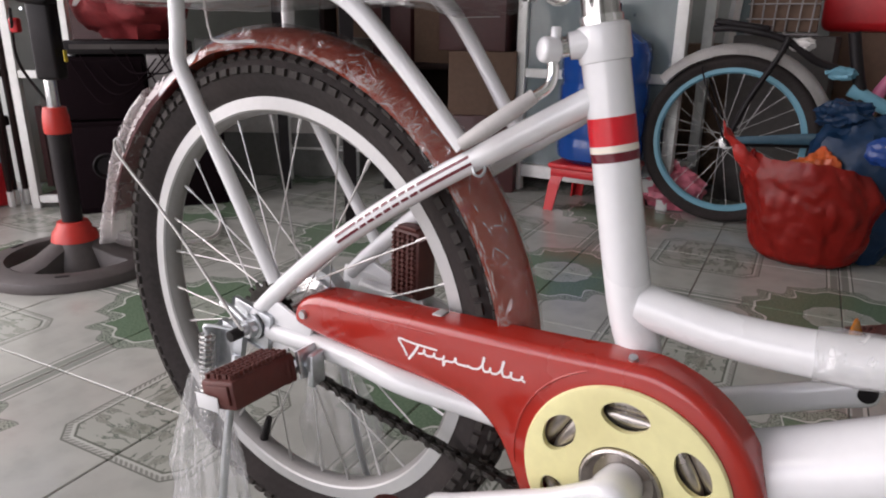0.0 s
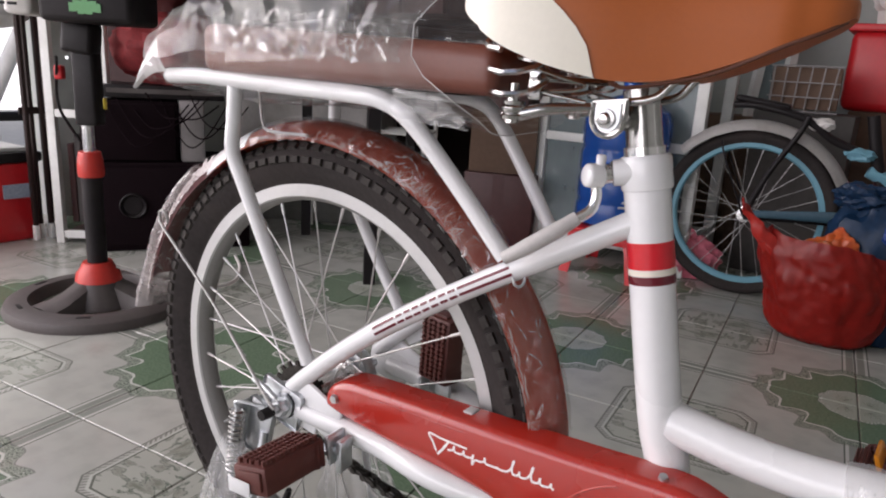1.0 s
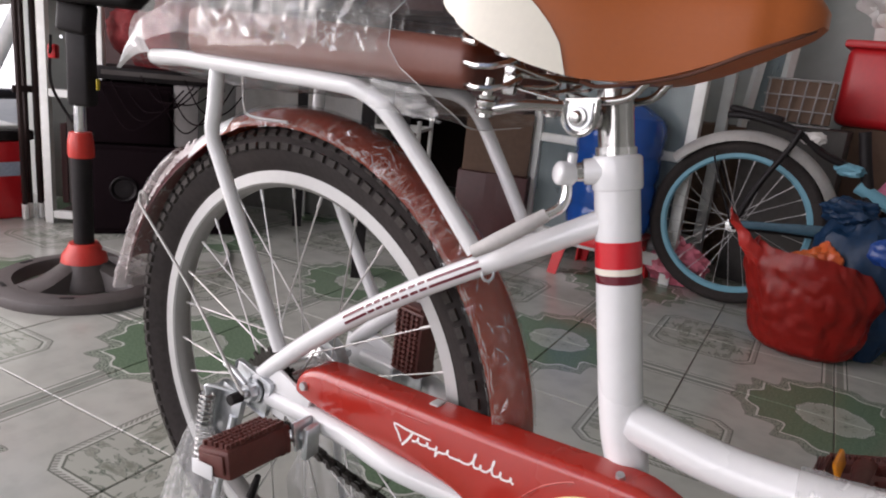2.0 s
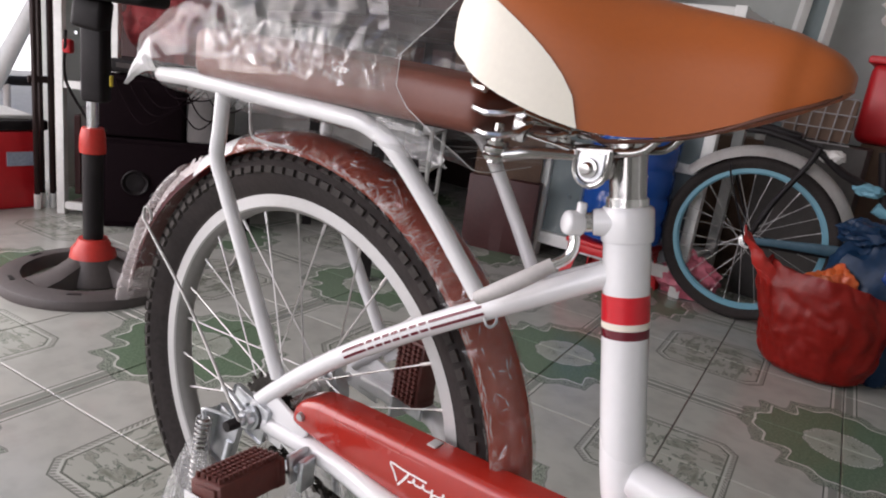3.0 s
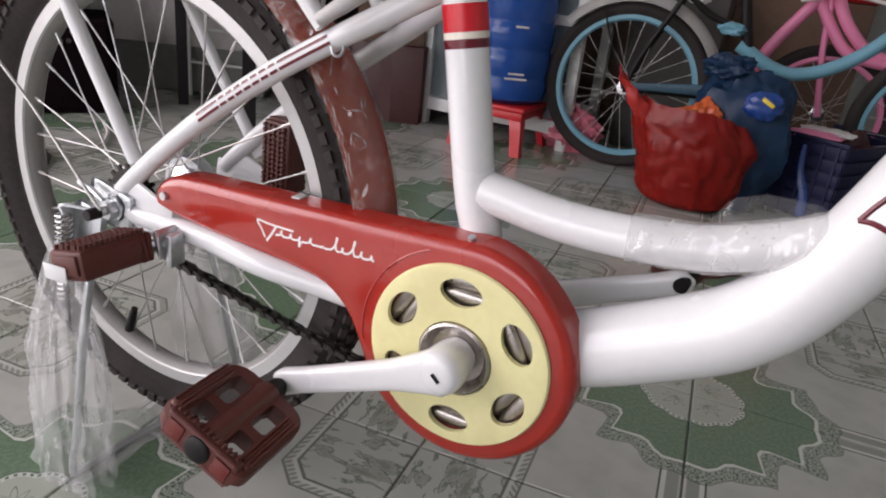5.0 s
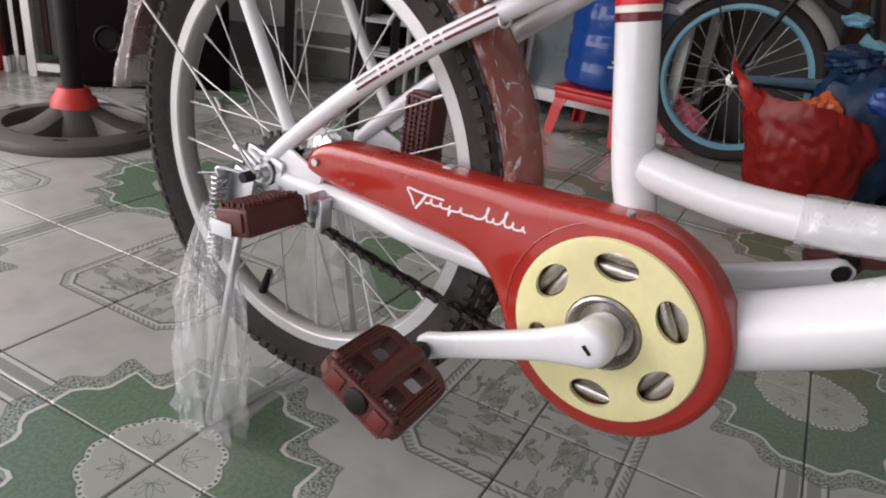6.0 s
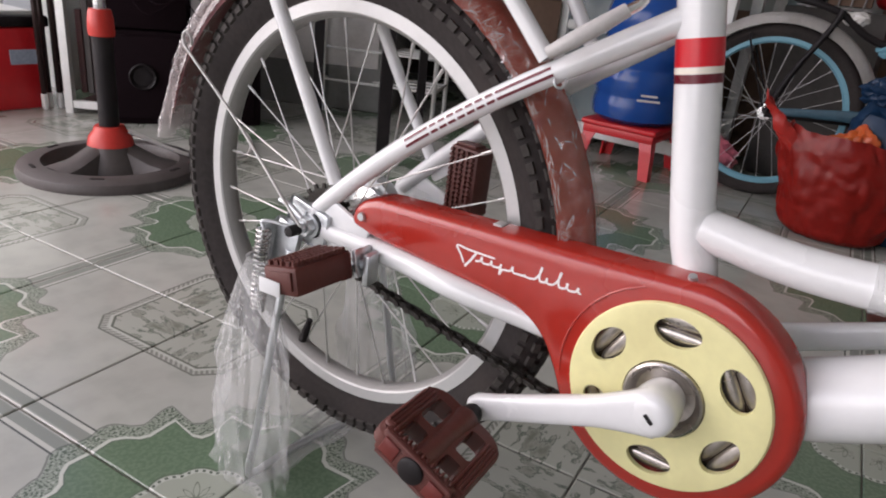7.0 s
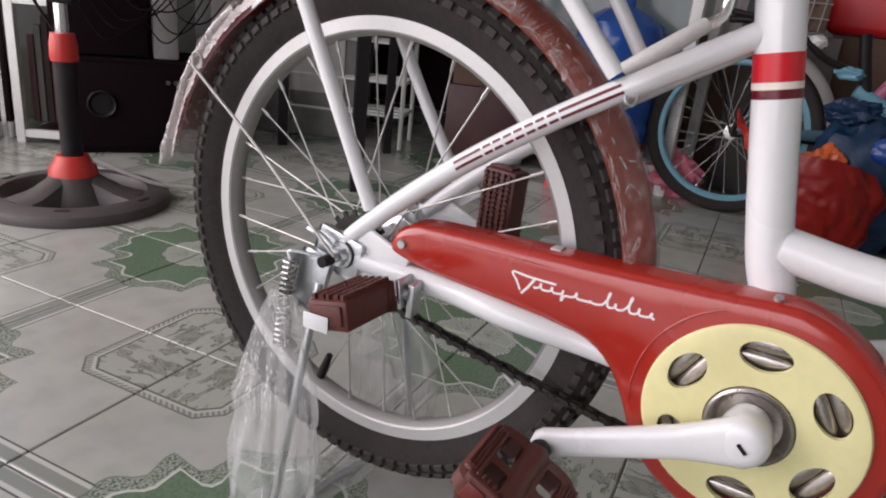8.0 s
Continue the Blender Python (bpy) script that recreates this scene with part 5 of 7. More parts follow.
part("stay_lug", block((0.030, 0.004, 0.026), at(0.040, YC + 0.094, 0.338, 0, -35, 0), 0.003), WHITE_PAINT, hardware, "white flattened lug")
part("peg_bracket", block((0.006, 0.018, 0.030), at(0.085, -0.052, 0.279, 0, 0, 8), 0.001), STEEL, hardware)

# centre stand in its own polythene bag
stand = part("stand", tube([(-0.020, YC - 0.064, 0.262), (-0.022, YC - 0.085, 0.165), (-0.034, YC - 0.094, 0.06), (-0.040, YC - 0.101, 0.006), (-0.040, YC - 0.093, -0.0053), (-0.041, YC - 0.040, -0.0059), (-0.030, YC + 0.04, -0.0059), (-0.006, YC + 0.104, -0.0053), (-0.006, YC + 0.112, 0.006), (-0.008, YC + 0.098, 0.07), (-0.012, YC + 0.079, 0.18), (-0.020, YC + 0.062, 0.262)], 0.0042, n=12), STEEL, bike, "galvanised centre stand wrapped in clear bags")
for s in (-1, 1):
    y = YC + s * 0.062
    part("stand_cheek", block((0.034, 0.0035, 0.062), at(-0.030, y, 0.262, 0, 14, 0), 0.005), STEEL, stand)
    part("stand_flange", block((0.004, 0.016, 0.052), at(-0.052, y + s * 0.006, 0.262, 0, 14, 0), 0.001), STEEL, stand)
    part("stand_spring", coil((-0.0420, y + s * 0.016, 0.2840), (-0.0530, y + s * 0.016, 0.1900), 0.0068, 17, 0.0015), SADDLE_STEEL, stand, "coiled return spring")
    part("spring_hook", tube([(-0.042, y + s * 0.016, 0.283), (-0.045, y + s * 0.016, 0.290), (-0.036, y + s * 0.012, 0.2915), (-0.018, y + s * 0.004, 0.289)], 0.0018, n=8), STEEL, stand)


def bag_sleeve(spine, widths, seed, depth=0.6):
    """A slack bag round a stand leg: long sharp-edged folds that fan out towards the foot."""
    pos, path = [], smooth_path(spine, 9)
    k = np.linspace(0, len(widths) - 1, len(path))
    for i, p in enumerate(path):
        w = float(np.interp(k[i], range(len(widths)), widths))
        t = i / (len(path) - 1)
        row = []
        for j in range(54):
            b = 2 * math.pi * j / 54 + 0.5 * t
            o = V((math.cos(b), depth * math.sin(b), 0))
            u = V((math.cos(b) * 2.1 + seed, math.sin(b) * 2.1, t * 1.3))
            long_fold = 1.5 * abs(noise.noise(u)) + 0.8 * abs(noise.noise(u * 2.1 + V((0, seed, t)))) - 0.55
            kink = abs(noise.noise(V((p.x * 20 + o.x * 1.4, o.y * 2 + seed, p.z * 26))))
            q = p + o * w * (1 + 0.42 * long_fold * min(1, 0.35 + t) + 0.16 * kink)
            row.append(V((q.x, q.y, max(q.z, 0.003 - LIFT))))
        pos.append(row)
    return facet_mesh(pos, True)


random.seed(37)
bm = bag_sleeve([(-0.050, YC - 0.078, 0.250), (-0.048, YC - 0.082, 0.21), (-0.042, YC - 0.088, 0.14), (-0.044, YC - 0.093, 0.06), (-0.046, YC - 0.096, -0.004)], [0.014, 0.026, 0.043, 0.050, 0.050], 1.0, 0.5)
pleats = crease_mesh(bm, 0.9, 26, 0.00045, lambda q: random.random() < 0.10 + 1.1 * max(0, noise.noise(q * 16)))
part("stand_bag", bm, STAND_FILM, stand, "clear bag with long folds round the stand leg", smooth=False)
part("film_fold", pleats, FOLD_FILM, stand, "sharp pleats in the film, highlights painted milky", smooth=False, kind="stuff")
part("stand_bag", bag_sleeve([(-0.034, YC + 0.066, 0.25), (-0.030, YC + 0.080, 0.16), (-0.024, YC + 0.090, 0.08), (-0.016, YC + 0.096, -0.002)], [0.020, 0.040, 0.052, 0.056], 7.0), STAND_FILM, stand, smooth=False)
bm = bmesh.new()
rings = []
for i in range(16):
    t = i / 15
    rings.append([bm.verts.new((-0.040 + 0.022 * t + (0.030 - 0.008 * t) * math.cos(2 * math.pi * j / 16), YC - 0.112 + 0.23 * t, 0.011 + (0.018 - 0.004 * t) * math.sin(2 * math.pi * j / 16))) for j in range(16)])
for r, q in zip(rings, rings[1:]):
    for j in range(16):
        bm.faces.new((r[j], r[(j + 1) % 16], q[(j + 1) % 16], q[j]))
crumple(bm, 0.007, 26, 2.0)
for v in bm.verts:
    v.co.z = max(v.co.z, 0.003 - LIFT)
part("foot_bag", bm, STAND_FILM, stand, "clear bag along the stand's foot bar")
bike.location.z = LIFT
# ---- things round the walls ----
RED_PLASTIC = material("red_plastic", (0.55, 0.015, 0.020), 0.35, vary=0.1, grain=10, bump=0.04)
GREY_PLASTIC = material("grey_plastic", (0.070, 0.058, 0.056), 0.5, vary=0.15, grain=16, bump=0.08, stain=0.3, stain_color=(0.13, 0.12, 0.115))
ORANGE_RED = material("orange_red_plastic", (0.52, 0.030, 0.020), 0.4, vary=0.1, grain=18, bump=0.05)
RACK_WHITE = material("white_lacquered_steel", (0.72, 0.72, 0.70), 0.4, vary=0.08, grain=12, bump=0.05, stain=0.3, stain_color=(0.42, 0.40, 0.37))
DARK_WOOD = material("dark_stained_wood", (0.022, 0.012, 0.011), 0.6, spec=0.2, vary=0.3, grain=14, bump=0.15)
MAROON_PANEL = material("maroon_board", (0.060, 0.016, 0.016), 0.5, vary=0.2, grain=10, bump=0.1)
CARTON = material("brown_cardboard", (0.135, 0.082, 0.056), 0.85, vary=0.15, grain=10, bump=0.15, stain=0.3, stain_color=(0.12, 0.07, 0.05))
DULL_BLUE = material("dull_blue_plastic", (0.035, 0.085, 0.12), 0.45, vary=0.2, grain=16, bump=0.1)
SKY_BLUE = material("sky_blue_enamel", (0.14, 0.33, 0.42), 0.35, vary=0.06, grain=20, bump=0.03)
PINK = material("pink_enamel", (0.75, 0.22, 0.38), 0.4, vary=0.06, grain=20, bump=0.03)
DIM_GREY = material("dull_grey_plastic", (0.26, 0.24, 0.24), 0.55, vary=0.12, grain=16, bump=0.08, stain=0.3, stain_color=(0.16, 0.15, 0.15))
PALE_GREY = material("scuffed_white_plastic", (0.66, 0.63, 0.61), 0.45, vary=0.1, grain=18, bump=0.08, stain=0.35, stain_color=(0.36, 0.32, 0.30))
NAVY = material("navy_plastic", (0.012, 0.014, 0.048), 0.5, spec=0.25, vary=0.2, grain=14, bump=0.06)
GREEN_PRINT = material("green_print", (0.10, 0.30, 0.12), 0.5, vary=0.1)
BAG_RED = material("red_bag_film", (0.40, 0.020, 0.014), 0.32, vary=0.18, grain=9, bump=0.5)
BAG_ORANGE = material("orange_packet", (0.50, 0.10, 0.02), 0.3, vary=0.3, grain=20, bump=0.3, stain=0.7, stain_color=(0.55, 0.05, 0.02))
BAG_BLUE = material("blue_bag_film", (0.007, 0.028, 0.070), 0.42, spec=0.3, vary=0.3, grain=10, bump=0.5)
BAG_BRIGHT = material("bright_blue_packet", (0.012, 0.05, 0.22), 0.3, vary=0.2, grain=16, bump=0.3)
YELLOW = material("yellow_print", (0.75, 0.55, 0.05), 0.4, vary=0.1)


def glassy(name, color, rough=0.05, alpha=0.35):
    m = bpy.data.materials.new(name)
    m.use_nodes = True
    n, l = m.node_tree.nodes, m.node_tree.links
    b = n["Principled BSDF"]
    b.inputs["Base Color"].default_value = (*color, 1)
    b.inputs["Roughness"].default_value = rough
    t, mx = n.new("ShaderNodeBsdfTransparent"), n.new("ShaderNodeMixShader")
    ns = n.new("ShaderNodeTexNoise")
    ns.inputs["Scale"].default_value = 9
    mr = n.new("ShaderNodeMapRange")
    mr.inputs["To Min"].default_value, mr.inputs["To Max"].default_value = alpha - 0.1, alpha + 0.1
    l.new(ns.outputs[0], mr.inputs["Value"])
    t.inputs["Color"].default_value = (*[0.5 + 0.5 * c for c in color], 1)
    l.new(mr.outputs[0], mx.inputs[0])
    l.new(t.outputs[0], mx.inputs[1])
    l.new(b.outputs[0], mx.inputs[2])
    l.new(mx.outputs[0], n["Material Output"].inputs["Surface"])
    return m


BOTTLE_BLUE = glassy("blue_bottle_plastic", (0.012, 0.085, 0.38), 0.12, 0.74)
CASE_GLASS = glassy("dusty_glass", (0.30, 0.36, 0.37), 0.08, 0.45)

# pedestal stand with a heavy round foot
fan = thing("pedestal_stand", "black pedestal stand with orange-red collars on a round grey base", "stand", at=(-1.165, 0.41, 0))
FX, FY = -1.165, 0.41
base = part("base", lathe([(0.150, 0.020), (0.158, 0.030), (0.192, 0.030), (0.208, 0.022), (0.214, 0.008), (0.212, 0.0), (0.146, 0.0)], (FX, FY, 0), axis=(0, 0, 1), n=64, closed=True), GREY_PLASTIC, fan, "round grey plastic base ring")
for a in (-85, 35, 155):
    bm = bmesh.new()
    ca, sa = math.cos(radians(a)), math.sin(radians(a))
    rows = []
    for r, w, h in ((0.030, 0.034, 0.078), (0.065, 0.038, 0.060), (0.105, 0.046, 0.040), (0.154, 0.058, 0.029)):
        rows.append([bm.verts.new((FX + r * ca - k * w * sa, FY + r * sa + k * w * ca, z)) for k, z in ((-1, 0.002), (-0.8, h * 0.8), (-0.4, h), (0.4, h), (0.8, h * 0.8), (1, 0.002))])
    for r, q in zip(rows, rows[1:]):
        for k in range(5):
            bm.faces.new((r[k], r[k + 1], q[k + 1], q[k]))
    part("base_arm", bm, GREY_PLASTIC, base)
for k in range(6):
    a = radians(60 * k + 20)
    part("slot", block((0.030, 0.009, 0.003), at(FX + 0.180 * math.cos(a), FY + 0.180 * math.sin(a), 0.030, 0, 0, math.degrees(a) + 90)), BLACK, base)
part("cone", lathe([(0.078, 0.004), (0.058, 0.055), (0.042, 0.085), (0, 0.085)], (FX, FY, 0), axis=(0, 0, 1), n=32), GREY_PLASTIC, fan)
part("foot_collar", lathe([(0.0, 0.066), (0.054, 0.066), (0.050, 0.085), (0.039, 0.100), (0.034, 0.112), (0, 0.112)], (FX, FY, 0), axis=(0, 0, 1), n=32), ORANGE_RED, fan, "orange-red collar at the foot")
part("pole", lathe([(0, 0.10), (0.0232, 0.10), (0.0232, 0.34), (0, 0.34)], (FX, FY, 0), axis=(0, 0, 1), n=28), BLACK, fan, "black pole")
part("height_collar", lathe([(0, 0.325), (0.0285, 0.325), (0.0300, 0.335), (0.0285, 0.365), (0.0245, 0.385), (0, 0.387)], (FX, FY, 0), axis=(0, 0, 1), n=28), ORANGE_RED, fan, "orange-red height collar")
part("inner_pole", lathe([(0, 0.38), (0.0135, 0.38), (0.0135, 0.66), (0, 0.66)], (FX, FY, 0), axis=(0, 0, 1), n=24), CHROME, fan, "chromed inner pole")
part("control_box", block((0.052, 0.050, 0.185), at(FX + 0.008, FY + 0.004, 0.540, 0, 0, 35), 0.008, 3), BLACK, fan, "black control box")
part("switch", block((0.020, 0.022, 0.032), at(FX - 0.050, FY - 0.030, 0.565, 0, 0, 35), 0.005), RED_PLASTIC, fan, "red switch on the box")
part("box_label", block((0.003, 0.014, 0.026), at(FX + 0.0420, FY + 0.022, 0.500, 0, 0, 35), 0.001), YELLOW, fan, "yellow label")
part("neck", block((0.070, 0.060, 0.070), at(FX + 0.01, FY - 0.005, 0.645, 0, 6, 35), 0.010, 3), BLACK, fan)
part("box_screw", lathe([(0, -0.002), (0.004, -0.002), (0.004, 0.002), (0, 0.002)], (FX + 0.022, FY - 0.047, 0.60), axis=(0.6, -0.8, 0), n=10), STEEL, fan)
part("head", block((0.20, 0.15, 0.20), at(FX + 0.080, FY + 0.005, 0.775, 0, 0, 35), 0.014, 3), BLACK, fan, "black boxy head")
part("vent_panel", block((0.060, 0.145, 0.12), at(FX - 0.050, FY - 0.072, 0.745, 0, 0, 35), 0.012, 3), PALE_GREY, fan, "white vented panel")
bm = bmesh.new()
for k in range(5):
    for i in range(2):
        box(bm, (0.018, 0.004, 0.006), at(FX - 0.040 - 0.026 * i * 0.8 + 0.042, FY - 0.143 - 0.026 * i * 0.55 + 0.0, 0.705 + 0.016 * k, 0, 0, 35))
part("vent_slot", bm, BLACK, fan)
bm = bmesh.new()
for k in range(7):
    box(bm, (0.012, 0.002, 0.030 - 0.004 * abs(k - 3)), at(FX + 0.105 + 0.0075 * k, FY - 0.072 + 0.0052 * k, 0.705 + 0.003 * (k % 2), 0, 0, 35))
part("leaf_print", bm, GREEN_PRINT, fan, "green printed leaf mark")
part("power_cable", tube([(FX - 0.02, FY - 0.05, 0.60), (FX - 0.09, FY - 0.02, 0.50), (FX - 0.13, FY + 0.02, 0.44), (FX - 0.10, FY + 0.06, 0.36), (FX - 0.05, FY + 0.06, 0.37)], 0.0035, n=8), BLACK, fan)
part("floor_cable", tube([(FX + 0.03, FY + 0.03, 0.10), (FX + 0.10, FY + 0.16, 0.035), (FX + 0.12, FY + 0.30, 0.012), (FX + 0.02, FY + 0.42, 0.008), (FX - 0.10, FY + 0.50, 0.008)], 0.005, n=8), PALE_GREY, fan, "pale cable running over the floor")

# white framed cabinet beside the entrance, its open side towards the room
cab = thing("display_cabinet", "tall white-framed cabinet with dark maroon shelves", "cabinet", at=(-1.75, 0.75, 0))
CM = at(-1.795, 0.637, 0, 0, 0, 36)


def in_cab(size, x, y, z, mat, name, label="", bevel=0.002):
    return part(name, block(size, CM @ at(x, y, z), bevel), mat, cab, label, smooth=False)


for x, y in ((0.0, 0.0), (0.17, 0.0), (0.0, 0.30), (0.17, 0.30)):
    in_cab((0.026, 0.026, 1.60), x, y, 0.80, RACK_WHITE, "post")
for z in (0.030, 0.42, 0.80, 1.2):
    in_cab((0.144, 0.022, 0.024), 0.085, 0, z, RACK_WHITE, "rail")
    in_cab((0.15, 0.26, 0.012), 0.085, 0.15, z, MAROON_PANEL, "shelf")
in_cab((0.150, 0.010, 1.50), 0.085, 0.29, 0.80, MAROON_PANEL, "back_panel", "maroon back panel")
for k in range(6):
    in_cab((0.019, 0.16, 0.26 + 0.03 * (k % 3)), 0.028 + 0.022 * k, 0.12, 0.19 + 0.015 * (k % 3), (MAROON_PANEL, GREY_PLASTIC, DARK_WOOD)[k % 3], "folder")

# folding iron gate drawn back at the entrance
gate = thing("folding_gate", "dark iron folding gate drawn back against the entrance", "gate", kind="structure", at=(-1.93, 0.6, 0))
for k in range(4):
    x, y = -1.860 - 0.018 * (k % 2), 0.588 + 0.024 * k
    part("gate_bar", block((0.020, 0.012, 2.35), at(x, y, 1.195), 0.003), DARK_WOOD, gate)
    part("bar_foot", block((0.022, 0.014, 0.05), at(x, y, 0.028), 0.002), RACK_WHITE, gate)
for z in (0.42, 1.3, 2.1):
    part("gate_link", block((0.010, 0.10, 0.022), at(-1.872, 0.624, z), 0.002), DARK_WOOD, gate)

# red cool box on the threshold
cool = thing("cool_box", "red plastic cool box with dark rim on the threshold", "cool box", at=(-2.0, 0.42, 0))
part("body", block((0.26, 0.44, 0.255), at(-2.02, 0.412, 0.1275), 0.012), RED_PLASTIC, cool)
part("lid", block((0.275, 0.455, 0.034), at(-2.02, 0.412, 0.272), 0.008), BLACK, cool, "dark lid rim")
# white panel paints in the light lying on the lid
part("lit_lid_top", block((0.22, 0.39, 0.014), at(-2.02, 0.412, 0.295), 0.005), RACK_WHITE, cool, "lid top, coloured pale for the light on it")
part("knob", lathe([(0, 0.302), (0.016, 0.302), (0.020, 0.327), (0.012, 0.331), (0, 0.331)], (-2.0, 0.50, 0), axis=(0, 0, 1), n=20), RED_PLASTIC, cool)
part("sticker", block((0.003, 0.085, 0.045), at(-1.888, 0.555, 0.165)), material("grey_sticker", (0.30, 0.34, 0.42), 0.5, vary=0.3, grain=30), cool, "faded blue-grey sticker")

# hanging red and white helmet-like bag near the gate
hang = thing("hanging_bag", "round red and white bag hanging at the entrance", "bag", at=(-2.07, 0.57, 2.45))
part("bag_top", lathe([(0, 0.93), (0.04, 0.925), (0.10, 0.89), (0.145, 0.82), (0.155, 0.75), (0.0, 0.75)], (-2.07, 0.57, 0), axis=(0, 0, 1), n=28), RED_PLASTIC, hang, "red upper half")
part("bag_bottom", lathe([(0.0, 0.75), (0.155, 0.75), (0.145, 0.705), (0.10, 0.675), (0.0, 0.655)], (-2.07, 0.57, 0), axis=(0, 0, 1), n=28), RACK_WHITE, hang, "white lower half")
part("cord", tube([(-2.07, 0.57, 0.92), (-2.07, 0.57, 1.8), (-2.17, 0.57, 2.47)], 0.004, n=6), BLACK, hang)

# yard outside: a dark rail and a pale wrapped pole
rail = thing("yard_rail", "dark iron rail in the yard outside", "rail", at=(-2.9, 0.8, -0.06))
part("bar", tube([(-2.9, 0.2, 0.305), (-2.9, 1.6, 0.305)], 0.022, n=10, curved=False), BLACK, rail)
for y in (0.25, 0.93, 1.55):
    part("post", tube([(-2.9, y, -0.06), (-2.9, y, 0.305)], 0.016, n=10, curved=False), PALE_GREY, rail)
ob = part("wrapped_pole", tube([(-2.80, 0.66, -0.055), (-2.80, 0.85, 0.33), (-2.80, 0.98, 0.58), (-2.80, 1.24, 1.1)], [0.030, 0.040, 0.032, 0.03], n=14), RACK_WHITE)
tagged(ob, "pale cloth-wrapped pole leaning outside", "pole")

# stack of sound equipment
SM = at(-1.60, 0.93, 0, 0, 0, 56)
speaker = thing("loudspeaker", "large black floor loudspeaker with a round cone", "loudspeaker", at=(-1.60, 0.93, 0))
part("cabinet", block((0.46, 0.30, 0.285), SM @ at(0, 0, 0.1425), 0.008), MATT_BLACK, speaker, smooth=False)
part("grille_frame", block((0.42, 0.010, 0.25), SM @ at(0, -0.154, 0.145), 0.004), MATT_BLACK, speaker)
ax = SM.to_3x3() @ V((0, -1, 0))
part("cone_ring", lathe([(0.028, 0.0), (0.038, 0.0), (0.041, 0.006), (0.037, 0.012), (0.030, 0.006)], SM @ V((-0.125, -0.158, 0.150)), axis=ax, n=32, closed=True), BLACK, speaker, "dull metal cone ring")
part("cone", lathe([(0.0, 0.001), (0.012, 0.004), (0.028, 0.003)], SM @ V((-0.125, -0.159, 0.150)), axis=ax, n=28), BLACK, speaker)
for k in range(4):
    part("control_knob", lathe([(0, 0), (0.007, 0), (0.006, 0.010), (0, 0.010)], SM @ V((0.06 + 0.022 * k, -0.158, 0.22)), axis=ax, n=12), GREY_PLASTIC, speaker)
tv = thing("television", "small black television on the loudspeaker", "television", at=tuple(SM @ V((0, 0, 0.285))))
part("screen", block((0.25, 0.020, 0.175), SM @ at(-0.115, -0.135, 0.378), 0.006), MATT_BLACK, tv, "dark glass screen")
part("shell", block((0.27, 0.22, 0.19), SM @ at(-0.115, -0.012, 0.380), 0.010), MATT_BLACK, tv)
part("side_panel", block((0.075, 0.23, 0.195), SM @ at(0.059, -0.02, 0.3825), 0.008), DIM_GREY, tv, "grey side panel")
deck = thing("disc_player", "flat dark disc player on the television", "player", at=tuple(SM @ V((0, 0, 0.475))))
part("case", block((0.36, 0.22, 0.040), SM @ at(-0.02, -0.01, 0.5005), 0.004), BLACK, deck)
part("front_strip", block((0.33, 0.004, 0.014), SM @ at(-0.02, -0.1215, 0.503)), GREY_PLASTIC, deck)


def lump(c, r, mat, name, seed, owner=None, label="", rough=0.22, flat=0.0):
    """A soft bag: a crumpled ovoid that sits flat on its support."""
    bm = bmesh.new()
    bmesh.ops.create_uvsphere(bm, u_segments=48, v_segments=28, radius=1.0)
    floor_z = c[2] - r[2]
    for v in bm.verts:
        d = v.co.copy()
        k = 1 + rough * noise.noise(d * 1.6 + V((seed, 0, 0))) + rough * 0.6 * noise.noise(d * 4.2 + V((0, seed, 0))) + rough * 0.35 * abs(noise.noise(d * 9 + V((0, 0, seed))))
        v.co = V((c[0] + d.x * r[0] * k, c[1] + d.y * r[1] * k, c[2] + d.z * r[2] * k))
        if v.co.z < floor_z + flat * r[2]:
            v.co.z = floor_z + 0.002
    return part(name, bm, mat, owner, label)


DULL_RED = material("dull_red_cloth", (0.17, 0.020, 0.022), 0.7, spec=0.2, vary=0.3, grain=10, bump=0.3, stain=0.5, stain_color=(0.05, 0.012, 0.014))
red_bundle = lump(tuple(SM @ V((0.0, 0.0, 0.64))), (0.20, 0.16, 0.118), DULL_RED, "cloth_sack", 4.0, flat=0.15)
tagged(red_bundle, "red plastic sack lying on the disc player", "sack")
dark_bundle = lump(tuple(SM @ V((0.02, 0.02, 0.842))), (0.21, 0.15, 0.10), MAROON_PANEL, "cloth_sack", 8.0, flat=0.2)
tagged(dark_bundle, "dark maroon sack on top of the red one", "sack")
for k in range(7):
    y0 = 0.03 * k
    a = SM @ V((-0.20 + y0 * 1.4, -0.14, 0.50 - 0.02 * (k % 3)))
    b = SM @ V((-0.10 + y0 * 1.3, -0.20 - 0.01 * (k % 2), 0.34 + 0.03 * (k % 4)))
    c = SM @ V((0.05 + y0, -0.165, 0.47 + 0.012 * (k % 3)))
    cab_ob = part("cable", tube([a, (a + b) / 2 - V((0, 0, 0.03)), b, (b + c) / 2 - V((0, 0, 0.02)), c], 0.0022, n=6), MATT_BLACK)
    tagged(cab_ob, "thin black cable hanging in front of the equipment", "cable", "tangled cables")

# grey cabinet further back and the dark shelf over it
grey = thing("grey_cabinet", "low grey metal cabinet with a pitted door", "cabinet", at=(-1.65, 1.65, 0))
part("body", block((0.62, 0.40, 0.52), at(-1.62, 1.62, 0.26, 0, 0, 30), 0.008), material("grey_metal", (0.24, 0.24, 0.23), 0.55, metal=0.2, vary=0.12, grain=12, bump=0.1, stain=0.5, stain_color=(0.10, 0.09, 0.09)), grey)
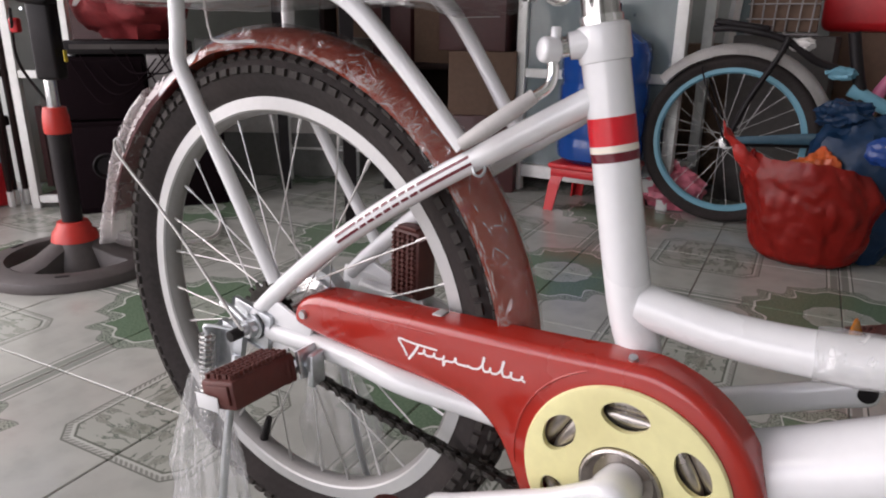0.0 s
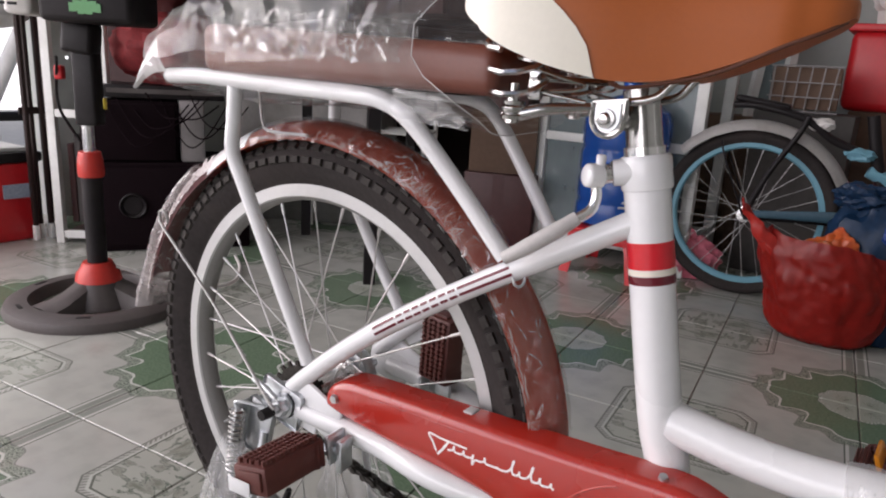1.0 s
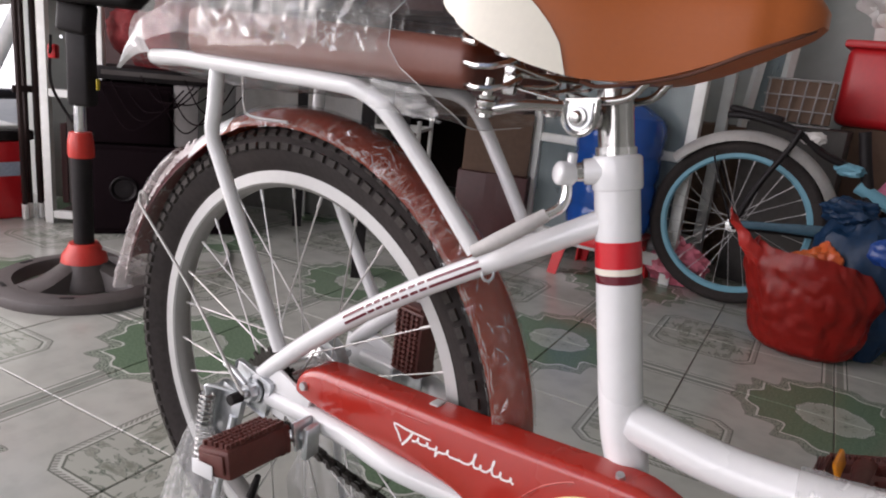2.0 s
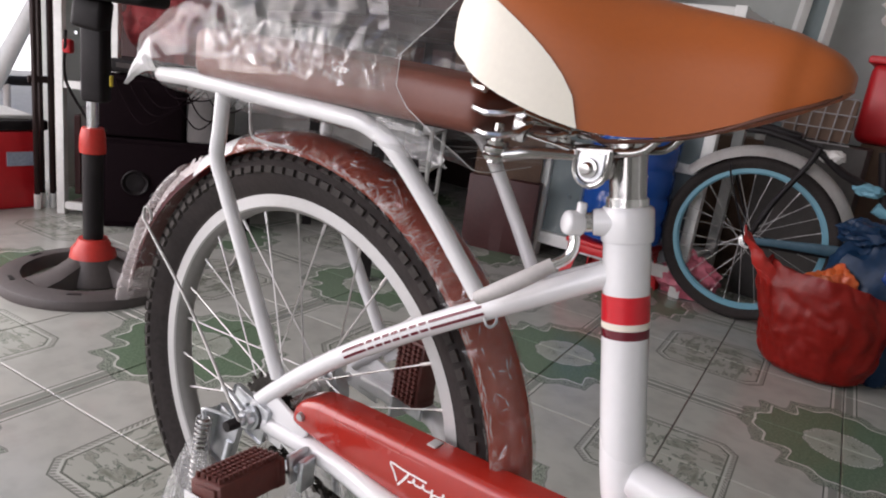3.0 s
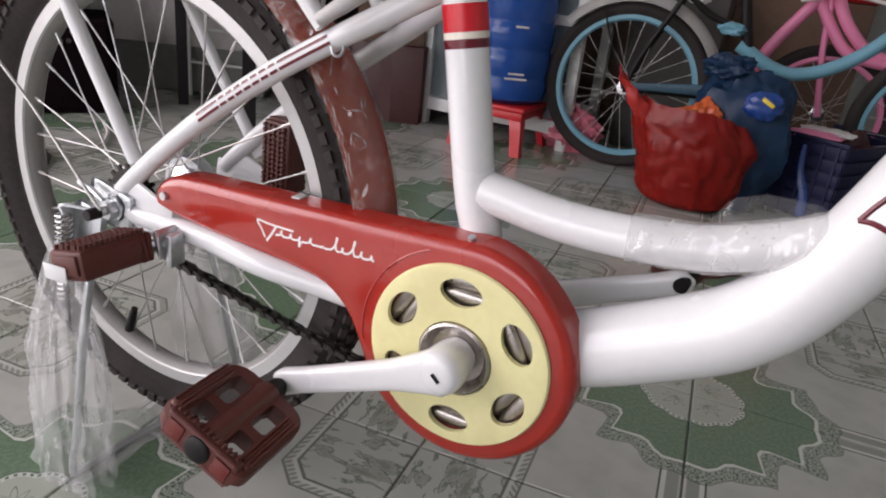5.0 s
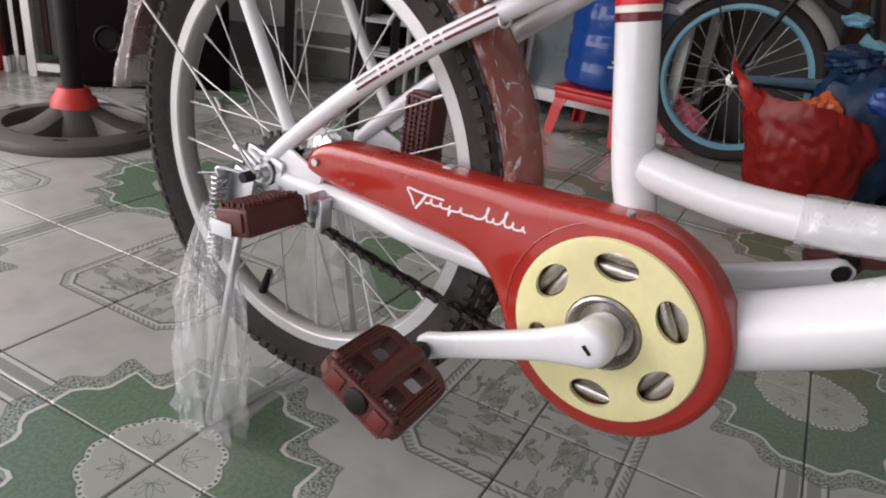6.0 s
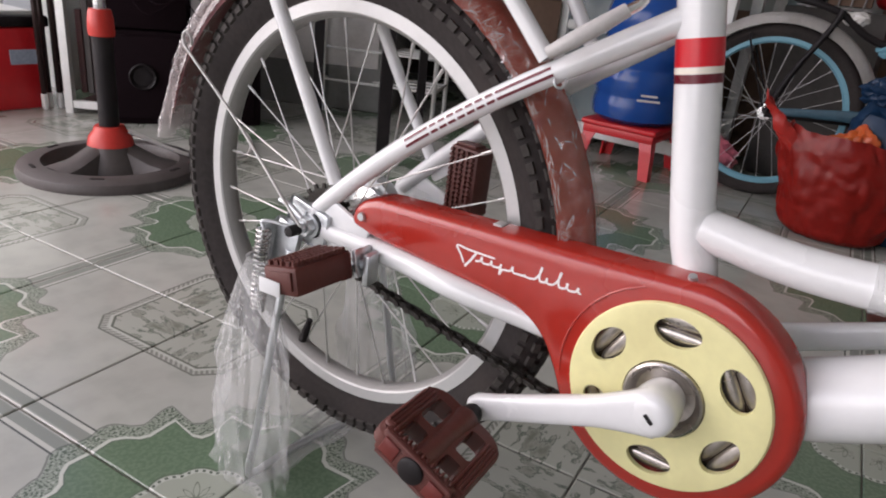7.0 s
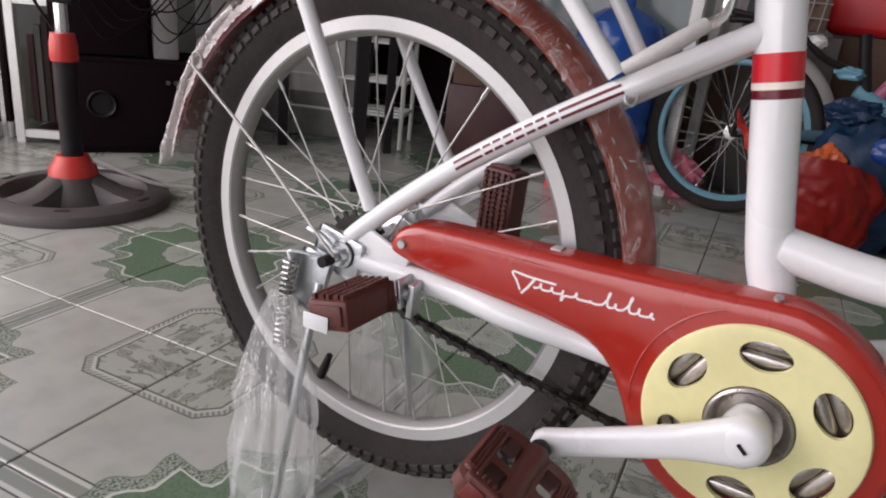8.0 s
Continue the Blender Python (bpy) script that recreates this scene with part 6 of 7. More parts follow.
part("door", block((0.50, 0.010, 0.30), at(-1.515, 1.442, 0.32, 0, 0, 30), 0.006), PALE_GREY, grey, "grey door with dark pits")
shelf = thing("dark_shelf", "dark wooden shelf unit crowded with cartons", "shelf", at=(-1.2, 2.3, 0))
for x in (-1.95, -0.66):
    part("side", block((0.03, 0.36, 1.7), at(x, 2.35, 0.85), 0.003), DARK_WOOD, shelf)
for z in (0.40, 0.85, 1.3, 1.68):
    part("board", block((1.26, 0.36, 0.025), at(-1.305, 2.35, z), 0.003), DARK_WOOD, shelf)
part("back", block((1.26, 0.012, 1.66), at(-1.305, 2.525, 0.85)), DARK_WOOD, shelf)
random.seed(5)


def carton(x, y, z, sx, sy, sz, rz, mat=None, label="brown cardboard carton, taped shut"):
    ob = thing("carton", label, "carton", "stacked cartons", at=(x, y, z))
    part("body", block((sx, sy, sz), at(x, y, z + sz / 2, 0, 0, rz), 0.004), mat or CARTON, ob)
    part("tape", block((0.045, sy * 1.004, sz * 1.004), at(x, y, z + sz / 2, 0, 0, rz)), mat or CARTON, ob)
    return ob


for i, (z, h) in enumerate(((0.4125, 0.30), (0.8625, 0.30), (1.3125, 0.25))):
    x = -1.90
    while x < -0.90:
        w = random.uniform(0.14, 0.24)
        carton(x + w / 2 + 0.01, 2.34, z, w, 0.26, h * random.uniform(0.6, 1.0), 0, random.choice((CARTON, MAROON_PANEL, MAROON_PANEL, DARK_WOOD)), "closed carton on the dark shelf")
        x += w + 0.02
carton(-0.80, 1.80, 0.0, 0.26, 0.26, 0.27, 18, MAROON_PANEL, "dark maroon carton standing on the floor")
carton(-0.82, 1.81, 0.27, 0.24, 0.24, 0.22, 26, CARTON, "brown carton stacked on a darker one")
carton(-0.84, 1.82, 0.49, 0.25, 0.22, 0.20, 10, MAROON_PANEL, "maroon carton on top of the stack")

# table with one black leg in view
table = thing("table", "dark table on slim black legs", "table", at=(-0.93, 1.35, 0))
for x, y in ((-0.80, 1.02), (-1.35, 1.30)):
    part("leg", tube([(x, y, 0), (x - 0.006, y + 0.01, 0.70)], [0.024, 0.026], n=4, curved=False), BLACK, table)
part("leg", tube([(-1.05, 1.52, 0), (-1.05, 1.52, 0.70)], 0.02, n=4, curved=False), BLACK, table)
part("tabletop", block((0.75, 0.55, 0.030), at(-1.03, 1.25, 0.715, 0, 0, -27), 0.006), DARK_WOOD, table, "dark wooden top")

# white tubular rack behind the wheel
rack = thing("wire_rack", "white tubular shoe rack on the floor", "rack", at=(-1.2, 1.6, 0))
RM = at(-1.30, 1.62, 0, 0, 0, 24)
for x in (-0.22, 0.22):
    for y in (-0.11, 0.11):
        part("leg", tube([RM @ V((x, y, 0)), RM @ V((x, y, 0.42))], 0.009, n=10, curved=False), RACK_WHITE, rack)
    for z in (0.12, 0.24, 0.38):
        part("end_rail", tube([RM @ V((x, -0.11, z)), RM @ V((x, 0.11, z))], 0.006, n=8, curved=False), RACK_WHITE, rack)
for z in (0.12, 0.24, 0.38):
    for y in (-0.11, -0.04, 0.04, 0.11):
        part("bar", tube([RM @ V((-0.22, y, z)), RM @ V((0.22, y, z))], 0.005, n=8, curved=False), RACK_WHITE, rack)

# glass display case on short legs
case = thing("glass_case", "white-framed glass display case with dusty panes", "display case", at=(-0.45, 1.95, 0))
CX0, CX1, CY0, CY1, CZ0, CZ1 = -0.66, -0.12, 1.80, 2.15, 0.055, 0.92
for x in (CX0, CX1):
    for y in (CY0, CY1):
        part("post", block((0.036, 0.036, CZ1), at(x, y, CZ1 / 2), 0.003), RACK_WHITE, case)
for z in (CZ0 + 0.02, CZ1 - 0.02, 0.42):
    for y in (CY0, CY1):
        part("long_rail", block((CX1 - CX0 - 0.036, 0.030, 0.045 if z < 0.1 else 0.03), at((CX0 + CX1) / 2, y, z), 0.003), RACK_WHITE, case)
    for x in (CX0, CX1):
        part("side_rail", block((0.030, CY1 - CY0 - 0.036, 0.045 if z < 0.1 else 0.03), at(x, (CY0 + CY1) / 2, z), 0.003), RACK_WHITE, case)
part("floor_panel", block((CX1 - CX0, CY1 - CY0, 0.010), at((CX0 + CX1) / 2, (CY0 + CY1) / 2, CZ0 + 0.05)), RACK_WHITE, case)
part("pane", block((CX1 - CX0 - 0.04, 0.005, CZ1 - 0.12), at((CX0 + CX1) / 2, CY0, 0.5)), CASE_GLASS, case, "dusty front pane")
part("pane", block((0.005, CY1 - CY0 - 0.04, CZ1 - 0.12), at(CX0, (CY0 + CY1) / 2, 0.5)), CASE_GLASS, case)
for k, (x, r) in enumerate(((-0.52, 0.085), (-0.34, 0.07))):
    ob = lump((x, 1.97, CZ0 + 0.056 + 0.11), (r, 0.08, 0.11), PALE_GREY, "wrapped_parcel", 11.0 + k, flat=0.2)
    tagged(ob, "pale wrapped parcel inside the glass case", "parcel")

# red stool with the water bottle on it
stool = thing("stool", "low red plastic stool with splayed legs", "stool", at=(-0.318, 1.705, 0))
HX, HY, HZ = -0.318, 1.705, 0.156
bm = block((0.25, 0.25, 0.018), at(HX, HY, HZ - 0.009), 0.007, 3)
part("seat", bm, RED_PLASTIC, stool)
part("apron", block((0.235, 0.235, 0.026), at(HX, HY, HZ - 0.030), 0.004), RED_PLASTIC, stool)
for sx in (-1, 1):
    for sy in (-1, 1):
        bm = bmesh.new()
        rows = []
        for z, o, w in ((HZ - 0.03, 0.112, 0.044), (0.09, 0.120, 0.038), (0.0, 0.130, 0.032)):
            cx, cy = HX + sx * o, HY + sy * o
            rows.append([bm.verts.new((cx - sx * a * w, cy - sy * b * w, z)) for a, b in ((0, 0), (1, 0), (1, 0.16), (0.16, 0.16), (0.16, 1), (0, 1))])
        for r, q in zip(rows, rows[1:]):
            for k in range(6):
                bm.faces.new((r[k], r[(k + 1) % 6], q[(k + 1) % 6], q[k]))
        bm.faces.new(rows[-1])
        part("leg", bm, RED_PLASTIC, stool, smooth=False)
bottle = thing("water_bottle", "large blue water-cooler bottle standing on the stool", "bottle", at=(HX, HY, HZ))
prof = [(0, HZ + 0.002), (0.110, HZ + 0.002), (0.134, HZ + 0.018), (0.138, HZ + 0.04)]
for k in range(3):
    z = HZ + 0.07 + 0.085 * k
    prof += [(0.138, z), (0.133, z + 0.010), (0.133, z + 0.020), (0.138, z + 0.030)]
prof += [(0.138, HZ + 0.34), (0.126, HZ + 0.375), (0.070, HZ + 0.41), (0.030, HZ + 0.425), (0.028, HZ + 0.47), (0, HZ + 0.47)]
part("shell", lathe(prof, (HX, HY, 0), axis=(0, 0, 1), n=48), BOTTLE_BLUE, bottle)
part("cap", lathe([(0, HZ + 0.47), (0.032, HZ + 0.462), (0.032, HZ + 0.49), (0, HZ + 0.495)], (HX, HY, 0), axis=(0, 0, 1), n=24), NAVY, bottle)
for k, (w, z) in enumerate(((0.05, 0.10), (0.07, 0.085), (0.04, 0.24))):
    part("print_bar", block((w, 0.0015, 0.006), at(HX + 0.078, HY - 0.1180, HZ + z, 0, 0, 33)), PALE_GREY, bottle, "pale printed bar")

# second bicycle, leaning by the wall
bike2 = thing("bicycle", "child's bicycle with sky-blue rims, black frame and pale mudguard", "bicycle", at=(0.10, 1.72, 0))
W2 = V((0.105, 1.72, 0.253))
wheel(bike2, "rear_wheel", W2, 0.215, 0.251, 0.020, SKY_BLUE, tread=False, hub_label="rear wheel with sky-blue rim")
bm, rings = bmesh.new(), []
for i in range(60):
    a = radians(12 + 128 * i / 59)
    rings.append([bm.verts.new((W2.x + (0.283 - 0.030 * abs(k / 4 - 1) ** 2.4) * math.cos(a), W2.y + 0.042 * (k / 4 - 1), W2.z + (0.283 - 0.030 * abs(k / 4 - 1) ** 2.4) * math.sin(a))) for k in range(9)])
for r, q in zip(rings, rings[1:]):
    for k in range(8):
        bm.faces.new((r[k], r[k + 1], q[k + 1], q[k]))
bmesh.ops.solidify(bm, geom=bm.faces[:], thickness=0.002)
part("rear_mudguard", bm, PALE_GREY, bike2, "pale scuffed mudguard")
frame2 = part("frame", tube([(0.47, 1.72, 0.27), (0.41, 1.72, 0.47), (0.385, 1.72, 0.57)], 0.016, n=14), BLACK, bike2, "black frame")
for s in (-1, 1):
    y = W2.y + s * 0.055
    part("seat_stay", tube([(W2.x, y, W2.z), (W2.x + 0.045, y, 0.38), (W2.x + 0.105, y, 0.50), (W2.x + 0.125, y, 0.555)], 0.0085, n=10), BLACK, frame2)
    part("chain_stay", tube([(W2.x, y, W2.z), (0.30, y * 0.5 + 0.86, 0.262), (0.47, 1.72, 0.268)], 0.009, n=10), BLACK, frame2)
    part("mudguard_stay", tube([(W2.x, y, W2.z), (W2.x - 0.075, y, 0.42), (W2.x - 0.095, W2.y + s * 0.030, 0.470)], 0.003, n=6), BLACK, frame2)
part("carrier", tube([(0.03, 1.69, 0.575), (0.10, 1.68, 0.575), (0.22, 1.68, 0.548), (0.30, 1.69, 0.495), (0.37, 1.70, 0.47)], 0.010, n=10), BLACK, frame2, "black carrier rail")
part("carrier", tube([(0.03, 1.75, 0.575), (0.10, 1.76, 0.575), (0.22, 1.76, 0.548), (0.30, 1.75, 0.495), (0.37, 1.74, 0.47)], 0.010, n=10), BLACK, frame2)
part("carrier_pad", block((0.15, 0.09, 0.018), at(0.105, 1.72, 0.586, 0, 8, 0), 0.008, 3), BLACK, frame2)
part("main_tube", tube([(0.40, 1.72, 0.42), (0.55, 1.72, 0.36), (0.70, 1.72, 0.42), (0.85, 1.72, 0.58)], 0.019, n=14), SKY_BLUE, frame2, "sky-blue main tube")
part("chain_cover", tube([(W2.x + 0.02, 1.655, 0.265), (0.22, 1.655, 0.275), (0.36, 1.655, 0.285), (0.47, 1.655, 0.27)], [0.010, 0.012, 0.018, 0.045], n=16, flat=0.3), DULL_BLUE, bike2, "dull blue chain cover")
part("crank_arm", tube([(0.47, 1.62, 0.27), (0.56, 1.62, 0.18)], 0.010, n=8, curved=False), STEEL, bike2)
wheel(bike2, "front_wheel", (0.98, 1.72, 0.253), 0.215, 0.251, 0.020, SKY_BLUE, tread=False, hub_label="front wheel with sky-blue rim")
part("fork", tube([(0.98, 1.68, 0.253), (0.90, 1.69, 0.50), (0.86, 1.72, 0.66)], 0.011, n=10), SKY_BLUE, frame2)
part("fork", tube([(0.98, 1.76, 0.253), (0.90, 1.75, 0.50), (0.86, 1.72, 0.66)], 0.011, n=10), SKY_BLUE, frame2)

# pink bicycle behind it
pink = thing("bicycle", "child's pink bicycle standing behind the blue one", "bicycle", at=(0.75, 2.1, 0))
wheel(pink, "rear_wheel", (0.62, 2.12, 0.222), 0.185, 0.220, 0.020, PINK, tread=False, hub_label="rear wheel with pink rim")
pf = part("frame", tube([(0.56, 2.06, 0.62), (0.63, 2.06, 0.50), (0.74, 2.07, 0.42), (0.90, 2.08, 0.45), (1.05, 2.08, 0.60)], 0.018, n=14), PINK, pink, "pink curved frame")
part("seat_stay", tube([(0.62, 2.06, 0.222), (0.58, 2.06, 0.42), (0.56, 2.06, 0.60)], 0.010, n=10), PINK, pf)
part("down_tube", tube([(0.60, 2.06, 0.68), (0.525, 2.06, 0.565), (0.425, 2.06, 0.405), (0.39, 2.06, 0.30)], 0.019, n=14), PINK, pf)
part("top_tube", tube([(0.53, 2.06, 0.57), (0.59, 2.06, 0.485), (0.66, 2.06, 0.42), (0.80, 2.07, 0.40)], 0.017, n=14), PINK, pf)
part("basket_bar", tube([(0.48, 2.02, 0.56), (0.62, 2.0, 0.585), (0.78, 2.02, 0.56)], 0.006, n=8), PALE_GREY, pf)

# wire basket, leaning profiles, carton and red sheet by the wall
basket = thing("wire_basket", "brown wire basket behind the blue bicycle", "basket", at=(0.13, 2.1, 0.5))
for k in range(6):
    part("wire", tube([(0.03 + 0.035 * k, 2.02, 0.56), (0.035 + 0.036 * k, 2.0, 0.70)], 0.0026, n=6, curved=False), DIM_GREY, basket)
for z in (0.56, 0.605, 0.65, 0.70):
    part("hoop", tube([(0.02, 2.02, z), (0.12, 2.0, z), (0.23, 2.02, z)], 0.0026, n=6), DIM_GREY, basket)
part("panel", block((0.20, 0.02, 0.13), at(0.125, 2.035, 0.632), 0.004), CARTON, basket, "brown woven side")
carton(0.13, 2.20, 0.0, 0.30, 0.28, 0.555, 0, material("grey_board", (0.085, 0.078, 0.074), 0.8, spec=0.2, vary=0.15, grain=10, bump=0.15, stain=0.3, stain_color=(0.05, 0.045, 0.045)), "tall dark grey carton by the wall")
for x0, x1 in ((-0.12, -0.02), (0.0, 0.05)):
    ob = solid("profile", tube([(x0, 2.30, 0.02), (x1, 2.52, 1.9)], 0.020, n=4, curved=False), RACK_WHITE, "white aluminium profile leaning on the wall", "profile", "leaning profiles", smooth=False)
ob = solid("glass_sheet", block((0.10, 0.008, 1.7), at(-0.035, 2.43, 0.88, -7, 2.5, 0)), CASE_GLASS, "narrow sheet of grey glass leaning on the wall", "glass")
carton(-0.16, 2.38, 0.0, 0.26, 0.22, 0.52, 24, CARTON, "brown carton with an open slanting flap")
red_sheet = thing("storage_tub", "large red plastic tub on a stack by the wall", "tub", at=(0.45, 2.35, 0))
part("tub", block((0.52, 0.30, 0.26), at(0.47, 2.38, 0.70), 0.03, 3), RED_PLASTIC, red_sheet)
part("tub_rim", block((0.55, 0.33, 0.025), at(0.47, 2.38, 0.835), 0.008), RED_PLASTIC, red_sheet)
part("plinth", block((0.46, 0.26, 0.568), at(0.47, 2.39, 0.285), 0.004), CARTON, red_sheet, "brown carton under the tub")
ob = lump((0.50, 2.36, 0.975), (0.30, 0.17, 0.125), PALE_GREY, "wrapped_parcel", 21.0, rough=0.3, flat=0.2)
tagged(ob, "greenish-grey parcel in clear wrap on the tub", "parcel")

# torn wrapping left on the blue bicycle's frame
lump((0.372, 1.700, 0.462), (0.038, 0.022, 0.018), SKY_BLUE, "frame_wrap", 93.0, bike2, "crumpled light blue wrapping on the frame", rough=0.3)
lump((0.262, 1.695, 0.535), (0.034, 0.022, 0.018), PALE_GREY, "frame_wrap", 91.0, bike2, "torn pale wrapping on the carrier", rough=0.3)

bike2.location = (0.057, 1.755, 0)
bike2.rotation_euler.z = radians(6)

# bags and crate in front of the blue bicycle


def carrier_bag(c, rx, ry, h, mat, label, seed, peak, near_lift=0.0):
    """A filled carrier bag: folded body that narrows to a gathered, tipped handle."""
    ob = thing("carrier_bag", label, "bag", at=(c[0], c[1], 0))
    bm, rings = bmesh.new(), []
    for i in range(70):
        t = i / 69
        w = float(np.interp(t, (0, 0.06, 0.3, 0.62, 0.85, 1.0), (0.60, 0.74, 0.88, 1.0, 1.0, 0.90)))
        ring = []
        for j in range(130):
            a = 2 * math.pi * j / 130
            f = 1 + 0.09 * noise.noise(V((3 * math.cos(a) + seed, 3 * math.sin(a), t * 3))) + 0.018 * math.sin(11 * a + 9 * t + seed) * t + 0.03 * abs(noise.noise(V((2 * math.cos(a) + t * 5, 2 * math.sin(a), t * 5 + seed)))) + 0.07 * abs(noise.noise(V((5 * math.cos(a), 5 * math.sin(a) + seed, t * 6))))
            q = V((rx * math.cos(a), ry * math.sin(a), h * t))
            f += 0.04 * (abs(noise.noise(q * 13 + V((seed, 0, 0)))) + 0.6 * abs(noise.noise(q * 31 + V((0, seed, 0)))) - 0.25)
            lift = h * t + peak * max(0, -math.cos(a)) ** 3 * t ** 3 + near_lift * max(0, -math.sin(a)) * t ** 2 + 0.010 * t * noise.noise(V((4 * math.cos(a), 4 * math.sin(a), seed)))
            ring.append(bm.verts.new((c[0] + rx * w * f * math.cos(a) - 0.02 * t * t, c[1] + ry * w * f * math.sin(a), 0.003 + lift)))
        rings.append(ring)
    for r, q in zip(rings, rings[1:]):
        for j in range(130):
            bm.faces.new((r[j], r[(j + 1) % 130], q[(j + 1) % 130], q[j]))
    bm.faces.new(rings[0])
    bmesh.ops.solidify(bm, geom=bm.faces[:], thickness=0.001)
    part("sack", bm, mat, ob)
    return ob


bag = carrier_bag((0.335, 1.49), 0.152, 0.100, 0.222, BAG_RED, "red plastic carrier bag full of goods, open at the top", 2.0, 0.050, 0.045)
bm = bmesh.new()
rows = []
for i in range(14):
    t = i / 13
    rows.append([bm.verts.new((0.225 - 0.105 * t + 0.032 * (1 - t * 0.62) * math.cos(a) * (1.6 - t), 1.45 - 0.045 * t + 0.024 * (1 - t * 0.6) * math.sin(a), 0.195 + 0.140 * t - 0.02 * t * math.cos(a) + 0.010 * math.sin(5 * t + 2 * a))) for a in (2 * math.pi * k / 18 for k in range(18))])
for r, q in zip(rows, rows[1:]):
    for k in range(18):
        bm.faces.new((r[k], r[(k + 1) % 18], q[(k + 1) % 18], q[k]))
bm.faces.new(rows[-1])
crumple(bm, 0.012, 30, 4.0)
part("bag_handle", bm, BAG_RED, bag, "gathered handle of the bag")
ob = lump((0.335, 1.50, 0.215), (0.060, 0.045, 0.065), BAG_ORANGE, "packet", 31.0, rough=0.35)
tagged(ob, "orange and red snack packet sticking out of the bag", "packet")
blue_bag = thing("carrier_bag", "dark translucent blue carrier bag, bulging", "bag", at=(0.44, 1.56, 0))
lump((0.425, 1.56, 0.192), (0.138, 0.075, 0.190), BAG_BLUE, "sack", 41.0, blue_bag, rough=0.20, flat=0.15)
lump((0.37, 1.555, 0.375), (0.060, 0.035, 0.035), BAG_BLUE, "bag_handle", 45.0, blue_bag, "crumpled handle of the bag", rough=0.45)
ob = lump((0.475, 1.480, 0.300), (0.046, 0.020, 0.036), BAG_BRIGHT, "packet", 51.0, rough=0.2)
tagged(ob, "bright blue packet with a yellow mark in the bag", "packet")
part("yellow_mark", block((0.034, 0.004, 0.010), at(0.484, 1.4585, 0.312, 0, 30, 0), 0.001), YELLOW, ob)
pink_bag = thing("carrier_bag", "small pink striped bag on the floor", "bag", at=(-0.11, 1.84, 0))
STRIPED = material("pink_striped_bag", (0.62, 0.16, 0.22), 0.4, vary=0.35, grain=9, bump=0.3, stain=0.8, stain_color=(0.75, 0.55, 0.55))
lump((-0.11, 1.84, 0.07), (0.10, 0.07, 0.068), STRIPED, "sack", 61.0, pink_bag, rough=0.3, flat=0.2)
part("bag_handle", tube([(-0.13, 1.83, 0.12), (-0.125, 1.82, 0.155), (-0.10, 1.82, 0.16), (-0.085, 1.83, 0.12)], [0.012, 0.008, 0.008, 0.012], n=8, flat=0.4), STRIPED, pink_bag, "knotted handle")
crate = thing("crate", "dark blue slatted plastic crate with goods inside", "crate", at=(0.685, 1.765, 0))
KM = at(0.685, 1.765, 0, 0, 0, -30)
for s in (-1, 1):
    for k in range(6):
        part("slat", block((0.200, 0.006, 0.029), KM @ at(0, s * 0.150, 0.018 + 0.036 * k), 0.002), NAVY, crate)
        part("end_slat", block((0.006, 0.292, 0.029), KM @ at(s * 0.100, 0, 0.018 + 0.036 * k), 0.002), NAVY, crate)
    part("side_wall", block((0.188, 0.003, 0.205), KM @ at(0, s * 0.1445, 0.108)), NAVY, crate)
    part("side_wall", block((0.003, 0.285, 0.205), KM @ at(s * 0.0945, 0, 0.108)), NAVY, crate)
    for k in range(5):
        part("rib", block((0.008, 0.004, 0.212), KM @ at(-0.08 + 0.04 * k, s * 0.1545, 0.110), 0.001), NAVY, crate)
part("rim", block((0.212, 0.012, 0.012), KM @ at(0, -0.152, 0.2205), 0.003), NAVY, crate)
part("rim", block((0.212, 0.012, 0.012), KM @ at(0, 0.152, 0.2205), 0.003), NAVY, crate)
part("bottom", block((0.188, 0.285, 0.006), KM @ at(0, 0, 0.006)), NAVY, crate)
part("blue_strap", tube([KM @ V((-0.01, -0.159, 0.20)), KM @ V((0.0, -0.160, 0.13)), KM @ V((0.030, -0.160, 0.06)), KM @ V((0.035, -0.159, 0.01))], [0.006, 0.009, 0.012, 0.014], n=8, flat=0.25), BAG_BRIGHT, crate, "strip of blue film hanging over the side")
ob = lump(tuple(KM @ V((0.01, 0.02, 0.135))), (0.075, 0.10, 0.10), MAROON_PANEL, "wrapped_parcel", 71.0, rough=0.3)
tagged(ob, "dark maroon wrapped goods heaped in the crate", "parcel")
ob = lump(tuple(KM @ V((-0.02, -0.115, 0.222))), (0.070, 0.022, 0.014), PINK, "packet", 81.0, rough=0.3)
tagged(ob, "flat pink packet on the heap in the crate", "packet")
ob = lump(tuple(KM @ V((-0.01, -0.075, 0.232))), (0.070, 0.028, 0.012), PALE_GREY, "packet", 85.0, rough=0.3)
tagged(ob, "flat white packet beside the pink one", "packet")
# ---- tiled floor, laid in squares of 0.305 m turned a little against the bicycle ----
TILE, TURN, OX, OY = 0.3048, 5.41, -0.3677, 0.1115


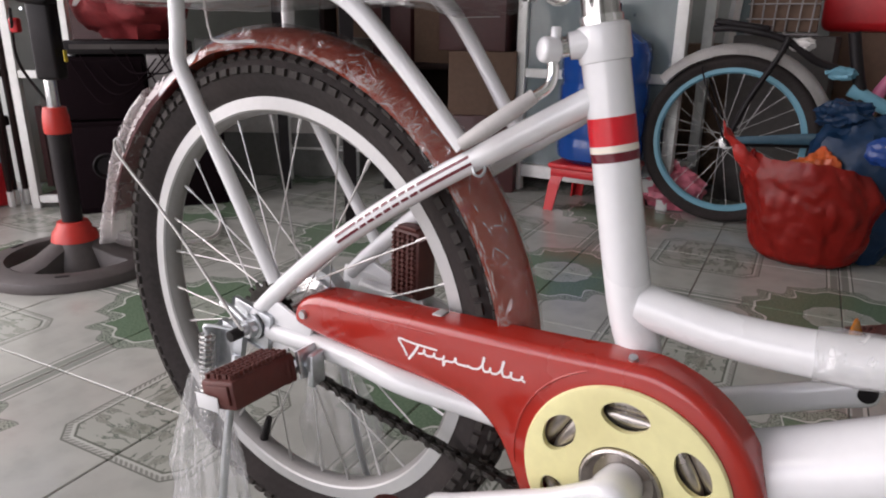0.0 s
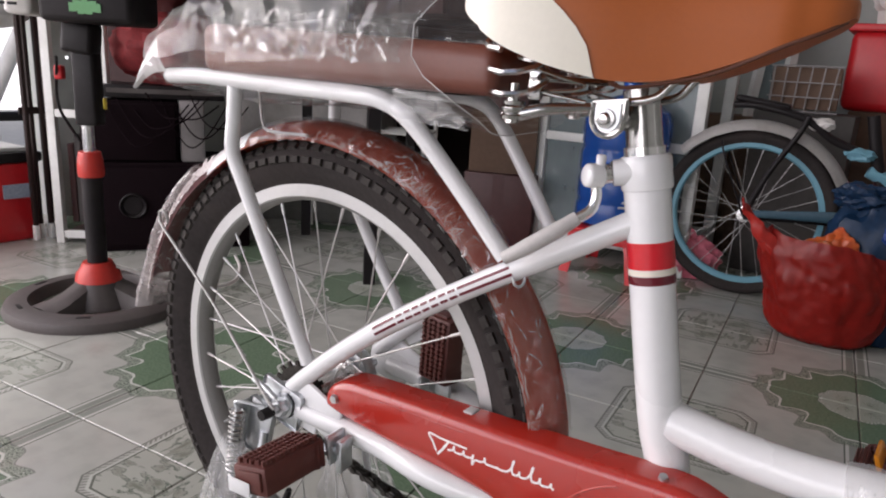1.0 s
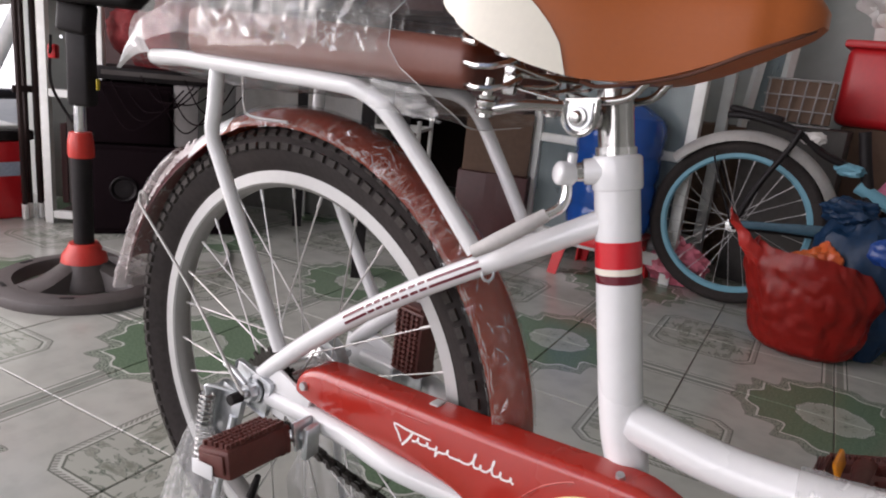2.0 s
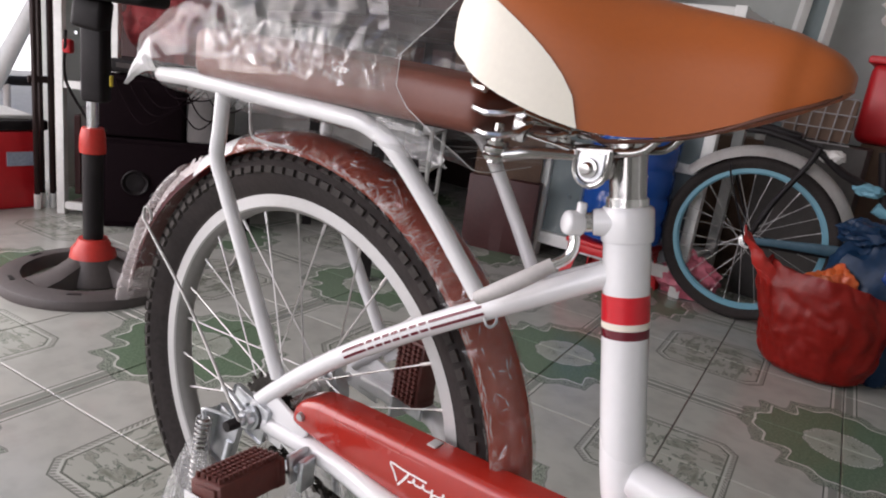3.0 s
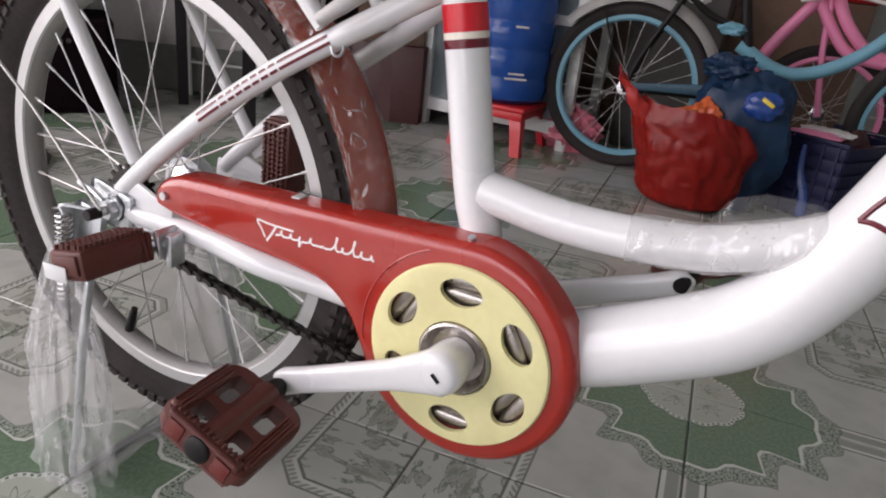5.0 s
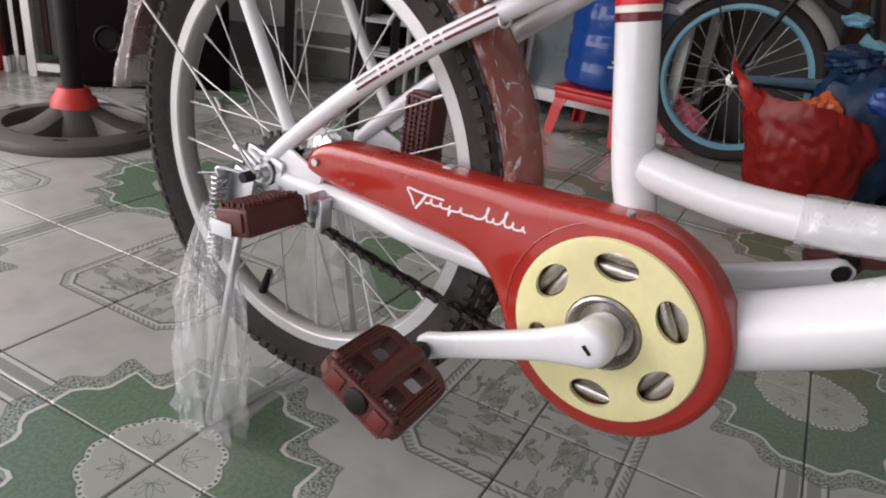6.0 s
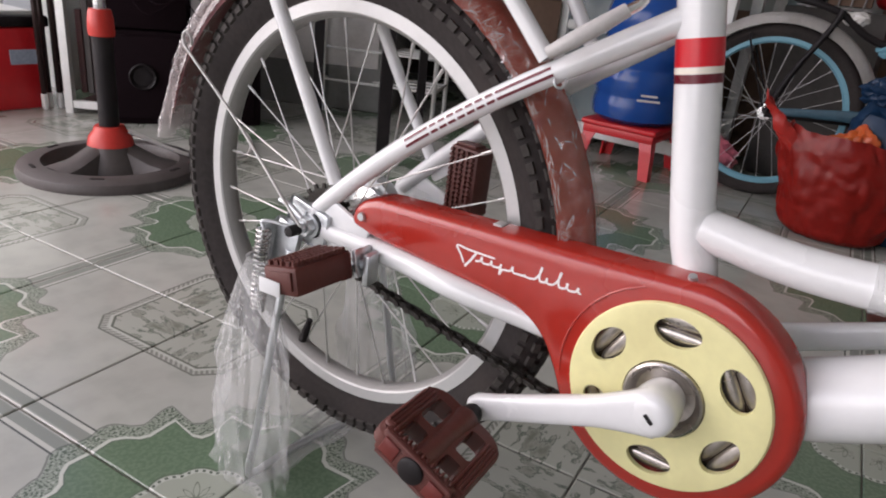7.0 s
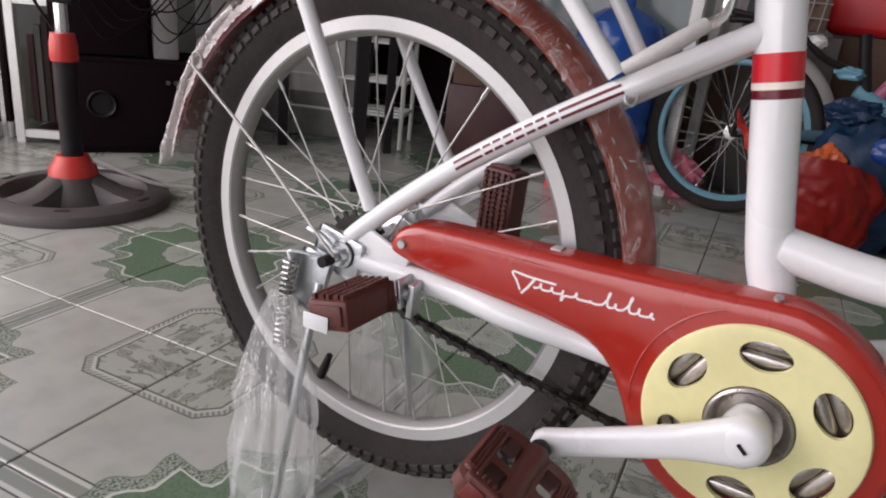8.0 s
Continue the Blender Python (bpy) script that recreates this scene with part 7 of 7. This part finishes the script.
def tile_material():
    """One printed tile; its corner of origin is the middle of the marbled square, the far corner that of the flowered medallion."""
    m = bpy.data.materials.new("printed_floor_tile")
    m.use_nodes = True
    n, l = m.node_tree.nodes, m.node_tree.links
    b = n["Principled BSDF"]

    def math_(op, a, c=None, d=None):
        q = n.new("ShaderNodeMath")
        q.operation = op
        for i, v in enumerate((a, c, d)):
            if v is None:
                continue
            if isinstance(v, (int, float)):
                q.inputs[i].default_value = v
            else:
                l.new(v, q.inputs[i])
        return q.outputs[0]

    def step(x, lo, hi):
        q = n.new("ShaderNodeMapRange")
        q.interpolation_type = "SMOOTHSTEP"
        q.inputs["From Min"].default_value, q.inputs["From Max"].default_value = lo, hi
        l.new(x, q.inputs["Value"])
        return q.outputs[0]

    def line(x, at_, w):
        return math_("SUBTRACT", 1.0, step(math_("ABSOLUTE", math_("SUBTRACT", x, at_)), w * 0.5, w * 1.1))

    def over(base, color, fac):
        q = n.new("ShaderNodeMix")
        q.data_type = "RGBA"
        l.new(fac, q.inputs["Factor"])
        if isinstance(base, tuple):
            q.inputs["A"].default_value = (*base, 1)
        else:
            l.new(base, q.inputs["A"])
        if isinstance(color, tuple):
            q.inputs["B"].default_value = (*color, 1)
        else:
            l.new(color, q.inputs["B"])
        return q.outputs["Result"]

    uv = n.new("ShaderNodeUVMap")
    uv.uv_map = "print"
    sep = n.new("ShaderNodeSeparateXYZ")
    l.new(uv.outputs[0], sep.inputs[0])
    a, c = sep.outputs[0], sep.outputs[1]
    geo = n.new("ShaderNodeTexCoord")

    def noise_(scale, detail, src):
        q = n.new("ShaderNodeTexNoise")
        q.inputs["Scale"].default_value, q.inputs["Detail"].default_value = scale, detail
        l.new(src, q.inputs["Vector"])
        return q.outputs[0]

    # distances from the medallion corner
    p, q = math_("SUBTRACT", 1.0, a), math_("SUBTRACT", 1.0, c)
    r = math_("SQRT", math_("ADD", math_("MULTIPLY", p, p), math_("MULTIPLY", q, q)))
    th = math_("ARCTAN2", q, p)
    # pointed and hollowed edge of the green field, by the angle round the medallion
    ramp = n.new("ShaderNodeValToRGB")
    stops = ((0, 0.545), (0.10, 0.560), (0.15, 0.540), (0.20, 0.505), (0.25, 0.500), (0.30, 0.520), (0.375, 0.558), (0.41, 0.495), (0.45, 0.443), (0.5, 0.425))
    stops += tuple((1 - x, v) for x, v in stops[-2::-1])
    els = ramp.color_ramp.elements
    while len(els) < len(stops):
        els.new(0.5)
    for el, (x, v) in zip(els, stops):
        el.position, el.color = x, (v, v, v, 1)
    l.new(math_("DIVIDE", th, math.pi / 2), ramp.inputs[0])
    edge = math_("ADD", ramp.outputs[0], 0.0)
    e = math_("SUBTRACT", r, edge)
    e_out = math_("SUBTRACT", e, math_("MULTIPLY", math_("SINE", math_("MULTIPLY", th, 20.0)), 0.014))
    field = (0.427, 0.427, 0.393)
    cloudy = noise_(5.0, 4, uv.outputs[0])
    col = over(field, (0.368, 0.376, 0.342), step(cloudy, 0.4, 0.7))
    # border strips along the two outer edges
    near = math_("MINIMUM", p, q)
    far = math_("MAXIMUM", p, q)
    strip = math_("MULTIPLY", math_("MULTIPLY", math_("SUBTRACT", 1.0, step(near, 0.062, 0.066)), step(near, 0.012, 0.018)), step(far, 0.48, 0.50))
    col = over(col, (0.188, 0.205, 0.180), math_("MULTIPLY", strip, 0.75))
    col = over(col, (0.513, 0.513, 0.470), math_("MULTIPLY", line(near, 0.074, 0.011), step(far, 0.53, 0.55)))
    col = over(col, (0.085, 0.094, 0.085), math_("MULTIPLY", line(near, 0.088, 0.005), step(far, 0.53, 0.55)))
    # lace between the two outlines
    lace = noise_(85.0, 2, uv.outputs[0])
    within = math_("SUBTRACT", 1.0, step(e_out, 0.088, 0.094))
    col = over(col, (0.250, 0.290, 0.235), math_("MULTIPLY", within, 0.85))
    col = over(col, (0.075, 0.100, 0.075), math_("MULTIPLY", within, math_("MULTIPLY", step(lace, 0.50, 0.58), 0.85)))
    col = over(col, (0.400, 0.430, 0.380), math_("MULTIPLY", within, math_("MULTIPLY", math_("SUBTRACT", 1.0, step(lace, 0.36, 0.42)), 0.8)))
    col = over(col, (0.085, 0.103, 0.085), math_("MULTIPLY", line(e_out, 0.097, 0.006), 0.65))
    # green
    green = over((0.118, 0.176, 0.115), (0.152, 0.214, 0.144), step(noise_(60.0, 4, uv.outputs[0]), 0.4, 0.62))
    col = over(col, green, math_("SUBTRACT", 1.0, step(e, -0.004, 0.002)))
    col = over(col, (0.103, 0.128, 0.103), math_("MULTIPLY", line(e, -0.006, 0.006), 0.7))
    col = over(col, (0.547, 0.564, 0.513), line(e, 0.005, 0.011))
    # medallion
    med = math_("MULTIPLY_ADD", math_("ABSOLUTE", math_("SINE", math_("MULTIPLY", th, 6.0))), 0.016, 0.226)
    em = math_("SUBTRACT", r, med)
    col = over(col, (0.342, 0.368, 0.316), math_("SUBTRACT", 1.0, step(em, -0.004, 0.002)))
    # a chain of dark beads with pale rims round it
    dots = step(math_("SINE", math_("MULTIPLY", th, 56.0)), -0.1, 0.35)
    col = over(col, (0.475, 0.495, 0.450), line(em, -0.006, 0.013))
    col = over(col, (0.070, 0.090, 0.070), math_("MULTIPLY", line(em, -0.006, 0.0075), math_("MULTIPLY", dots, 0.9)))
    col = over(col, (0.110, 0.140, 0.105), math_("MULTIPLY", line(em, 0.010, 0.005), 0.7))
    # a lily in each quarter, outlined, growing from the medallion's middle
    u = math_("MULTIPLY", math_("ADD", p, q), 0.70711)
    v = math_("ABSOLUTE", math_("MULTIPLY", math_("SUBTRACT", p, q), 0.70711))

    def leaf(cu, cv, la, lb, deg):
        """Outline of a slender leaf: middle, half length, half width and turn."""
        ca, sa = math.cos(radians(deg)), math.sin(radians(deg))
        du, dv = math_("SUBTRACT", u, cu), math_("SUBTRACT", v, cv)
        x = math_("ADD", math_("MULTIPLY", du, ca / la), math_("MULTIPLY", dv, sa / la))
        y = math_("ADD", math_("MULTIPLY", du, -sa / lb), math_("MULTIPLY", dv, ca / lb))
        return line(math_("ADD", math_("POWER", math_("ABSOLUTE", x), 1.5), math_("POWER", math_("ABSOLUTE", y), 1.5)), 1.0, 0.22)

    lily = leaf(0.135, 0.0, 0.040, 0.011, 0)
    for spec in ((0.120, 0.026, 0.030, 0.009, 38), (0.100, 0.036, 0.026, 0.008, 74), (0.085, 0.014, 0.014, 0.006, 120)):
        lily = math_("MAXIMUM", lily, leaf(*spec))
    col = over(col, (0.100, 0.120, 0.095), math_("MULTIPLY", lily, 0.75))
    # marbled square round the origin corner
    big = math_("MAXIMUM", a, c)
    both = math_("ADD", a, c)
    sq = math_("MAXIMUM", big, math_("MULTIPLY_ADD", both, 0.625, -0.047))
    inside = math_("SUBTRACT", 1.0, step(sq, 0.370, 0.374))
    warp = noise_(6.0, 6, uv.outputs[0])
    vein = n.new("ShaderNodeTexNoise")
    vein.noise_type = "RIDGED_MULTIFRACTAL"
    vein.inputs["Scale"].default_value, vein.inputs["Detail"].default_value = 4.5, 6
    l.new(geo.outputs["Object"], vein.inputs["Vector"])
    drawn = n.new("ShaderNodeMapping")
    drawn.inputs["Scale"].default_value, drawn.inputs["Rotation"].default_value = (0.7, 2.0, 1.0), (0, 0, 0.6)
    l.new(uv.outputs[0], drawn.inputs["Vector"])
    vein2 = noise_(8.0, 5, drawn.outputs[0])
    marble = over((0.385, 0.392, 0.350), (0.190, 0.200, 0.165), step(vein2, 0.47, 0.66))
    marble = over(marble, (0.111, 0.137, 0.111), math_("MULTIPLY", line(vein2, 0.53, 0.016), 0.85))
    col = over(col, marble, inside)
    col = over(col, (0.094, 0.103, 0.085), math_("MULTIPLY", line(sq, 0.375, 0.007), 0.9))
    col = over(col, (0.479, 0.487, 0.445), line(sq, 0.390, 0.010))
    hatch = step(math_("SINE", math_("MULTIPLY", math_("SUBTRACT", a, c), 190.0)), -0.3, 0.2)
    col = over(col, (0.094, 0.103, 0.085), math_("MULTIPLY", line(sq, 0.408, 0.016), math_("MULTIPLY", hatch, 0.6)))
    col = over(col, (0.094, 0.103, 0.085), math_("MULTIPLY", line(sq, 0.426, 0.006), 0.8))
    # dust and wear
    info = n.new("ShaderNodeObjectInfo")
    dust = noise_(3.0, 7, geo.outputs["Object"])
    col = over(col, (0.282, 0.274, 0.248), math_("MULTIPLY", step(dust, 0.5, 0.75), 0.30))
    hv = n.new("ShaderNodeHueSaturation")
    l.new(col, hv.inputs["Color"])
    l.new(math_("MULTIPLY_ADD", info.outputs["Random"], 0.08, 0.96), hv.inputs["Value"])
    l.new(hv.outputs[0], b.inputs["Base Color"])
    l.new(math_("MULTIPLY_ADD", dust, 0.22, 0.06), b.inputs["Roughness"])
    bp = n.new("ShaderNodeBump")
    bp.inputs["Strength"].default_value, bp.inputs["Distance"].default_value = 0.10, 0.004
    l.new(math_("ADD", dust, math_("MULTIPLY", cloudy, 0.6)), bp.inputs["Height"])
    l.new(bp.outputs[0], b.inputs["Normal"])
    return m


PRINT = tile_material()
GROUT = material("grey_grout", (0.17, 0.155, 0.14), 0.9, vary=0.25, grain=40, bump=0.2)
floor = solid("floor", block((5.6, 6.2, 0.056), at(0.35, -0.2, -0.0315)), GROUT, "glossy printed ceramic tiles in grey, white and green", "floor", kind="structure", smooth=False)


def tile_verts():
    h, g, b = TILE / 2 - 0.0012, TILE / 2 - 0.0028, 0.0012
    lo = [(x, y, -0.004) for x, y in ((-h, -h), (h, -h), (h, h), (-h, h))]
    mid = [(x, y, -b) for x, y, _ in lo]
    top = [(x, y, 0.0) for x, y in ((-g, -g), (g, -g), (g, g), (-g, g))]
    faces = [(8, 9, 10, 11)] + [(i, (i + 1) % 4, (i + 1) % 4 + 4, i + 4) for i in range(4)] + [(i + 4, (i + 1) % 4 + 4, (i + 1) % 4 + 8, i + 8) for i in range(4)]
    return lo + mid + top, faces


TV, TF = tile_verts()


def tile_mesh(name, places):
    vs, fs, uvs = [], [], []
    for m in places:
        o = len(vs)
        vs += [tuple(m @ V(q)) for q in TV]
        for f in TF:
            fs.append(tuple(i + o for i in f))
            uvs += [(TV[i][0] / TILE + 0.5, TV[i][1] / TILE + 0.5) for i in f]
    me = bpy.data.meshes.new(name)
    me.from_pydata(vs, [], fs)
    layer = me.uv_layers.new(name="print")
    layer.data.foreach_set("uv", [x for q in uvs for x in q])
    me.materials.append(PRINT)
    return me


one = tile_mesh("tile", [Matrix.Identity(4)])
grid, near_cells, far_cells = pose(OX, OY, 0, 0, 0, TURN), [], []
QUARTER = {(0, 0): 0, (1, 0): 90, (1, 1): 180, (0, 1): 270}
for i in range(-12, 14):
    for j in range(-14, 13):
        m = grid @ pose((i + 0.5) * TILE, (j + 0.5) * TILE, 0, 0, 0, QUARTER[(i % 2, j % 2)])
        x, y = m.translation.x, m.translation.y
        if not (-2.22 < x < 2.92 and -3.12 < y < 2.64):
            continue
        (near_cells if -2.2 < x < 1.6 and -0.85 < y < 2.45 else far_cells).append(m)
near_cells.sort(key=lambda m: (m.translation.x - 0.1) ** 2 + (m.translation.y - 0.4) ** 2)
far_cells += near_cells[300:]
for m in near_cells[:300]:
    ob = new("tile", one)
    ob.parent = floor
    ob.matrix_world = m
rest = new("tile_field", tile_mesh("tile_field", far_cells))
rest.parent = floor
rest["kind"] = "stuff"
